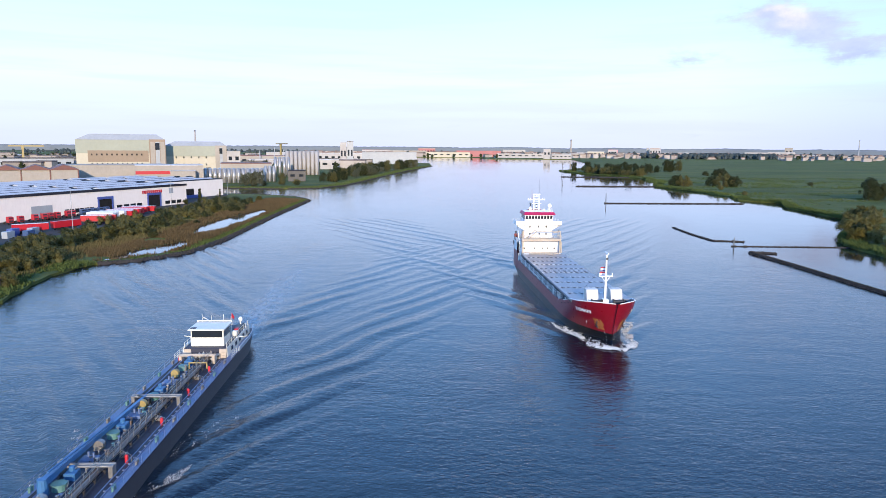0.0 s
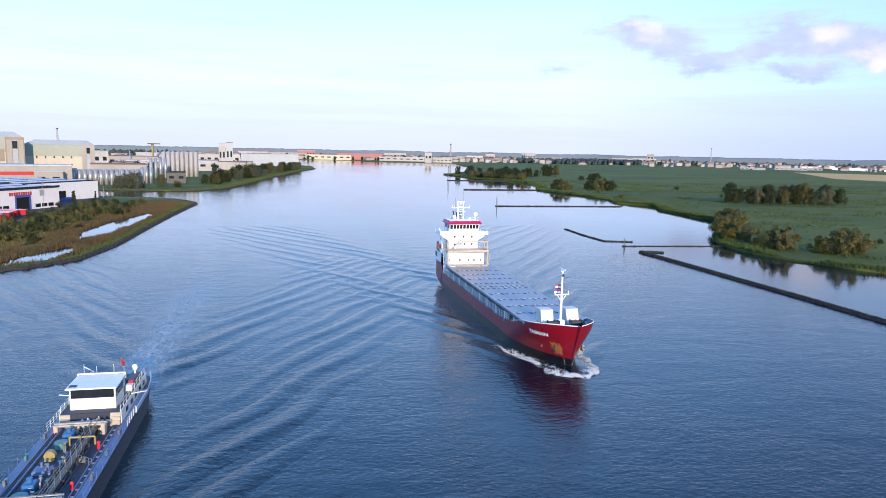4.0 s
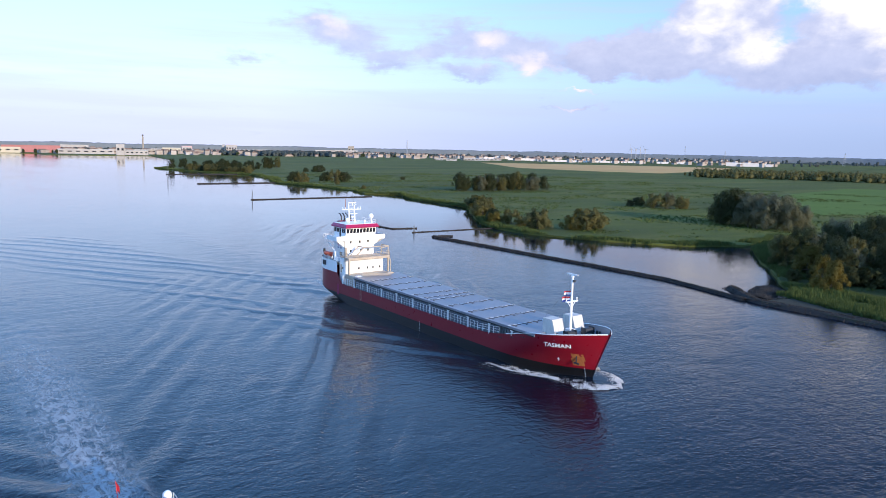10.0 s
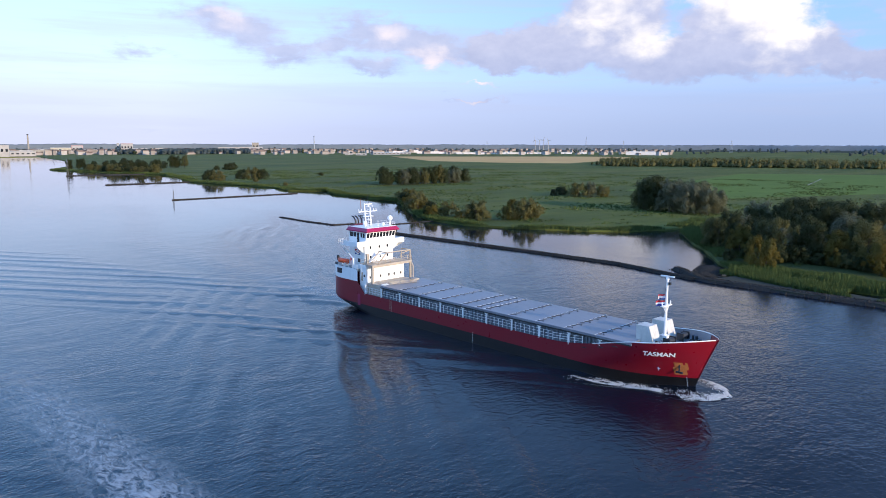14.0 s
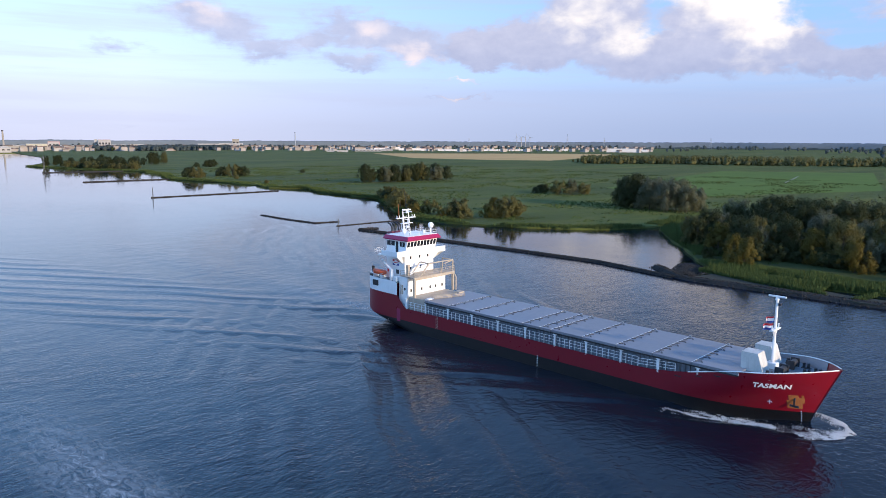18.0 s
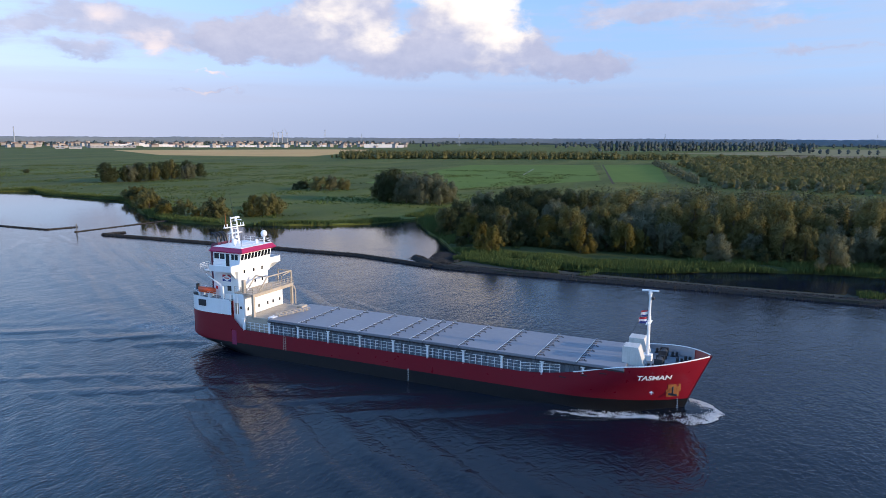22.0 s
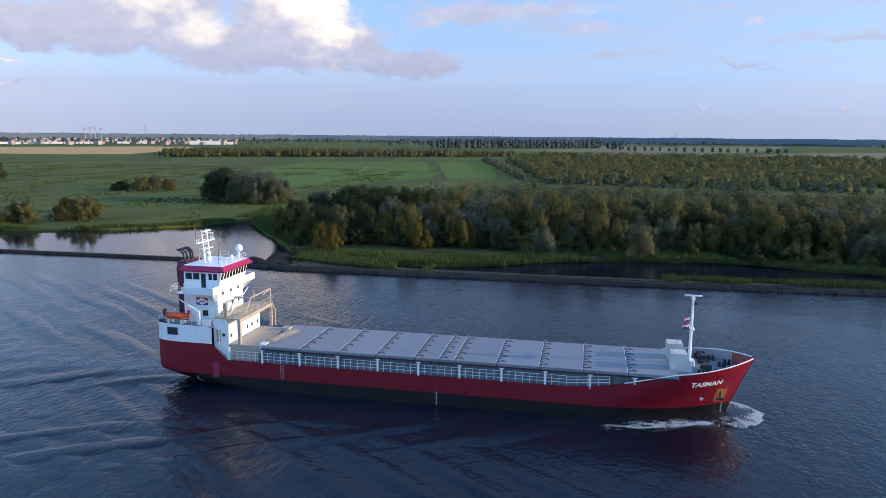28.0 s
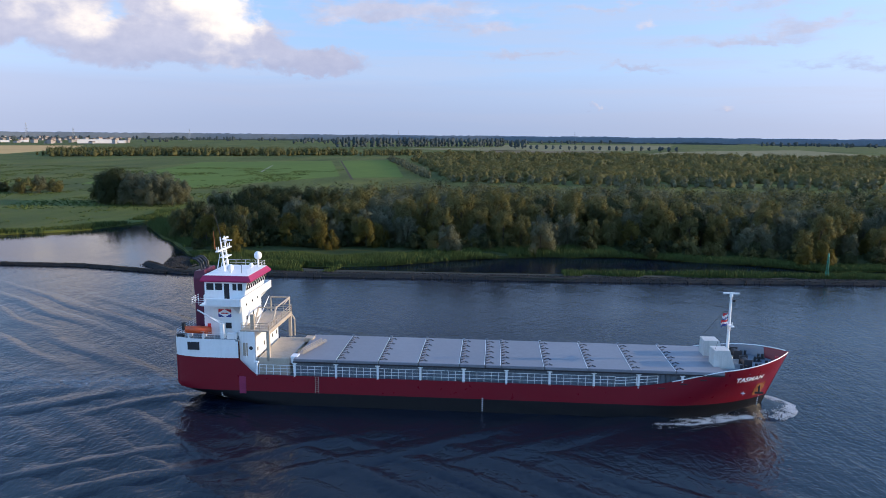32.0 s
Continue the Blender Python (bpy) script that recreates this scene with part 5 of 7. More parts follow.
def bow_foam():
    rnd = random.Random(4)
    dots = []
    for i in range(12000):
        # the rim that curls round the bulb
        a = rnd.gauss(0, 0.68)
        k = 1.0 - abs(rnd.gauss(0, 0.09 + 0.09 * abs(a))) + 0.12 * noise.noise((a * 3.0, 1.0, 4.0))
        x, y = 86.0 + 6.0 * math.cos(a) * k, 5.4 * math.sin(a) * k
        if rnd.random() < 0.6 + 1.1 * noise.noise((x * 0.9, y * 0.9, 3)):
            dots.append((x, y, mound(x, y) + 0.02, rnd.uniform(0.02, 0.07)))
    for i in range(26000):
        # the breaking crests that run back from the bow
        sd = rnd.choice((-1, 1))
        u = rnd.random() ** 1.5
        x = 83.5 - 14 * u + rnd.gauss(0, 0.3)
        y = sd * (5.4 + 4.6 * u - abs(rnd.gauss(0, 0.45 + 1.7 * u)))
        if rnd.random() < 0.75 - 0.7 * u + 1.1 * noise.noise((x * 0.8, y * 1.3, 7)) and abs(y) > half(x, 0.1) + 0.1:
            dots.append((x, y, 0.05 + 0.4 * (1 - u) ** 2 * rnd.random(), rnd.uniform(0.015, 0.06)))
    return foam_patch("bow_foam", dots, "white bow wave curling round the ship's stem", 3)


def bow_mound():
    m = Mesh()
    n = 40
    for i in range(n + 1):
        for j in range(n + 1):
            x, y = 79.5 + 13 * i / n, -6 + 12 * j / n
            m.v.append((x, y, -0.05 + mound(x, y)))
    m.f = [(i * (n + 1) + j, (i + 1) * (n + 1) + j, (i + 1) * (n + 1) + j + 1, i * (n + 1) + j + 1) for i in range(n) for j in range(n)]
    return tagged(new("bow_wave", m.data("bow_wave", WATER, True)), "smooth dark swell pushed up before the bow", "bow wave", "", "stuff")


ship_wake = wake_sheet("ship_wake", 89, 0, 6.4, 170, 95, 7.0, 0.30, "spreading bow and stern waves of the cargo ship", (0, 5.0, 60, 84, 0.12, 0.7))
tanker_wake = wake_sheet("barge_wake", 86, 0, 4.8, 150, 80, 6.2, 0.36, "spreading waves and propeller wash of the barge", (0, 4.6, 110, 80, 0.13, 1.6))


def barge_bow_foam():
    rnd = random.Random(14)
    dots = []
    for i in range(30000):
        sd = rnd.choice((-1, 1))
        u = rnd.random() ** 1.3
        x = 84 - 44 * u
        y = sd * (2.2 + 3.2 * min(1, u * 9) + 5.5 * u - abs(rnd.gauss(0, 0.3 + 2.0 * u)))
        if abs(y) > (4.9 if x < 74 else 4.9 * (1 - ((x - 74) / 12.5) ** 2.4) + 0.2) and rnd.random() < 0.7 - 0.75 * u + 1.0 * noise.noise((x * 0.5, y * 1.0, 5)):
            dots.append((x, y, 0.06 + 0.3 * (1 - u) ** 3 * rnd.random(), rnd.uniform(0.012, 0.04)))
    return foam_patch("barge_foam", dots, "white broken foam along the barge's bow waves", 15)


tanker_foam = barge_bow_foam()
ship_foam = bow_foam()
ship_mound = bow_mound()
# ---- stones, reeds and trees ----
STONE = paint("basalt_riprap", (0.046, 0.044, 0.043), (0.072, 0.064, 0.056), 0.5, 0.9, 0.4, island=0.8, dist=0.1)
GRAVEL = paint("dark_dam_gravel", (0.044, 0.044, 0.034), (0.062, 0.060, 0.044), 0.8, 0.95, 0.6, dist=0.12)
REED = paint("green_reed", (0.092, 0.122, 0.034), (0.060, 0.085, 0.026), 0.06, 0.85, 0.0, island=0.45)
DRYREED = paint("brown_autumn_reed", (0.150, 0.105, 0.050), (0.095, 0.070, 0.036), 0.05, 0.9, 0.0, island=0.6)
BARK = paint("grey_brown_bark", (0.11, 0.09, 0.07), (0.06, 0.05, 0.04), 1.5, 0.9, 0.6, own=True)


def leaf_material(name, a, b, c):
    m = bpy.data.materials.new(name)
    m.use_nodes = True
    g = Nodes(m.node_tree)
    s = m.node_tree.nodes["Principled BSDF"]
    patch = g.noise(g.position(), 0.22, 3, 0.6)
    col = g.mix(g.span(patch, 0.35, 0.65), a, b)
    col = g.mix(g.math("MULTIPLY", g.chance(), 0.7), col, c)
    col = g.mix(g.math("MULTIPLY", g.island(), 0.25), col, tuple(v * 0.55 for v in a))
    g.put(s.inputs["Base Color"], col)
    s.inputs["Roughness"].default_value = 0.7
    s.inputs["Specular IOR Level"].default_value = 0.25
    # light passes through the thin leaves
    glow, both = g.n.new("ShaderNodeBsdfTranslucent"), g.n.new("ShaderNodeMixShader")
    g.put(glow.inputs["Color"], col)
    both.inputs[0].default_value = 0.45
    g.l.new(s.outputs[0], both.inputs[1])
    g.l.new(glow.outputs[0], both.inputs[2])
    g.l.new(both.outputs[0], g.n["Material Output"].inputs["Surface"])
    return m


OLIVE = leaf_material("olive_leaves", (0.172, 0.158, 0.054), (0.126, 0.126, 0.048), (0.176, 0.146, 0.042))
WILLOW = leaf_material("grey_willow_leaves", (0.176, 0.182, 0.112), (0.132, 0.142, 0.088), (0.150, 0.148, 0.074))
DEEP = leaf_material("deep_green_leaves", (0.058, 0.070, 0.025), (0.040, 0.052, 0.021), (0.070, 0.074, 0.023))
GOLD = leaf_material("yellowing_leaves", (0.165, 0.132, 0.024), (0.110, 0.100, 0.025), (0.150, 0.112, 0.020))


def along(path, d):
    """The point and direction at d metres along a line."""
    for a, b in zip(path, path[1:]):
        a, b = Vector(a), Vector(b)
        k = (b - a).length
        if d <= k:
            return a + (b - a) * d / k, (b - a) / k
        d -= k
    return Vector(path[-1]), (Vector(path[-1]) - Vector(path[-2])).normalized()


def length(path):
    return sum((Vector(b) - Vector(a)).length for a, b in zip(path, path[1:]))


def stones(name, path, width, top, size, count, label, seed, kind="stuff", category="breakwater"):
    """A dam of tipped stone: a low core and a cover of single rocks."""
    rnd = random.Random(seed)
    m = Mesh()
    n = max(2, int(length(path) / 4))
    rings = []
    for i in range(n + 1):
        p, w = along(path, length(path) * i / n)
        s = Vector((-w.y, w.x))
        k = width / 2
        rings.append([(p.x + s.x * k * u, p.y + s.y * k * u, z) for u, z in ((-1.0, -0.5), (-0.35, top * 0.85), (0.35, top * 0.85), (1.0, -0.5))])
    m.loft(rings, closed=False, caps=False)
    full = length(path)
    for i in range(count):
        p, w = along(path, rnd.uniform(0, full))
        s = Vector((-w.y, w.x))
        u = max(-1, min(1, rnd.gauss(0, 0.5)))
        z = top * (1 - 0.95 * abs(u) ** 1.4) - 0.1 + rnd.uniform(-0.1, 0.15)
        c = Vector((p.x + s.x * u * width / 2, p.y + s.y * u * width / 2, z))
        r = size * rnd.uniform(0.5, 1.25)
        q = Euler((rnd.uniform(0, 6), rnd.uniform(0, 6), rnd.uniform(0, 6))).to_matrix()
        pts = [c + q @ (Vector(v) * r * rnd.uniform(0.7, 1.2)) for v in ((1, 0, 0), (-1, 0, 0), (0, 0.8, 0), (0, -0.8, 0), (0, 0, 0.65), (0, 0, -0.65))]
        m.add(pts, [(0, 2, 4), (2, 1, 4), (1, 3, 4), (3, 0, 4), (2, 0, 5), (1, 2, 5), (3, 1, 5), (0, 3, 5)])
    return tagged(new(name, m.data(name, STONE)), label, category, "", kind)


def blades(name, spots, material, label, seed, category="reed bed"):
    """A bed of upright blades. spots: x, y, z, height, width."""
    rnd = random.Random(seed)
    m = Mesh()
    for x, y, z, h, w in spots:
        for k in range(3):
            a = rnd.uniform(0, math.pi)
            dx, dy = math.cos(a) * w * 0.5, math.sin(a) * w * 0.5
            ox, oy = rnd.gauss(0, w * 0.5), rnd.gauss(0, w * 0.5)
            lx, ly = rnd.gauss(0, h * 0.14), rnd.gauss(0, h * 0.14)
            hh = h * rnd.uniform(0.7, 1.15)
            m.add([(x + ox - dx, y + oy - dy, z), (x + ox + dx, y + oy + dy, z), (x + ox + dx * 0.75 + lx, y + oy + dy * 0.75 + ly, z + hh * 0.7), (x + ox + lx * 1.4, y + oy + ly * 1.4, z + hh)], [(0, 1, 2, 3)])
    return tagged(new(name, m.data(name, material)), label, category, "", "stuff")


def strip(path, near, far, count, h0, h1, w, seed, z=0.6, clear=0.0):
    """Spots along a line, from near to far metres to its left."""
    rnd = random.Random(seed)
    out, full = [], length(path)
    for i in range(count):
        p, d = along(path, rnd.uniform(0, full))
        u = rnd.uniform(near, far)
        x, y = p.x - d.y * u, p.y + d.x * u
        k = noise.noise((x * 0.06, y * 0.06, seed))
        if k < clear - 0.35:
            continue
        out.append((x, y, z, rnd.uniform(h0, h1) * (0.8 + 0.5 * k), w * rnd.uniform(0.6, 1.3)))
    return out


def crown_leaves(m, lobes, count, size, rnd, lift=0.0, tall=0.85):
    """Leaf clumps round each lobe; m.soft keeps the way each one faces."""
    mid = sum((c for c, r in lobes), Vector()) / len(lobes)
    total = sum(r * r for _, r in lobes)
    for c, r in lobes:
        for i in range(int(count * r * r / total)):
            d = Vector((rnd.gauss(0, 1), rnd.gauss(0, 1), rnd.gauss(0.25, 1))).normalized()
            p = c + Vector((d.x * r, d.y * r, d.z * r * tall)) * (rnd.uniform(0.55, 1.08) if rnd.random() < 0.8 else rnd.uniform(0.2, 0.6))
            nrm = (d + Vector((rnd.gauss(0, 0.5), rnd.gauss(0, 0.5), rnd.gauss(0, 0.5)))).normalized()
            u = nrm.orthogonal().normalized()
            v = nrm.cross(u)
            a = rnd.uniform(0, 6.28)
            u, v = u * math.cos(a) + v * math.sin(a), v * math.cos(a) - u * math.sin(a)
            s = size * rnd.uniform(0.55, 1.3)
            m.add([p - u * s, p - v * s * 0.6, p + u * s, p + v * s * 0.6], [(0, 1, 2, 3)])
            soft = (d * 0.45 + (p - mid).normalized() * 0.7 + nrm * 0.4 + Vector((0, 0, lift))).normalized()
            m.soft += [tuple(soft)] * 4


def tree_kind(name, height, spread, lobes, leaves, size, material, label, seed, low=0.12, slim=1.0):
    """A tree in parts: a tapered trunk with limbs, and a crown of leaf clumps."""
    rnd = random.Random(seed)
    t = thing(name, label, "tree" if "tree" in name else "bush")
    wood, crown = Mesh(), Mesh()
    top = height * 0.72
    lean = Vector((rnd.uniform(-0.06, 0.06) * height, rnd.uniform(-0.06, 0.06) * height, 0))
    pts = [Vector((0, 0, -0.3)), Vector((0, 0, height * 0.2)) + lean * 0.2, Vector((0, 0, height * 0.45)) + lean * 0.6, Vector((0, 0, top)) + lean]
    rad = [height * 0.022, height * 0.017, height * 0.011, height * 0.004]
    for i in range(3):
        wood.tube(pts[i], pts[i + 1], rad[i], rad[i + 1], 6)
    balls = []
    for i in range(lobes):
        h = height * (low + (0.90 - low) * (i + rnd.uniform(0, 0.9)) / lobes)
        f = (h / height - low) / (1 - low)
        reach = spread * (0.98 - 0.55 * f ** 2.4) * rnd.uniform(0.3, 1.0) * slim
        a = i * 2.4 + rnd.uniform(-0.5, 0.5)
        c = Vector((math.cos(a) * reach, math.sin(a) * reach, h)) + lean * h / height
        r = spread * rnd.uniform(0.17, 0.40) * (1 - 0.12 * f)
        c.z = min(c.z, height - r * 0.8)
        balls.append((c, r))
        base = pts[1] + (pts[3] - pts[1]) * max(0, min(1, (h / height - 0.3) / 0.6)) * 0.8
        wood.tube(base, base + (c - base) * 0.8, height * 0.007, height * 0.002, 4)
    crown_leaves(crown, balls, leaves, size, rnd, 0.35, 1.35 if height > 7 else 0.9)
    part("trunk", wood, BARK, t)
    part("crown", crown, material, t)
    return t


def plant(kind, x, y, scale, turn, z=0.75, group=""):
    ob = copy_thing(kind, pose(x, y, z, 0, 0, turn))
    ob.scale = (scale,) * 3
    if group:
        tagged(ob, group=group)
    return ob


def inside(ring, x, y):
    hit = False
    for (x0, y0), (x1, y1) in zip(ring, ring[1:] + ring[:1]):
        if (y0 > y) != (y1 > y) and x < x0 + (y - y0) * (x1 - x0) / (y1 - y0):
            hit = not hit
    return hit


def scatter(ring, gap, seed, loose=0.42):
    """Evenly spread spots within an outline."""
    rnd = random.Random(seed)
    xs, ys = [p[0] for p in ring], [p[1] for p in ring]
    out = []
    y = min(ys)
    while y < max(ys):
        x = min(xs)
        while x < max(xs):
            px, py = x + rnd.uniform(-loose, loose) * gap, y + rnd.uniform(-loose, loose) * gap
            if inside(ring, px, py):
                out.append((px, py))
            x += gap
        y += gap
    return out


# the stone dams and groynes of the east bank
BREAKWATER = [(187, 248), (189, 221), (191, 186), (193, 156), (194, 130), (191, 114), (188, 100)]
stones("breakwater", BREAKWATER, 2.5, 0.75, 0.27, 5600, "long dark stone breakwater lying low in the river", 1)
stones("breakwater_hook", [(187, 248), (191, 248.5), (196, 246)], 2.4, 0.5, 0.3, 240, "stone hook at the breakwater's end", 2)
stones("shore_revetment", [(200, 112), (189, 98), (190, 66), (193, 26), (195, -14), (198, -51), (203, -102), (213, -180), (236, -400)], 4.8, 1.1, 0.30, 11000, "dark riprap revetment along the wooded shore", 3)
stones("stone_apron", [(212, 107), (203, 104), (194, 100)], 8.0, 0.6, 0.26, 2400, "stony apron where the breakwater meets the shore", 4)
stones("low_groyne", [(185, 330), (184.5, 304), (186, 282), (198, 279)], 1.3, 0.4, 0.3, 700, "broken low stone groyne", 5, category="groyne")
stones("thin_groyne", [(187, 265.5), (234, 264)], 0.9, 0.3, 0.25, 520, "straight low stone groyne", 6, category="groyne")
stones("groyne", [(185, 477), (283, 480)], 1.5, 0.55, 0.35, 1100, "straight stone groyne with a beacon at its head", 7, category="groyne")
stones("groyne", [(205, 688), (288, 691)], 2.4, 0.8, 0.5, 500, "dark stone groyne reaching from the meadow", 8, category="groyne")
stones("groyne", [(227, 910), (315, 905)], 3.0, 0.8, 0.6, 300, "far stone groyne with a light beacon", 9, category="groyne")
part("dam_soil", Mesh().prism(wavy(DAM_OUT[2:], seed=2)[::-1] + DAM_IN[::-1][:0] + [(p[0], p[1]) for p in DAM_IN[::-1]], -1.0, 0.8), GRAVEL)
tagged(bpy.data.objects["dam_soil"], "low gravelly dam behind the riprap", "river dam", "", "structure")


def beacon(x, y, h, material, label, z=0.6):
    t = thing("beacon", label, "beacon", at=pose(x, y, z))
    m = Mesh()
    for sx, sy in ((-1, -1), (1, -1), (1, 1), (-1, 1)):
        m.tube((sx * h * 0.05, sy * h * 0.05, -0.5), (sx * 0.12, sy * 0.12, h * 0.85), 0.05 + h * 0.004, n=5)
    for k in range(4):
        z0, s = h * 0.2 * k, h * 0.05 * (1 - k / 4) + 0.1
        m.tube((-s, -s, z0), (s * 0.8, -s * 0.8, z0 + h * 0.2), 0.04, n=4).tube((s, s, z0), (-s * 0.8, s * 0.8, z0 + h * 0.2), 0.04, n=4)
    part("frame", m, material, t)
    part("platform", Mesh().box(-h * 0.05, h * 0.05, -h * 0.05, h * 0.05, h * 0.62, h * 0.64), material, t)
    part("top_mark", Mesh().tube((0, 0, h * 0.85), (0, 0, h), h * 0.045, h * 0.015, 8), material, t)
    part("lantern", Mesh().tube((0, 0, h * 0.8), (0, 0, h * 0.86), h * 0.03, n=8), material, t)
    return t


BEACONGREEN = paint("green_beacon_paint", (0.02, 0.22, 0.13), (0.02, 0.16, 0.1), 1, 0.5, own=True)
BEACONGREY = paint("weathered_beacon_steel", (0.16, 0.17, 0.17), (0.1, 0.1, 0.1), 1, 0.6, own=True)
beacon(205.5, -88, 7.0, BEACONGREEN, "green lattice beacon on the riprap shore", 1.0)
beacon(186, 477, 6.5, BEACONGREY, "grey beacon post at the groyne's head", 0.6)
beacon(229, 910, 19, BEACONGREY, "tall grey light beacon at the far groyne", 0.4)
beacon(188, 265.5, 3.4, BEACONGREY, "short grey groyne post", 0.3)
def blob(m, c, r, rnd, n=7, rows=4, tall=1.0):
    """A lumpy crown body."""
    k = len(m.v)
    for j in range(rows + 1):
        b = -0.9 + (math.pi / 2 + 0.9) * j / rows
        for i in range(n):
            a = 2 * math.pi * (i + 0.5 * (j % 2)) / n
            q = r * rnd.uniform(0.78, 1.12)
            d = Vector((math.cos(b) * math.cos(a), math.cos(b) * math.sin(a), math.sin(b)))
            m.v.append((c[0] + d.x * q, c[1] + d.y * q, c[2] + d.z * q * tall))
            m.soft.append(tuple((d * 0.6 + Vector((rnd.gauss(0, 0.25), rnd.gauss(0, 0.25), 0.3))).normalized()))
    m.f += [(k + j * n + i, k + j * n + (i + 1) % n, k + (j + 1) * n + (i + 1) % n, k + (j + 1) * n + i) for j in range(rows) for i in range(n)]


def far_wood(name, spots, h0, h1, leaf, count, material, label, seed, slim=1.0, broad=1.0):
    """Distant trees whose single crowns can't be told apart."""
    rnd = random.Random(seed)
    m = Mesh()
    for x, y in spots:
        h = rnd.uniform(h0, h1)
        r = h * rnd.uniform(0.3, 0.42) * slim * broad
        lobes = [(Vector((x, y, 0.8 + h - r)), r), (Vector((x + rnd.uniform(-r, r), y + rnd.uniform(-r, r), 0.8 + h * 0.5)), r * 0.95)]
        for c, q in lobes:
            blob(m, c, q * (0.5 if count else 0.9), rnd, tall=1.0 if slim == 1.0 else 1.0 / slim)
        blob(m, (x, y, 0.8 + h * 0.25), r * 0.85, rnd)
        if count:
            crown_leaves(m, lobes, count, leaf, rnd, 0.3, 1.1)
    return tagged(new(name, m.data(name, material)), label, "woodland", "", "stuff")


def make_woods():
    sheet("wood_floor", [(x + 0.15, y) for x, y in WOOD_SHORE[2:16]] + [(262, -340), (450, -340), (450, 30), (372, 84), (300, 150)], 0.83, 0.2, FLOOR, "undergrowth on the river wood's floor, darkened as if shaded", "wood floor")
    rnd = random.Random(77)
    kinds = [
        tree_kind("willow_tree", 17, 6.6, 31, 9126, 0.281, OLIVE, "tall olive-green willow in the river wood", 11),
        tree_kind("willow_tree", 15, 6.4, 28, 8775, 0.274, WILLOW, "grey-green willow in the river wood", 12),
        tree_kind("willow_tree", 18, 6.0, 31, 8775, 0.281, OLIVE, "slender olive-green tree in the river wood", 13, 0.14, 0.8),
        tree_kind("willow_tree", 13, 6.6, 28, 8775, 0.274, WILLOW, "broad silvery willow at the wood's edge", 14, 0.12),
        tree_kind("dark_tree", 16, 6.6, 29, 8775, 0.281, DEEP, "dark green broadleaf tree in the river wood", 15),
        tree_kind("yellow_tree", 12, 5.8, 26, 7722, 0.274, GOLD, "yellowing tree at the wood's edge", 16, 0.1),
        tree_kind("bush", 5.5, 3.6, 21, 2632, 0.236, OLIVE, "rounded olive-green bush on the meadow", 17, 0.08),
        tree_kind("bush", 4.5, 3.2, 19, 2281, 0.22, GOLD, "yellow-green willow bush by the water", 18, 0.06),
        tree_kind("bush", 5.0, 3.4, 21, 2457, 0.236, DEEP, "dark green bush by the bank", 19, 0.06),
    ]
    W1, W2, W3, W4, DK, YE, B1, B2, B3 = kinds
    home = [(430, -700 - 20 * i) for i in range(len(kinds))]
    for k, (x, y) in zip(kinds, home):
        k.matrix_world = pose(x, y, 0.75)
    # the river wood
    wood = [(256, 132), (243, 124), (232, 104), (236, 84), (238, 40), (243, -20), (240, -50), (238, -75), (236, -110), (246, -190), (262, -330),
            (372, -330), (368, -150), (366, 0), (360, 50), (330, 92), (290, 128)]
    back = []
    for x, y in scatter(wood, 8.2, 3):
        deep = x - 240 - max(0, (y - 60) * 0.62)
        if deep > 40 or y < -210:
            back.append((x, y))
            continue
        k = rnd.choice((W1, W1, W2, W3, W4, DK, W2, W3)) if deep > 9 else rnd.choice((W1, W2, W4, W4, W3, YE))
        # mostly dark-leaved trees here: leaf colour stands in for this end's shade
        if y > 78 and rnd.random() < 0.75:
            k = DK
        plant(k, x, y, rnd.uniform(0.72, 1.08) * (1.0 if deep > 8 else 0.8), rnd.uniform(0, 360), group="trees of the river wood")
    for seed, mat, tone in ((1, OLIVE, "olive"), (2, WILLOW, "grey-green"), (3, DEEP, "dark")):
        far_wood("wood_canopy", back[seed - 1::3], 11, 18, 0.42, 640, mat, tone + " tree canopy deeper in the river wood", 50 + seed)
    # undergrowth along the wood's foot
    for i in range(90):
        p, d = along([(252, 128), (243, 120), (232, 104), (235, 84), (236, 40), (240, -10), (242, -40), (238, -55), (234, -78), (228, -100), (240, -170), (250, -230)], 372 * rnd.random())
        plant(rnd.choice((B3, B3, B1, B3)), p.x + rnd.uniform(-1, 4), p.y + rnd.uniform(-2, 2), rnd.uniform(0.6, 1.25), rnd.uniform(0, 360), group="bushes along the wood")
    # golden trees and bushes in front of it
    for x, y, s, k in ((216, 92, 0.75, YE), (226, 100, 0.7, YE), (231, 66, 0.8, YE), (237, 52, 0.85, YE), (226, -95, 0.62, YE), (224, -89, 0.5, YE),
                       (230, 22, 0.7, W4), (234, -8, 0.75, W2), (236, -40, 0.55, B3), (232, -44, 0.7, B3), (225, 108, 0.8, B3)):
        plant(k, x, y, s, rnd.uniform(0, 360), group="trees at the wood's edge")
    # the clump behind the bay
    for x, y, s, k in ((366, 228, 0.95, DK), (360, 218, 1.1, DK), (372, 222, 1.05, DK), (358, 207, 1.05, W2), (366, 210, 1.1, W2), (357, 196, 1.05, W2), (367, 196, 1.1, W2), (360, 186, 0.9, W2), (369, 184, 0.8, W2), (356, 222, 0.7, DK), (374, 234, 0.75, DK)):
        plant(k, x, y, s * 1.12, rnd.uniform(0, 360), group="tree clump on the meadow")
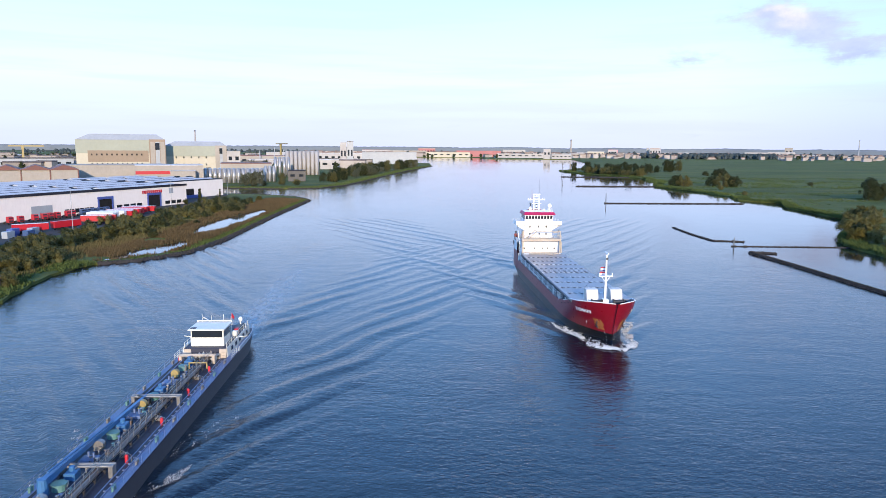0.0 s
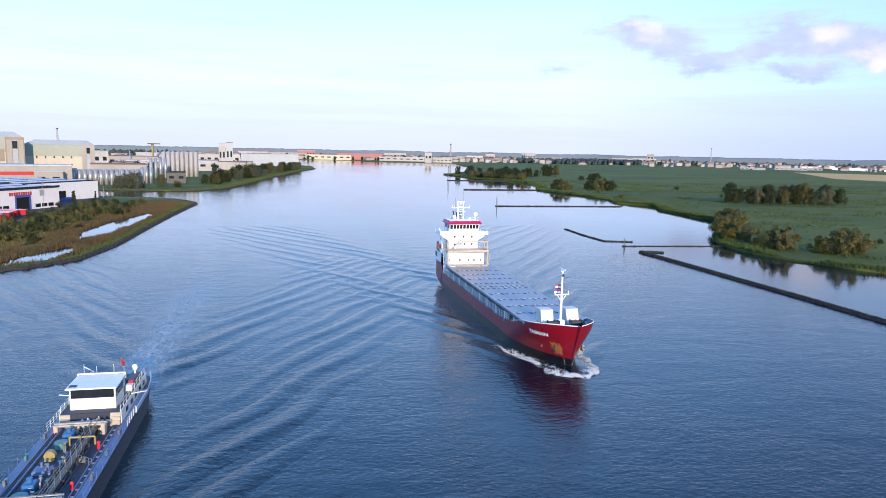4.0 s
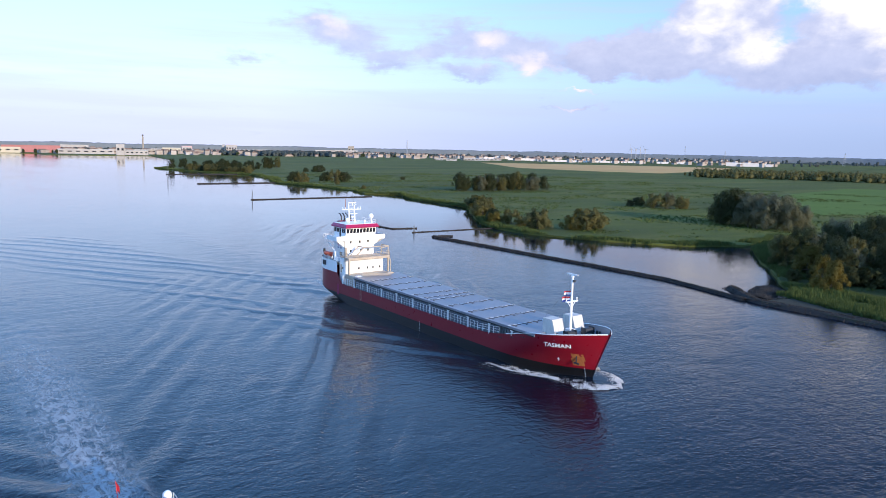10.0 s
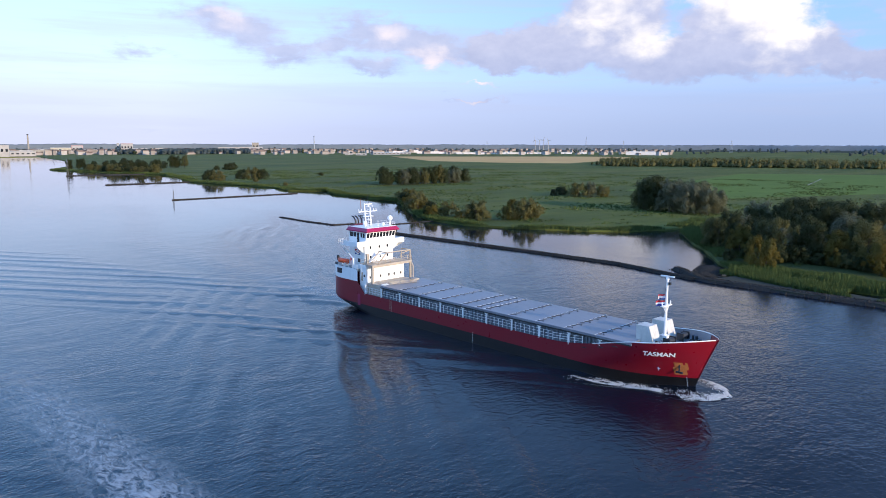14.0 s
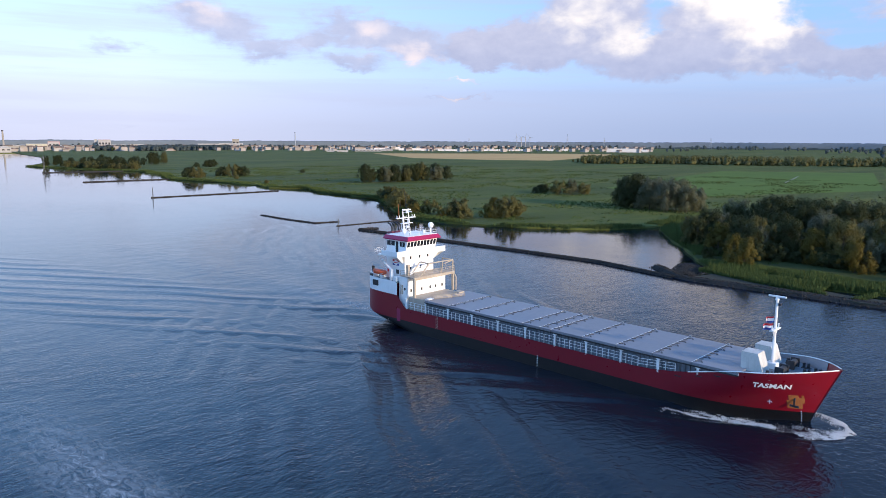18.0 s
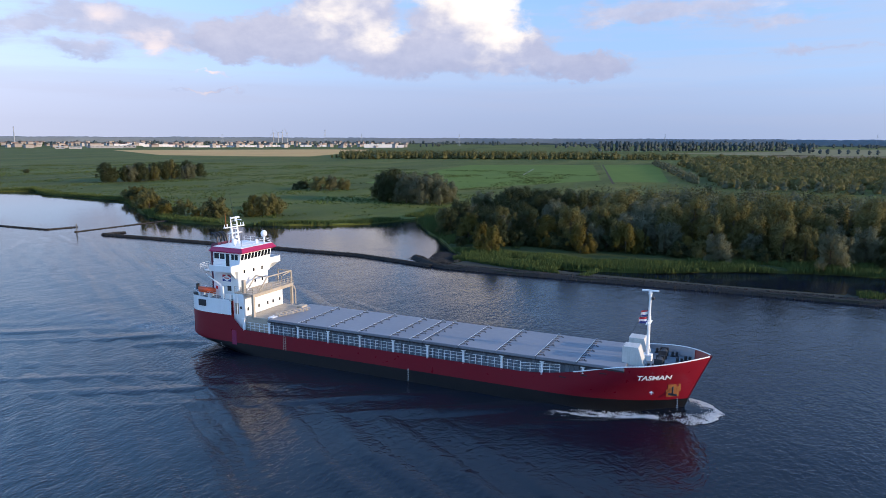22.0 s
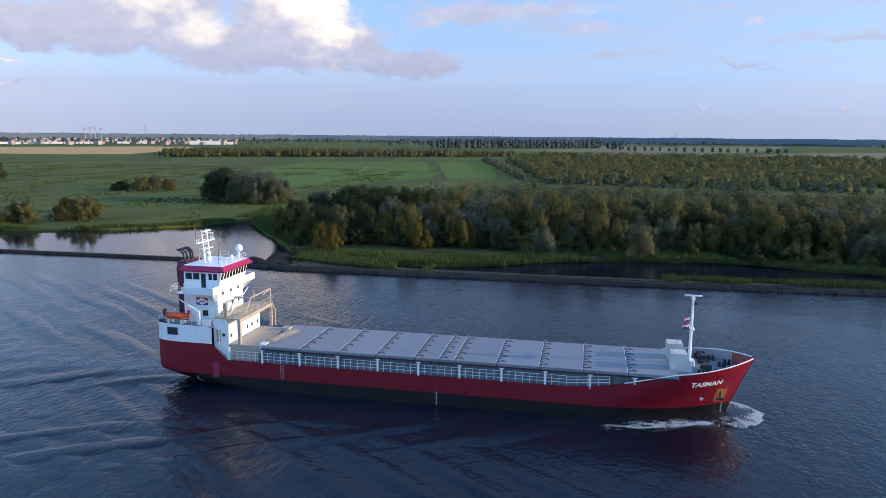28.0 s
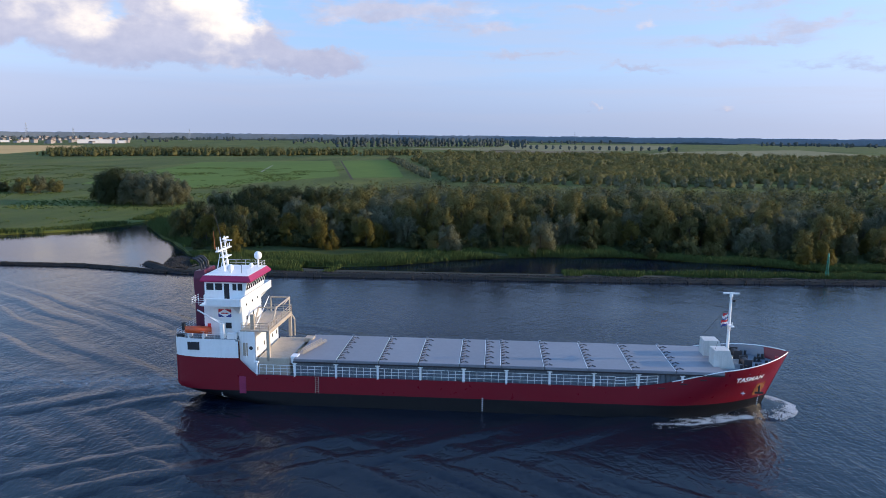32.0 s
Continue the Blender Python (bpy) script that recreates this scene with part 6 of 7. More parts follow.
    for x, y, s, k in ((418, 304, 0.85, W4), (412, 310, 1.9, B1), (424, 298, 1.6, B1), (418, 330, 1.4, B3), (424, 322, 1.1, B3), (421, 336, 1.2, B3)):
        plant(k, x, y, s, rnd.uniform(0, 360), group="bushes on the meadow")
    for x, y, s, k in ((260, 238, 1.5, B2), (266, 232, 2.0, B1), (271, 233, 1.8, B1)):
        plant(k, x, y, s, rnd.uniform(0, 360), group="bushes by the bay")
    # shrubs along the corner of the meadow bank
    for i in range(20):
        p, d = along([(292, 368), (267, 326), (243, 286), (236, 266), (237, 246)], 4 + 136 * rnd.random())
        plant(rnd.choice((B1, B2, B3, B1)), p.x + rnd.uniform(2, 15), p.y + rnd.uniform(-2, 5), rnd.uniform(0.7, 1.9), rnd.uniform(0, 360), group="shrubs on the bank")
    for i in range(8):
        plant(rnd.choice((B2, B3, YE)), 268 + rnd.uniform(0, 45), 262 + rnd.uniform(-8, 24), rnd.uniform(0.3, 0.6) if i % 3 == 0 else rnd.uniform(0.5, 0.9), rnd.uniform(0, 360), group="shrubs on the bank")
    # the row of trees on the meadow, and scattered ones
    for i in range(22):
        u = i / 21
        plant(rnd.choice((DK, W2, W1, DK)), 392 + 92 * u + rnd.uniform(-3, 3), 512 - 6 * u + rnd.uniform(-7, 7), rnd.uniform(0.7, 1.08), rnd.uniform(0, 360), group="tree row on the meadow")
    for x, y, s, k in ((423, 1095, 1.2, DK), (431, 1098, 1.15, DK), (440, 1090, 1.1, W3), (453, 953, 2.3, B3), (448, 958, 2.0, B3), (437, 967, 1.4, B3), (346, 702, 2.2, B3), (353, 694, 2.4, B1), (361, 688, 2.3, B3), (306, 692, 2.4, B3),
                       (311, 686, 2.0, B1), (453, 716, 0.9, B3), (408, 330, 1.0, B3), (330, 640, 0.8, B1), (318, 560, 0.7, B1), (440, 540, 1.0, B3)):
        plant(k, x, y, s, rnd.uniform(0, 360), group="scattered trees on the meadow")
    for x, y in scatter([(268, 1120), (300, 985), (330, 930), (345, 960), (380, 1000), (420, 1100), (400, 1250), (330, 1260)], 24, 5, 0.8):
        plant(rnd.choice((DK, B3, DK, B1)), x, y, rnd.uniform(0.45, 1.0), rnd.uniform(0, 360), group="trees on the far headland")
    for i in range(26):
        p, d = along([(275, 1060), (300, 965), (327, 893)], 175 * rnd.random())
        plant(rnd.choice((B1, B3)), p.x + rnd.uniform(3, 10), p.y, rnd.uniform(1.0, 2.2), rnd.uniform(0, 360), group="trees on the far headland")
    # west banks
    for i in range(80):
        p, d = along([(-78, 165), (-74, 220), (-66, 270), (-58, 320), (-52, 380), (-56, 430), (-62, 470)], 320 * rnd.random())
        plant(rnd.choice((B1, B1, B3, B2)), p.x + rnd.gauss(0, 7), p.y, rnd.uniform(0.45, 1.05), rnd.uniform(0, 360), group="shrubs on the west bank")
    for i in range(36):
        p, d = along([(-40, 160), (-47, 195), (-44, 217)], 60 * rnd.random())
        plant(rnd.choice((B1, B3, B2)), p.x - rnd.uniform(1, 26), p.y, rnd.uniform(0.4, 0.95), rnd.uniform(0, 360), group="shrubs on the west bank")
    scrub = [(-66 + rnd.gauss(0, 9) - 10 * (1 - k), 165 + 290 * k) for k in [rnd.random() for i in range(230)]]
    scrub += [(-48 - rnd.uniform(0, 30), 130 + 85 * rnd.random()) for i in range(150)]
    far_wood("bank_scrub", scrub[::2], 2.5, 5.5, 0.3, 280, OLIVE, "dense olive scrub covering the west bank", 61)
    far_wood("bank_scrub", scrub[1::2], 2.5, 5.0, 0.3, 280, DEEP, "dark green scrub covering the west bank", 62)
    for i in range(70):
        u = rnd.random()
        p, d = along([(-78, 640), (-50, 670), (-34, 740), (-22, 860), (-10, 960), (6, 1090), (30, 1280)], 680 * u)
        s = rnd.uniform(0.55, 0.95) if u < 0.18 else rnd.uniform(0.8, 1.3)
        k = rnd.choice((B1, W1, B3)) if u < 0.15 else rnd.choice((DK, W1, DK, W2))
        plant(k, p.x - rnd.uniform(3, 34), p.y, s * 0.75 * (1.8 if k in (B1, B3) else 1), rnd.uniform(0, 360), group="trees on the northwest bank")
    for x, y, s in ((-97, 640, 1.0), (-104, 640, 0.9), (-112, 644, 0.8)):
        plant(W2, x, y, s, 40, group="trees on the northwest bank")


make_woods()


def row_of(a, b, gap, seed, wide=3):
    rnd = random.Random(seed)
    n = int((Vector(b) - Vector(a)).length / gap)
    return [(a[0] + (b[0] - a[0]) * i / n + rnd.uniform(-wide, wide), a[1] + (b[1] - a[1]) * i / n + rnd.uniform(-wide, wide)) for i in range(n + 1)]


def glades(spots, seed, level=-0.28):
    """Leaves irregular clearings in a wood."""
    return [p for p in spots if noise.noise((p[0] * 0.011, p[1] * 0.014, seed)) + 0.4 * noise.noise((p[0] * 0.04, p[1] * 0.04, seed)) > level]


far_wood("far_woods", glades(scatter([(588, 55), (650, 66), (860, 118), (860, -700), (560, -700), (575, -100)], 10.5, 6, 0.9), 4), 5, 12, 0.62, 105, OLIVE, "wide olive-green wood beyond the river wood", 31, 1.0, 1.5)
far_wood("far_woods", glades(scatter([(860, 118), (1150, 190), (1400, 150), (1400, -900), (860, -700)], 16, 16, 0.9), 5), 5, 13, 1.0, 44, OLIVE, "dark far edge of the wide wood", 30, 1.0, 1.6)
far_wood("grey_willows", row_of((628, 82), (1067, 196), 9, 4) + row_of((580, 52), (565, -110), 10, 5) + row_of((565, -110), (552, -500), 10, 6), 7, 10, 0.6, 90, WILLOW, "row of grey pollard willows at a field's edge", 32)
far_wood("wood_strip", scatter([(1000, 700), (1080, 640), (1180, 420), (1260, 300), (1320, 300), (1300, 480), (1180, 760), (1090, 800)], 12, 7, 0.9), 6, 17, 0.95, 80, OLIVE, "strip of woodland across the polder", 33)
far_wood("wood_strip", scatter([(1250, 290), (1320, 180), (1380, 180), (1340, 290)], 12, 8, 0.9), 6, 14, 0.95, 70, OLIVE, "low strip of woodland across the polder", 34)
def make_reeds():
    spots = strip(MEADOW_SHORE[10:], -0.5, 7.0, 13000, 1.5, 2.6, 0.3, 1, 0.4)
    spots += strip(MEADOW_SHORE[:11], -0.5, 9.0, 3000, 1.6, 2.8, 0.9, 2, 0.4)
    blades("shore_reeds", spots, REED, "green reed fringe along the meadow shore", 1)
    spots = strip(WOOD_SHORE[:7], 0.0, 10.0, 6000, 1.3, 2.5, 0.22, 3, 0.4) + strip(WOOD_SHORE[11:16], -0.9, 7.0, 8000, 0.8, 1.8, 0.22, 24, 0.5) + strip(WOOD_SHORE[6:12], -0.9, 13.0, 20000, 1.3, 2.6, 0.2, 4, 0.4)
    blades("wood_reeds", spots, REED, "green reeds between backwater and wood", 2)
    spots = strip(DAM_OUT[5:9], 3.0, 8.5, 11000, 0.8, 1.9, 0.22, 5, 0.6, 0.22) + strip([(197, 52), (199, 75), (206, 97)], -5, 6, 6500, 0.9, 2.0, 0.2, 6, 0.6)
    spots += strip([(207, 60), (222, 92)], -9.0, 6.0, 3600, 0.9, 2.1, 0.22, 17, 0.6)
    blades("dam_herbs", spots, REED, "tall green herbs on the riprap dam", 3)
    # tussocks and rough patches on the meadow
    rnd = random.Random(9)
    t = []
    for i in range(42000):
        x, y = rnd.uniform(235, 760), rnd.uniform(160, 900)
        if x - 296 < (y - 400) * 0.04 - 30 or not inside(MEADOW_RING, x, y):
            continue
        k = noise.noise((x * 0.018, y * 0.03, 4)) + 0.4 * noise.noise((x * 0.07, y * 0.1, 8))
        if k > 0.05:
            t.append((x, y, 0.75, rnd.uniform(0.3, 0.9) * (0.7 + k), rnd.uniform(0.5, 1.2)))
    blades("meadow_tussocks", t, REED, "rough grass tussocks over the meadow", 4, "grass")
    # west bank: brown reed field, green edge
    spots = strip(WEST_SHORE[3:10], 3.0, 30.0, 26000, 1.1, 2.3, 0.30, 10, 0.5)
    blades("brown_reeds", [p for p in spots if not inside(POND, p[0], p[1]) and not inside(POND2, p[0], p[1])], DRYREED, "brown autumn reed field on the west bank", 5)
    spots = strip(WEST_SHORE[4:10], 0.3, 4.5, 3600, 0.5, 1.4, 0.5, 11, 0.5) + strip(WEST_SHORE[1:4], 0.0, 14.0, 2500, 0.8, 1.8, 0.5, 12, 0.5)
    blades("west_bank_grass", spots, REED, "rough green grass along the west bank", 6, "grass")
    spots = strip([(-42, 150), (-50, 200), (-48, 240), (-50, 300), (-52, 380), (-58, 450)], -2.0, 30.0, 24000, 0.8, 2.0, 0.34, 19, 0.5)
    blades("bank_weeds", spots, paint("russet_weeds", (0.16, 0.12, 0.05), (0.10, 0.10, 0.04), 0.05, 0.9, 0.0, island=0.5), "tall russet weeds over the west bank", 16, "weeds")
    spots = strip(NORTHWEST_SHORE[1:], 0.5, 12.0, 4200, 0.8, 2.0, 0.9, 13, 0.5)
    blades("northwest_grass", spots, REED, "rough green grass along the northwest bank", 7, "grass")


POOL = paint("still_pool_water", (0.012, 0.016, 0.020), (0.018, 0.020, 0.020), 0.2, 0.03, 0.02, dist=0.2)
POND = [(-33, 280), (-41, 318), (-40, 357), (-34, 405), (-28, 398), (-25.5, 346), (-26, 305)]
POND2 = [(-38, 217), (-37, 240), (-29, 266), (-22, 250), (-26, 232)]
MEADOW_RING = MEADOW_SHORE[5:] + [(420, 190), (760, 190), (760, 900), (330, 900)]
for ring, seed in ((POND, 1), (POND2, 2)):
    w = wavy(ring, True, 4, 1.2, seed)
    tagged(new("pond", Mesh().prism(w, 0.2, 0.83).data("pond", POOL)), "still pond among the reeds of the bank", "pond", "", "structure")
make_reeds()
stones("west_revetment", [(x + 0.5, y) for x, y in WEST_SHORE[3:]], 3.4, 0.9, 0.45, 2600, "dark stone edge of the west bank", 14)
stones("northwest_revetment", NORTHWEST_SHORE[1:], 3.0, 0.7, 0.6, 1300, "dark stone edge of the northwest bank", 15)
# ---- the industrial estate on the west side and the town behind ----
CLAD = paint("white_cladding", (0.76, 0.70, 0.65), (0.69, 0.63, 0.585), 0.05, 0.6, 0.03, grime=0.15)
CREAMCLAD = paint("cream_cladding", (0.47, 0.43, 0.33), (0.41, 0.37, 0.285), 0.03, 0.6, 0.03, grime=0.15)
PALEGREEN = paint("pale_green_cladding", (0.30, 0.315, 0.25), (0.26, 0.275, 0.22), 0.03, 0.6, grime=0.1)
OCHRE = paint("ochre_cladding", (0.27, 0.20, 0.14), (0.22, 0.165, 0.11), 0.03, 0.65, grime=0.1)
BEIGE = paint("beige_concrete", (0.34, 0.305, 0.26), (0.28, 0.25, 0.21), 0.04, 0.8, 0.1, grime=0.2)
GREYSTEEL = paint("grey_steel_sheet", (0.33, 0.35, 0.37), (0.26, 0.28, 0.30), 0.05, 0.5, grime=0.2)
ROOFBLUE = paint("dark_roof_felt", (0.030, 0.032, 0.042), (0.020, 0.022, 0.030), 0.08, 0.85, 0.1)
ROOFSTRIP = paint("pale_skylight_sheet", (0.50, 0.50, 0.51), (0.40, 0.41, 0.42), 0.08, 0.8)
ROOFBROWN = paint("brown_roof_sheet", (0.17, 0.07, 0.055), (0.13, 0.055, 0.045), 0.05, 0.7)
# red of far walls and roofs, greyed to put distance haze into it
BRICKRED = paint("haze_greyed_town_red", (0.40, 0.17, 0.16), (0.33, 0.13, 0.125), 0.03, 0.8)
PINK = paint("pink_render", (0.62, 0.30, 0.30), (0.55, 0.25, 0.26), 0.03, 0.8)
TOWNWHITE = paint("town_white_wall", (0.42, 0.40, 0.38), (0.30, 0.28, 0.265), 0.02, 0.7)
STAINLESS = paint("stainless_silo", (0.42, 0.41, 0.40), (0.34, 0.33, 0.32), 0.2, 0.35, 0.02, 0.6)
ASPHALT = paint("yard_asphalt", (0.075, 0.072, 0.07), (0.05, 0.05, 0.05), 0.1, 0.9, 0.1)
TRUCKRED = paint("truck_red", (0.42, 0.012, 0.02), (0.36, 0.01, 0.02), 0.5, 0.35)
TRUCKWHITE = paint("trailer_white", (0.72, 0.72, 0.70), (0.62, 0.62, 0.60), 0.4, 0.5)
TRUCKBLUE = paint("truck_blue", (0.05, 0.09, 0.2), (0.04, 0.07, 0.16), 0.5, 0.4)
TYRE = paint("tyre_rubber", (0.02, 0.02, 0.02), (0.03, 0.03, 0.03), 2, 0.9)
DOORBLUE = paint("blue_door_frame", (0.06, 0.09, 0.30), (0.05, 0.07, 0.22), 0.4, 0.5)
HOLE = paint("dark_doorway", (0.012, 0.012, 0.014), (0.02, 0.02, 0.02), 0.5, 0.9)
YARD = pose(-93, 443, 0.85, 0, 0, -111.1)  # x along the long facade, y towards the river


def strip_roof(t, x0, x1, y0, y1, z, count):
    part("roof", Mesh().box(x0, x1, y0, y1, z, z + 0.5), ROOFBLUE, t, "dark roof felt")
    for i in range(count):
        y = y0 + (i + 0.5) * (y1 - y0) / count
        w = (y1 - y0) / count * 0.16
        n = 3 if x1 - x0 > 100 else 2
        for k in range(n):
            a, b = x0 + 3 + (x1 - x0 - 6) * k / n, x0 + 3 + (x1 - x0 - 6) * (k + 0.93) / n
            m = Mesh().add([(a, y - w, z + 0.5), (b, y - w, z + 0.5), (b, y + w, z + 0.5), (a, y + w, z + 0.5), (a, y, z + 1.25), (b, y, z + 1.25)], [(0, 1, 5, 4), (2, 3, 4, 5), (0, 4, 3), (1, 2, 5)])
            part("skylight_ridge", m, ROOFSTRIP, t)


def warehouse():
    t = thing("warehouse", "long white warehouse with ridged dark roof and blue doorways", "warehouse", at=YARD)
    part("wall", Mesh().box(0, 200, -112, 0, -0.6, 12), CLAD, t, "white clad walls")
    part("parapet", Mesh().box(-0.3, 200.3, -0.2, 0.4, 11.6, 12.8), ROOFBLUE, t)
    strip_roof(t, 0, 200, -112, -0.3, 12.0, 7)
    for a, b, h, fr, nm in ((60.5, 69.5, 7.2, DOORBLUE, "doorway"), (23.5, 33, 7.2, DOORBLUE, "doorway")):
        d = part(nm, Mesh().box(a, b, -0.3, 0.06, -0.6, h), HOLE, t, "dark open loading doorway")
        part("door_frame", Mesh().box(a - 0.8, b + 0.8, 0.06, 0.5, h, h + 1.4).box(a - 0.8, a, 0.06, 0.5, -0.6, h).box(b, b + 0.8, 0.06, 0.5, -0.6, h), fr, d)
    part("roller_door", Mesh().box(99, 111, -0.2, 0.15, -0.6, 6.4), GREYSTEEL, t, "grey roller door")
    for i in range(6):
        part("window_band", Mesh().box(73 + i * 3.2, 75.6 + i * 3.2, -0.1, 0.1, 1.2, 3.4), PANE, t)
    for i in range(4):
        part("window_band", Mesh().box(38 + i * 5, 42 + i * 5, -0.1, 0.1, 1.0, 3.2), PANE, t)
    for i in range(3):
        part("window_band", Mesh().box(5 + i * 5, 9 + i * 5, -0.1, 0.1, 1.0, 3.0), PANE, t)
    sg = part("sign_lettering", Mesh().box(36.4, 37.4, 0.02, 0.14, 8.3, 10.2), TRUCKRED, t, "faded red sign lettering drawn as bars")
    for i in range(9):
        part("sign_bar", Mesh().box(21.5 + i * 1.65, 22.7 + i * 1.65, 0.02, 0.14, 8.3, 10.2), TRUCKRED, sg)
    part("emblem", Mesh().box(12, 15.5, 0.02, 0.14, 7.4, 10.8), GREYSTEEL, t)
    e = thing("warehouse", "white warehouse wing with a blue doorway", "warehouse", at=YARD)
    part("wall", Mesh().box(-74, -2, -118, -30, -0.6, 12), CLAD, e, "white clad walls")
    strip_roof(e, -74, -2, -118, -30, 12.0, 5)
    part("doorway", Mesh().box(-42, -32, -30.2, -29.9, -0.6, 6.5), HOLE, e)
    part("loading_bay", Mesh().box(-48, -28, -29.9, -28.0, -0.6, 2.2), DOORBLUE, e)


warehouse()
sheet("yard", [(-150, 250), (-92, 250), (-84, 300), (-80, 370), (-84, 420), (-86, 480), (-92, 535), (-125, 535), (-160, 380), (-190, 250)], 0.9, -1, ASPHALT, "grey asphalt lorry yard beside the warehouse", "yard")


def tractor(paintwork, label):
    t = thing("lorry", label, "lorry")
    part("cab", Mesh().side([(-1.1, 0.9), (1.2, 0.9), (1.2, 2.4), (0.9, 3.5), (-1.1, 3.6)], -1.2, 1.2), paintwork, t)
    part("windscreen", Mesh().add([(1.22, -1.0, 2.3), (1.22, 1.0, 2.3), (0.98, 1.0, 3.25), (0.98, -1.0, 3.25), (1.12, -1.0, 2.3), (1.12, 1.0, 2.3), (0.88, 1.0, 3.25), (0.88, -1.0, 3.25)], [(0, 1, 2, 3), (4, 7, 6, 5), (0, 4, 5, 1), (2, 6, 7, 3), (0, 3, 7, 4), (1, 5, 6, 2)]), PANE, t)
    part("grille", Mesh().box(1.18, 1.24, -0.9, 0.9, 1.0, 1.9), DARK, t)
    part("chassis", Mesh().box(-4.6, 1.0, -0.5, 0.5, 0.6, 0.95), DARK, t)
    part("coupling", Mesh().box(-3.6, -2.4, -0.6, 0.6, 0.95, 1.15), DARK, t)
    for x in (0.3, -3.3):
        for y in (-1.05, 1.05):
            part("wheel", Mesh().tube((x, y - 0.15, 0.5), (x, y + 0.15, 0.5), 0.5, n=12), TYRE, t)
    return t


def trailer(side, roof, label, mark=None):
    t = thing("trailer", label, "trailer")
    b = part("body", Mesh().box(-6.8, 6.8, -1.25, 1.25, 1.2, 3.9, 0.05), side, t)
    part("roof", Mesh().box(-6.8, 6.8, -1.25, 1.25, 3.9, 3.96), roof, t)
    part("rear_door", Mesh().box(-6.84, -6.8, -1.15, 1.15, 1.3, 3.8), side, t)
    part("chassis", Mesh().box(-6.5, 6.0, -0.5, 0.5, 0.8, 1.2), DARK, t)
    for x in (-5.0, -3.7, -2.4):
        for y in (-1.05, 1.05):
            part("wheel", Mesh().tube((x, y - 0.15, 0.5), (x, y + 0.15, 0.5), 0.5, n=12), TYRE, t)
    part("landing_leg", Mesh().box(4.2, 4.4, -0.9, 0.9, 0, 1.2), DARK, t)
    if mark:
        for i in range(8):
            part("sign_bar", Mesh().box(-4.2 + i * 0.75, -3.65 + i * 0.75, 1.25, 1.28, 2.3, 3.3), mark, b)
    return t


def at_yard(x, y, turn):
    return YARD @ pose(x, y, 0.1, 0, 0, turn)


cabs = [tractor(TRUCKRED, "red lorry tractor parked nose out by the warehouse"), tractor(TRUCKBLUE, "dark blue lorry tractor parked by the warehouse")]
cabs[0].matrix_world = at_yard(131, 11, 80)
cabs[1].matrix_world = at_yard(84, 8, 80)
for x, y in ((126, 11.5), (118, 11), (113, 11), (109, 10.5), (105, 10.5), (98, 9.5), (95, 9)):
    tagged(copy_thing(cabs[0], at_yard(x, y, 80)), group="parked lorries")
for x, y in ((80, 8), (76, 8), (72, 8), (88, 8.5)):
    tagged(copy_thing(cabs[1], at_yard(x, y, 80)), group="parked lorries")
beds = [trailer(TRUCKRED, TRUCKWHITE, "red box trailer with a white roof"), trailer(TRUCKWHITE, TRUCKWHITE, "white box trailer in the yard"), trailer(TRUCKRED, TRUCKRED, "red box trailer with white lettering", TRUCKWHITE)]
beds[0].matrix_world = at_yard(150, 48, 150)
beds[1].matrix_world = at_yard(100, 34, 108)
beds[2].matrix_world = at_yard(134, 50, 178)
for k, x, y, r in ((1, 96, 32, 108), (0, 88, 34, 108), (0, 84, 30, 108), (0, 79, 30, 110), (0, 75, 28, 110), (0, 68, 24, 112), (0, 62, 24, 112), (1, 92, 33, 108), (0, 112, 44, 120), (0, 107, 42, 118)):
    tagged(copy_thing(beds[k], at_yard(x, y, r)), group="parked trailers")


def lamp_post(x, y, h):
    t = thing("lamp_post", "tall grey lamp post in the yard", "lamp post", "yard lamps", pose(x, y, 0.8))
    part("pole", Mesh().tube((0, 0, -0.3), (0, 0, h), 0.16, 0.08, 8), GREYSTEEL, t)
    part("lamp_head", Mesh().box(-0.7, 0.7, -0.2, 0.2, h, h + 0.25, 0.05), GREYSTEEL, t)


for x, y, h in ((-87, 291, 18), (-87, 402, 17), (-91, 523, 14)):
    lamp_post(x, y, h)
for i in range(5):
    t = tagged(new("stacked_crates", Mesh().box(0, 5, 0, 2.4, 0, 2.2 + 0.5 * (i % 3), 0.1).data("stacked_crates", (TRUCKBLUE, GREYSTEEL, DOORBLUE)[i % 3])), "stacked blue and grey crates at the yard's edge", "crates", "yard crates")
    t.matrix_world = at_yard(168 - i * 4.5, 50 + 3 * (i % 2), 20)


def cypress(x, y, s):
    return plant(CYPRESS, x, y, s, 30, 0.8, "clipped trees by the warehouse")


CYPRESS = tree_kind("conifer_tree", 9, 1.9, 14, 1600, 0.3, DEEP, "dark columnar conifer beside the warehouse", 41, 0.03, 0.35)
CYPRESS.matrix_world = pose(-92, 466, 0.8)
cypress(-94, 470, 0.95)
cypress(-91, 505, 0.7)


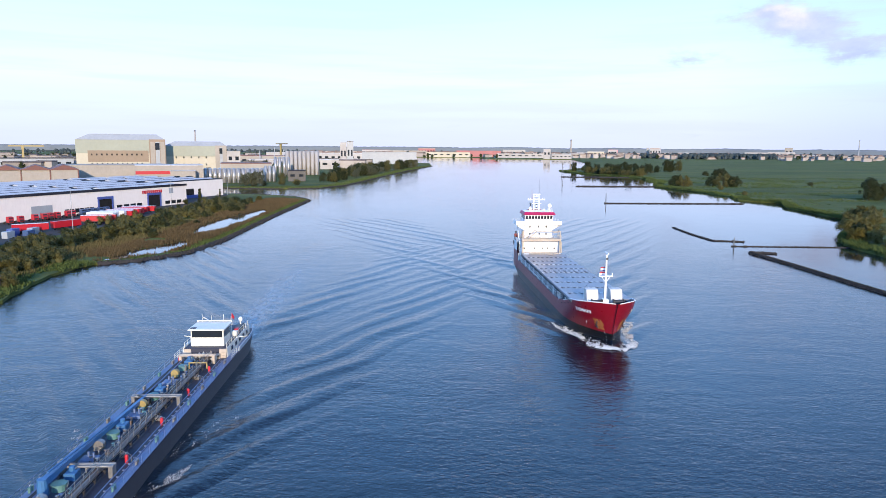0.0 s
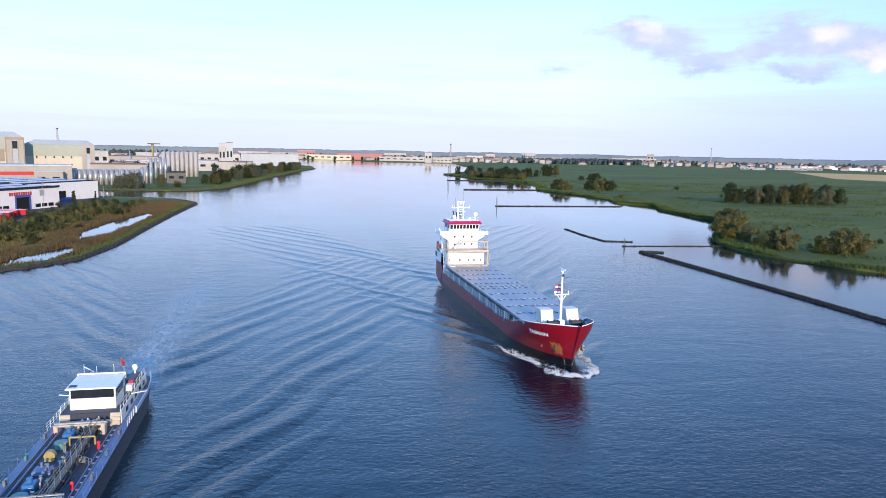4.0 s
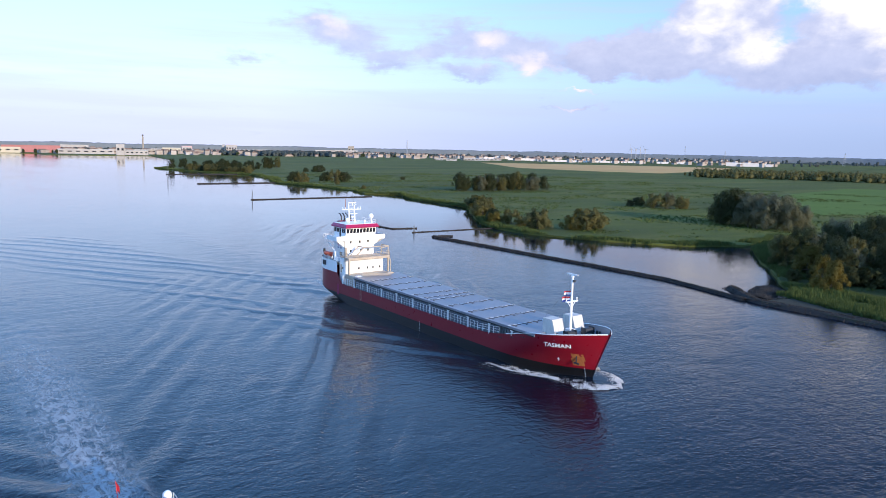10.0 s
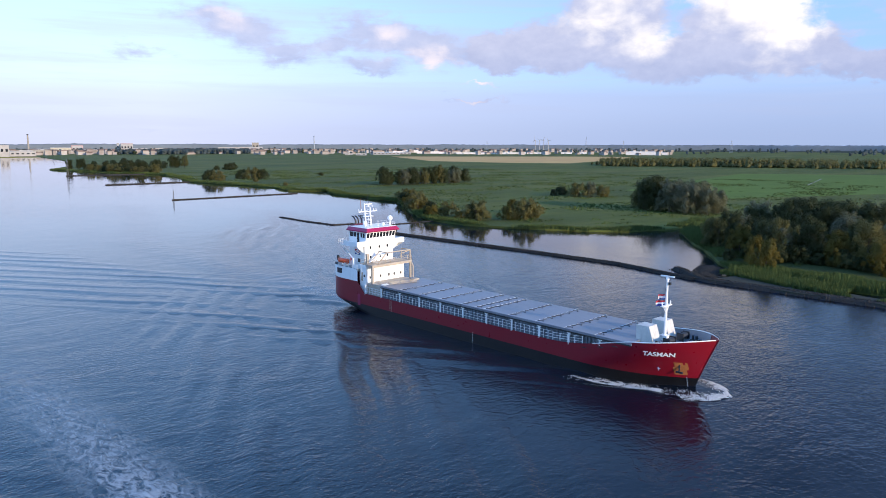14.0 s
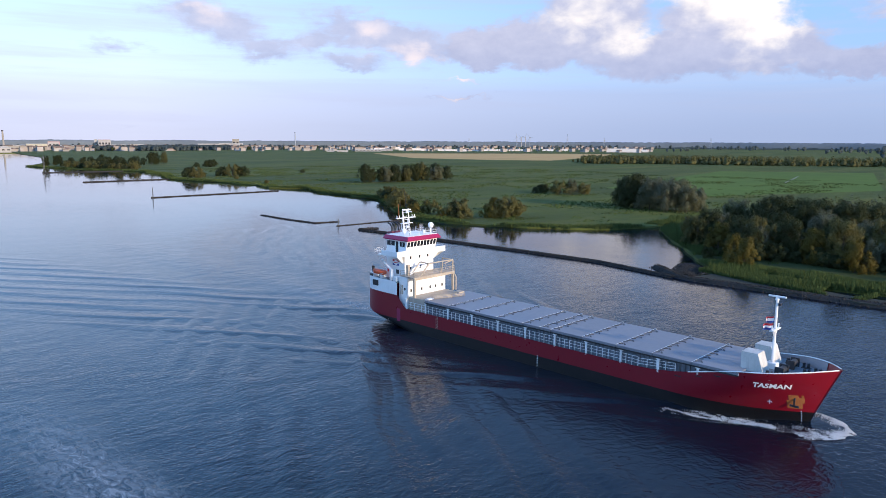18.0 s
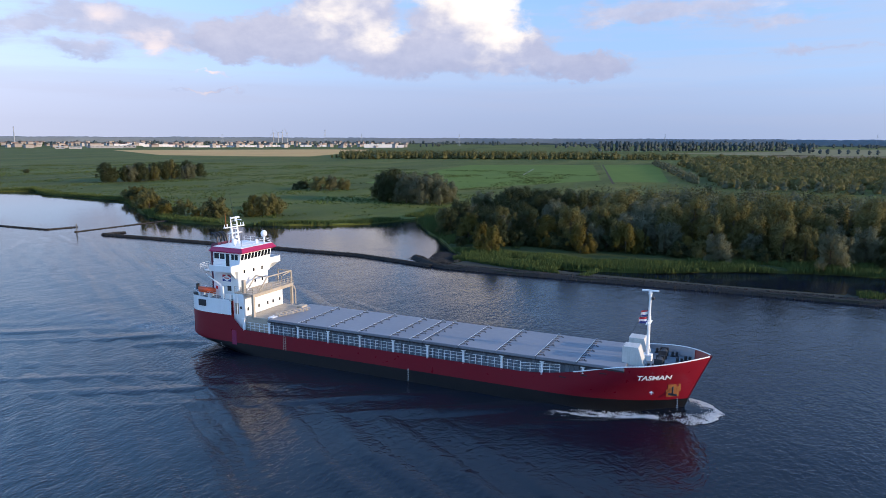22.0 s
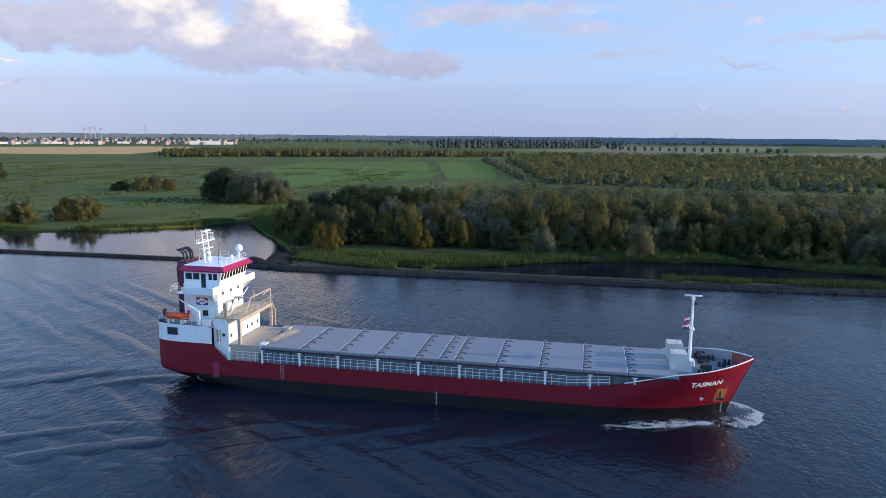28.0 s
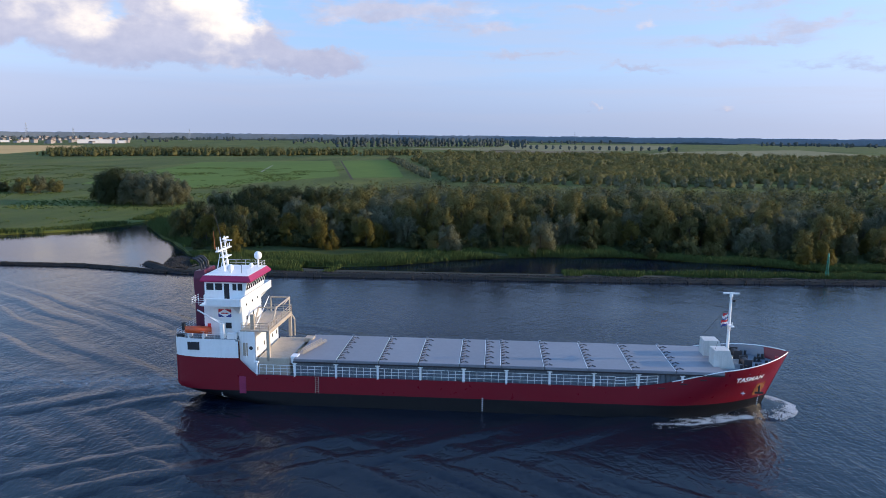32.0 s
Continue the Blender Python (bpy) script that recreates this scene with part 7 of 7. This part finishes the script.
def hall(x, y, turn, w, d, h, name, rows):
    """A tall shipbuilding hall whose gable end holds high doors."""
    t = thing("shipyard_hall", name, "shipyard hall", at=pose(x, y, 0.8, 0, 0, turn))
    a = w / 2
    low = h * 0.86
    ring = [(-a, -1), (a, -1), (a, low), (a * 0.75, h), (-a * 0.75, h), (-a, low)]
    part("wall", Mesh().box(-a, a, 0, d, -1, low), CREAMCLAD, t, "cream clad walls")
    part("upper_wall", Mesh().box(-a - 0.3, a * 0.62, -0.3, d, low * 0.62, low), PALEGREEN, t, "pale green upper cladding")
    if rows > 1:
        part("middle_wall", Mesh().box(-a * 0.75, a * 0.6, -0.6, 0.2, low * 0.38, low * 0.70), OCHRE, t, "ochre cladding band")
    part("roof", Mesh().add([(-a - 0.5, -0.5, low), (a + 0.5, -0.5, low), (a + 0.5, d, low), (-a - 0.5, d, low), (-a * 0.7, 4, h), (a * 0.8, 4, h), (a * 0.8, d, h), (-a * 0.7, d, h)], [(0, 1, 5, 4), (1, 2, 6, 5), (2, 3, 7, 6), (3, 0, 4, 7), (4, 5, 6, 7)]), GREYSTEEL, t, "blue-grey sheet roof")
    g = part("gable", Mesh().box(a * 0.62, a, -0.5, 0.4, -1, low * 1.02), OCHRE if rows > 1 else BEIGE, t, "gable end with high sliding doors")
    for i in range(3):
        b0 = a * (0.65 + 0.115 * i)
        part("sliding_door", Mesh().box(b0, b0 + a * 0.10, -0.9, -0.5, 0, low * 0.95), GREYSTEEL if i == 1 else BEIGE, g)
    part("gable_window", Mesh().box(a * 0.76, a * 0.86, -1.1, -0.9, low * 0.72, low * 0.92), PANE, g)
    for r in range(2):
        for i in range(11 if rows > 1 else 5):
            x0 = -a * 0.68 + i * (a * 1.22) / (11 if rows > 1 else 5)
            part("window", Mesh().box(x0, x0 + 1.5, -1.0, -0.55, low * (0.30 + 0.26 * r), low * (0.30 + 0.26 * r) + 2.2), PANE, t)
    for x0 in (-a * 0.45, a * 0.3):
        part("shed_door", Mesh().box(x0, x0 + 6, -1.0, -0.55, 0, 8), DARK, t)


hall(-320, 854, 24, 100, 60, 50, "huge cream and green shipyard hall", 2)
hall(-252, 920, 19, 76, 60, 42, "cream shipyard hall with tall gable doors", 1)


def tank(x, y, r, h, material, label, group):
    t = thing("silo", label, "silo", group, pose(x, y, 0.8))
    part("shell", Mesh().tube((0, 0, -0.5), (0, 0, h), r, n=16), material, t, "", True)
    part("cone_roof", Mesh().tube((0, 0, h), (0, 0, h + r * 0.35), r * 1.02, r * 0.2, 16), material, t)
    part("ladder", Mesh().box(-0.25, 0.25, -r - 0.25, -r - 0.1, 0, h), GREYSTEEL, t)
    return t


first = tank(-173, 689, 2.1, 14, STAINLESS, "shining steel silo in a row", "steel silo row")
for i in range(1, 15):
    copy_thing(first, pose(-173 + 61 * i / 14, 689 + 19 * i / 14, 0.8))
first = tank(-128, 899, 2.3, 30, TOWNWHITE, "tall white silo in a cluster", "white silo cluster")
for i in range(1, 16):
    copy_thing(first, pose(-128 + 5.2 * (i % 8), 899 + 1.1 * (i % 8) + 6 * (i // 8), 0.8))
first = tank(-131, 847, 1.9, 23, STAINLESS, "slim shining steel silo beside the works", "slim silo group")
for i in range(1, 4):
    copy_thing(first, pose(-131 + 5 * i, 847 + 1.3 * i, 0.8))
first = tank(-113, 728, 1.7, 16, STAINLESS, "slim shining steel silo beside the works", "slim silo group")
for i in range(1, 3):
    copy_thing(first, pose(-113 + 4 * i, 728 + i, 0.8))


def block(row, wall, roof, label, deep, group, windows=True):
    """A plain far building: walls, a roof slab and bands of windows."""
    x, y, w, h, turn = row
    h = max(h * (0.72 if y > 1700 else 1.0), 6)
    t = thing("building", label, "building", group, pose(x, y, 0.8, 0, 0, turn))
    part("wall", Mesh().box(-w / 2, w / 2, 0, deep, -1, h), wall, t)
    part("roof", Mesh().box(-w / 2 - 0.4, w / 2 + 0.4, -0.4, deep + 0.4, h, h + 0.8), roof, t)
    n = max(2, min(7, int(w / 12)))
    if windows:
        for i in range(n):
            a = -w / 2 + (i + 0.25) * w / n
            part("window", Mesh().box(a, a + w / n * 0.5, -0.25, -0.02, h * 0.45, h * 0.68), PANE, t)
    else:
        part("door", Mesh().box(-w * 0.2, -w * 0.2 + 5, -0.25, -0.02, 0, 5), GREYSTEEL, t)


ESTATE = [(-250, 677, 94, 17, 25), (-41, 1485, 115, 24, 4), (-102, 1228, 11, 43, 8), (-91, 1235, 11, 45, 7), (-110, 1126, 30, 15, 9), (-195, 1260, 159, 12, 11), (-148, 780, 54, 17, 15),
          (-82, 735, 18, 11, 11), (-170, 647, 22, 13, 20), (-283, 1189, 22, 27, 16), (-261, 1298, 81, 18, 14), (-174, 1672, 106, 19, 8), (-526, 1029, 97, 16, 29), (-287, 1549, 60, 22, 13)]
for k, row in enumerate(ESTATE):
    wall = (BEIGE, GREYSTEEL, TOWNWHITE, GREYSTEEL, TOWNWHITE, TOWNWHITE, BEIGE, DARK, BEIGE, TOWNWHITE, BEIGE, TOWNWHITE, GREYSTEEL, TOWNWHITE)[k]
    roof = (BEIGE, GREYSTEEL, GREYSTEEL, DARK, ROOFSTRIP, ROOFSTRIP, ROOFBROWN, ROOFBLUE, GREYSTEEL, GREYSTEEL, ROOFBROWN, ROOFSTRIP, ROOFBLUE, ROOFSTRIP)[k]
    block(row, wall, roof, "works building of the riverside industrial estate", 40 if row[2] > 30 else row[2], "estate buildings", k not in (0, 1, 5))
block((-185, 655, 60, 18, 24), BEIGE, ROOFSTRIP, "low beige works building with a red fascia", 30, "estate buildings", False)
part("fascia", Mesh().box(-30, 5, -0.5, -0.1, 10, 13), TRUCKRED, bpy.data.objects["building.0%02d" % len(ESTATE)])
for i in range(4):
    t = thing("gabled_shed", "beige shed with a brown gabled roof", "shed", "row of gabled sheds", pose(-318 + 19 * i, 578 + 11 * i, 0.8, 0, 0, 30))
    part("wall", Mesh().side([(-10.5, -1), (10.5, -1), (10.5, 15.5), (0, 19), (-10.5, 15.5)], 0, 40), BEIGE, t)
    part("roof", Mesh().add([(-11, -1, 15.5), (0, -1, 19.4), (11, -1, 15.5), (-11, 41, 15.5), (0, 41, 19.4), (11, 41, 15.5), (-11, -1, 15.0), (11, -1, 15.0)], [(0, 1, 4, 3), (1, 2, 5, 4), (0, 6, 7, 2, 1)]), ROOFBROWN, t)
    part("downpipe", Mesh().box(10.3, 11.2, -0.6, -0.1, 0, 15.5), ROOFBROWN, t)
    part("shed_door", Mesh().box(-3, 3, -0.3, -0.05, 0, 5), GREYSTEEL, t)


def stack(x, y, h, r, material, label):
    t = thing("chimney", label, "chimney", at=pose(x, y, 0.8))
    part("shaft", Mesh().tube((0, 0, -1), (0, 0, h), r, r * 0.7, 10), material, t)
    part("crown", Mesh().tube((0, 0, h), (0, 0, h + r), r * 0.85, n=10), DARK, t)


stack(-291, 1029, 57, 1.6, TOWNWHITE, "tall pale works chimney behind the halls")
stack(607, 2942, 66, 4.0, BEIGE, "slim tower on the town skyline")
stack(1684, 2727, 70, 2.5, GREYSTEEL, "slim mast on the skyline")
for i, (x, y, h) in enumerate(((-240, 1300, 34), (-225, 1310, 30), (-262, 1280, 28), (-205, 1290, 26))):
    stack(x, y, h, 0.9, GREYSTEEL, "thin grey steel works chimney")


def crane(x, y, h, turn):
    t = thing("dock_crane", "yellow dock crane on the skyline", "crane", at=pose(x, y, 0.8, 0, 0, turn))
    part("tower", Mesh().box(-1.5, 1.5, -1.5, 1.5, 0, h), YELLOW, t)
    part("jib", Mesh().box(-h * 0.6, h * 0.9, -0.8, 0.8, h, h + 2), YELLOW, t)
    part("cabin", Mesh().box(-2, 2, -2, 2, h - 4, h), YELLOW, t)


crane(-592, 1108, 33, 25)
crane(-263, 1453, 40, 80)

FAR_A = [(91, 2509, 155, 23, 0), (207, 2646, 167, 31, -2), (342, 2455, 160, 19, -6), (402, 2226, 22, 44, -8), (462, 2308, 65, 19, -9), (-69, 2886, 150, 27, 2), (-211, 2977, 118, 30, 5), (383, 3075, 98, 34, -5), (562, 2544, 46, 22, -10),
         (686, 2825, 66, 30, -12), (-3, 3290, 79, 39, 1), (1051, 3247, 49, 51, -16), (889, 3394, 42, 34, -13)]
FAR_B = [(545, 2749, 85, 18, -11), (683, 2924, 110, 23, -13), (913, 3486, 47, 38, -14), (915, 3174, 119, 17, -16), (1045, 3344, 11, 53, -17), (1051, 3290, 38, 40, -17), (1090, 3224, 77, 21, -18), (1235, 3386, 69, 22, -19), (1409, 2988, 101, 29, -25),
         (1513, 2993, 104, 31, -26), (1691, 3296, 33, 59, -27), (1523, 2705, 51, 20, -29), (1519, 2476, 31, 12, -31), (1360, 1983, 26, 6, -34), (1365, 1919, 35, 7, -35), (1523, 1988, 93, 9, -37), (1638, 2025, 41, 7, -38)]
FAR_C = [(1868, 2353, 54, 11, -38), (1981, 2390, 74, 15, -39), (1833, 2123, 89, 11, -40), (1816, 2005, 43, 12, -42), (1841, 1913, 74, 8, -43), (1845, 1839, 27, 7, -45), (1910, 1845, 48, 7, -45), (1990, 1832, 57, 7, -47), (2022, 1798, 32, 7, -48),
         (2057, 1787, 21, 7, -48), (2109, 1773, 60, 8, -49), (2208, 1730, 43, 8, -51), (2263, 1692, 30, 8, -53), (2201, 1393, 106, 12, -57), (2283, 1357, 38, 8, -59)]
for k, row in enumerate(FAR_A):
    block(row, (CREAMCLAD, BRICKRED, TOWNWHITE, TOWNWHITE, TOWNWHITE, BEIGE, TOWNWHITE, TOWNWHITE, BEIGE)[k % 9], (CREAMCLAD, BRICKRED, ROOFSTRIP, TOWNWHITE, GREYSTEEL)[k % 5], "works or flats along the far town quay", 30 if row[2] > 30 else row[2], "far town buildings", k != 1)
for k, row in enumerate(FAR_B):
    block(row, PINK if k == 2 else CREAMCLAD if k == 5 else BEIGE if k == 10 else TOWNWHITE, (ROOFSTRIP, GREYSTEEL, TOWNWHITE)[k % 3], "pale works building of the far town", 30 if row[2] > 30 else row[2], "far town buildings")
for k, row in enumerate(FAR_C):
    block(row, CLAD, CLAD if k % 3 else BRICKRED, "low white shed on the edge of the polder", 25, "polder sheds", False)
rnd = random.Random(50)
houses = Mesh()
roofs = Mesh()
for i in range(520):
    a = radians(rnd.uniform(-6, 60))
    d = rnd.uniform(2500, 4000)
    x, y = math.sin(a) * d + 30, math.cos(a) * d
    if y < 2400 and x < 620:
        continue
    w, h = rnd.uniform(8, 26), rnd.uniform(6, 14)
    houses.box(x - w / 2, x + w / 2, y, y + 12, 0.5, h)
    roofs.box(x - w / 2 - 0.5, x + w / 2 + 0.5, y - 0.5, y + 12.5, h, h + rnd.uniform(1, 3))
for i in range(420):
    x, y = rnd.uniform(-500, 1700), rnd.uniform(2470, 3050)
    if x < 230 and y < 2520 or 200 < x < 480 and y < 2460:
        continue
    w, h = rnd.uniform(8, 34), rnd.uniform(5, 17)
    houses.box(x - w / 2, x + w / 2, y, y + 12, 0.5, h)
    roofs.box(x - w / 2 - 0.5, x + w / 2 + 0.5, y - 0.5, y + 12.5, h, h + rnd.uniform(1, 3))
far_wood("town_trees", [(rnd.uniform(-600, 1900), rnd.uniform(2450, 3300)) for i in range(330)], 7, 15, 1, 0, DEEP, "trees among the houses of the far town", 73)
tagged(new("town_houses", houses.data("town_houses", paint("mixed_house_walls", (0.46, 0.43, 0.40), (0.30, 0.24, 0.20), 0.01, 0.8, island=0.5))), "mixed far town houses and sheds", "houses", "", "stuff")
tagged(new("town_roofs", roofs.data("town_roofs", paint("mixed_house_roofs", (0.22, 0.12, 0.10), (0.14, 0.13, 0.13), 0.01, 0.8, island=0.5))), "mixed red and grey far town roofs", "roofs", "", "stuff")


def turbine(x, y, h, turn):
    t = thing("wind_turbine", "white wind turbine on the horizon", "wind turbine", "far wind turbines", pose(x, y, 0.8))
    part("tower", Mesh().tube((0, 0, -1), (0, 0, h), 2.2, 1.2, 10), TOWNWHITE, t)
    part("nacelle", Mesh().box(-4, 4, -2, 2, h - 1.5, h + 2, 0.5), TOWNWHITE, t)
    for k in range(3):
        a = radians(turn + 120 * k)
        part("blade", Mesh().tube((-4.5, 0, h), (-4.5, math.sin(a) * h * 0.45, h + math.cos(a) * h * 0.45), 1.1, 0.25, 5), TOWNWHITE, t)


for x, y, h, a in ((3271, 2801, 62, 10), (3288, 2780, 60, 50), (3303, 2762, 62, 90), (3321, 2741, 60, 30)):
    turbine(x, y, h, a)


def pylon(x, y, h):
    t = thing("pylon", "lattice power pylon on the horizon", "pylon", "far pylons", pose(x, y, 0.8))
    m = Mesh()
    for sx, sy in ((-1, -1), (1, -1), (1, 1), (-1, 1)):
        m.tube((sx * 5, sy * 5, -1), (sx * 0.8, sy * 0.8, h), 0.35, 0.25, 4)
    part("frame", m, GREYSTEEL, t)
    for z, w in ((0.62, 12), (0.78, 9), (0.93, 6)):
        part("cross_arm", Mesh().box(-w, w, -0.4, 0.4, h * z, h * z + 1), GREYSTEEL, t)


for x, y, h in ((3217, 2387, 80), (2861, 2804, 52), (3100, 1500, 55), (3500, 600, 60), (3900, -300, 60), (3000, 2000, 55)):
    pylon(x, y, h)

# fields, tracks and far tree lines of the polder
STUBBLE = paint("golden_stubble", (0.60, 0.37, 0.15), (0.50, 0.30, 0.12), 0.01, 0.95, 0.1)
DRYFIELD = paint("pale_dry_grass", (0.24, 0.20, 0.105), (0.17, 0.16, 0.075), 0.01, 0.95, 0.1)
PASTURE = paint("bright_pasture", (0.115, 0.165, 0.030), (0.088, 0.13, 0.028), 0.008, 0.95, 0.3, dist=0.4)
DIRT = paint("pale_track", (0.32, 0.29, 0.24), (0.24, 0.22, 0.18), 0.05, 0.95)


def field(ring, z, material, label, category="field"):
    sheet("field", ring, z, 0.3, material, label, category)


field([(1311, 1688), (1433, 1594), (1785, 1322), (1832, 1191), (1480, 1000), (1124, 872), (1061, 973), (1030, 1182)], 0.84, STUBBLE, "golden stubble field on the polder")
field([(1900, 330), (2350, 60), (2900, 60), (3300, -700), (2500, -500), (1950, -320), (1800, 100)], 0.84, DRYFIELD, "golden stubble field beyond the wood")
field([(1380, 150), (1880, 60), (1850, -260), (1420, -60)], 0.84, paint("brown_ploughland", (0.20, 0.15, 0.085), (0.15, 0.12, 0.07), 0.01, 0.95), "brown ploughed field beyond the wood")
field([(1350, -200), (1900, -380), (2400, -900), (1500, -800)], 0.84, DRYFIELD, "golden stubble field beyond the wood")
field([(620, 150), (1010, 262), (1060, 190), (640, 105)], 0.84, PASTURE, "bright green pasture behind the wood")
field([(500, 330), (900, 420), (1000, 270), (640, 165), (470, 235)], 0.845, PASTURE, "bright green pasture behind the wood")
field([(1011, 258), (1009, 259.6), (596, 144), (597, 142)], 0.852, EARTH, "narrow dark ditch between pastures", "track")
field([(686, 258), (835, 299), (834.5, 300.4), (685.5, 259.4)], 0.854, DIRT, "pale ditch across the pasture", "track")
# far leaves, paled and blued so that their colour carries the distance haze
FARTREE = paint("haze_painted_far_leaves", (0.080, 0.096, 0.088), (0.055, 0.070, 0.068), 0.01, 0.9, island=0.4)
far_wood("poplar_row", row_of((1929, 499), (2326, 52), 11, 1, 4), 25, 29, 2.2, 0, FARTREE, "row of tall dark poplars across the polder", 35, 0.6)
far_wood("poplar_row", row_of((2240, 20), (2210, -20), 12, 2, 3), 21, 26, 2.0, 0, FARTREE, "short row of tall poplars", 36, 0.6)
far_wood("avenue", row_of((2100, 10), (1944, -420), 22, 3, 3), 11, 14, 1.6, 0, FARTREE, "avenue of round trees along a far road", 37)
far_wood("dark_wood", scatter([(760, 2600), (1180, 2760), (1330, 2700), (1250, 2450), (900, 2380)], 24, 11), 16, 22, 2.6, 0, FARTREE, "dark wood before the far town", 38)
rnd = random.Random(61)
spots = []
for i in range(1500):
    a = radians(rnd.uniform(-42, 128))
    d = rnd.uniform(2700, 3900)
    x, y = math.sin(a) * d, math.cos(a) * d
    if noise.noise((x * 0.0016, y * 0.0016, 3)) + 0.3 * noise.noise((x * 0.006, y * 0.006, 3)) > (0.05 if a < 0.9 else 0.12):
        spots.append((x, y))
far_wood("polder_woods", spots, 13, 22, 3.2, 0, FARTREE, "scattered woods and tree lines of the polder, painted with haze", 39)


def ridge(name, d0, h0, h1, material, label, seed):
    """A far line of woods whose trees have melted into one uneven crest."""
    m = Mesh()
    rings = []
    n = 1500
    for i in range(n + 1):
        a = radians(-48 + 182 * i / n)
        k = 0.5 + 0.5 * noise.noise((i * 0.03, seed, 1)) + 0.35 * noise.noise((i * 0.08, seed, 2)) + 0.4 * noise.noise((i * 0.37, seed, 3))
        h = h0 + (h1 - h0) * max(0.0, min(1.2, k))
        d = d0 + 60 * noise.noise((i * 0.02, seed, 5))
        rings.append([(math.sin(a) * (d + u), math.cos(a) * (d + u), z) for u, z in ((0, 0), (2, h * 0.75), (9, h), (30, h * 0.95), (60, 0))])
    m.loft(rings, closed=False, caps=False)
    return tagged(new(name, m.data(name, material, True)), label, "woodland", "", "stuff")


# horizon leaves: the blue of distance haze is painted into their colour
PAINTED_HAZE = paint("painted_haze_leaves", (0.16, 0.185, 0.205), (0.13, 0.15, 0.17), 0.01, 0.95)
ridge("horizon_woods", 4700, 31, 39, PAINTED_HAZE, "line of woods on the horizon, painted haze blue", 2.0)
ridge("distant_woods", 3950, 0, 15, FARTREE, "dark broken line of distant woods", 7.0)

rnd = random.Random(71)
spots, sheds, tops = [], Mesh(), Mesh()
for i in range(420):
    a, d = radians(rnd.uniform(-36, -1.5)), rnd.uniform(1080, 2350)
    x, y = math.sin(a) * d, math.cos(a) * d
    if x > -70 - (y - 1100) * 0.06:
        continue
    if i % 5 < 3:
        spots += [(x + rnd.uniform(-30, 30), y + rnd.uniform(-8, 8)) for k in range(3)]
    else:
        w, h, q = rnd.uniform(14, 55), rnd.uniform(6, 15), rnd.uniform(10, 25)
        sheds.box(x - w / 2, x + w / 2, y, y + q, 0.5, h)
        tops.box(x - w / 2 - 0.4, x + w / 2 + 0.4, y - 0.4, y + q + 0.4, h, h + rnd.uniform(0.6, 2.0))
far_wood("estate_trees", spots, 8, 15, 1.2, 30, DEEP, "dark trees between the works of the estate", 72)
tagged(new("estate_sheds", sheds.data("estate_sheds", paint("mixed_shed_walls", (0.42, 0.38, 0.34), (0.26, 0.22, 0.19), 0.01, 0.8, island=0.7))), "many low sheds and works behind the halls", "sheds", "", "stuff")
tagged(new("estate_roofs", tops.data("estate_roofs", paint("mixed_shed_roofs", (0.13, 0.10, 0.10), (0.08, 0.08, 0.09), 0.01, 0.8, island=0.6))), "dark low roofs of the estate's sheds", "roofs", "", "stuff")
def motions():
    for ob in (ship, ship_wake, ship_foam, ship_mound):
        walk(ob, [(t, pose(x, y, 0, 0, 0, h)) for t, x, y, h in SHIP_PATH])
    for ob in (tanker, tanker_wake, tanker_foam):
        walk(ob, [(t, pose(x, y, 0, 0, 0, -87.7)) for t, x, y in TANKER_PATH])


motions()
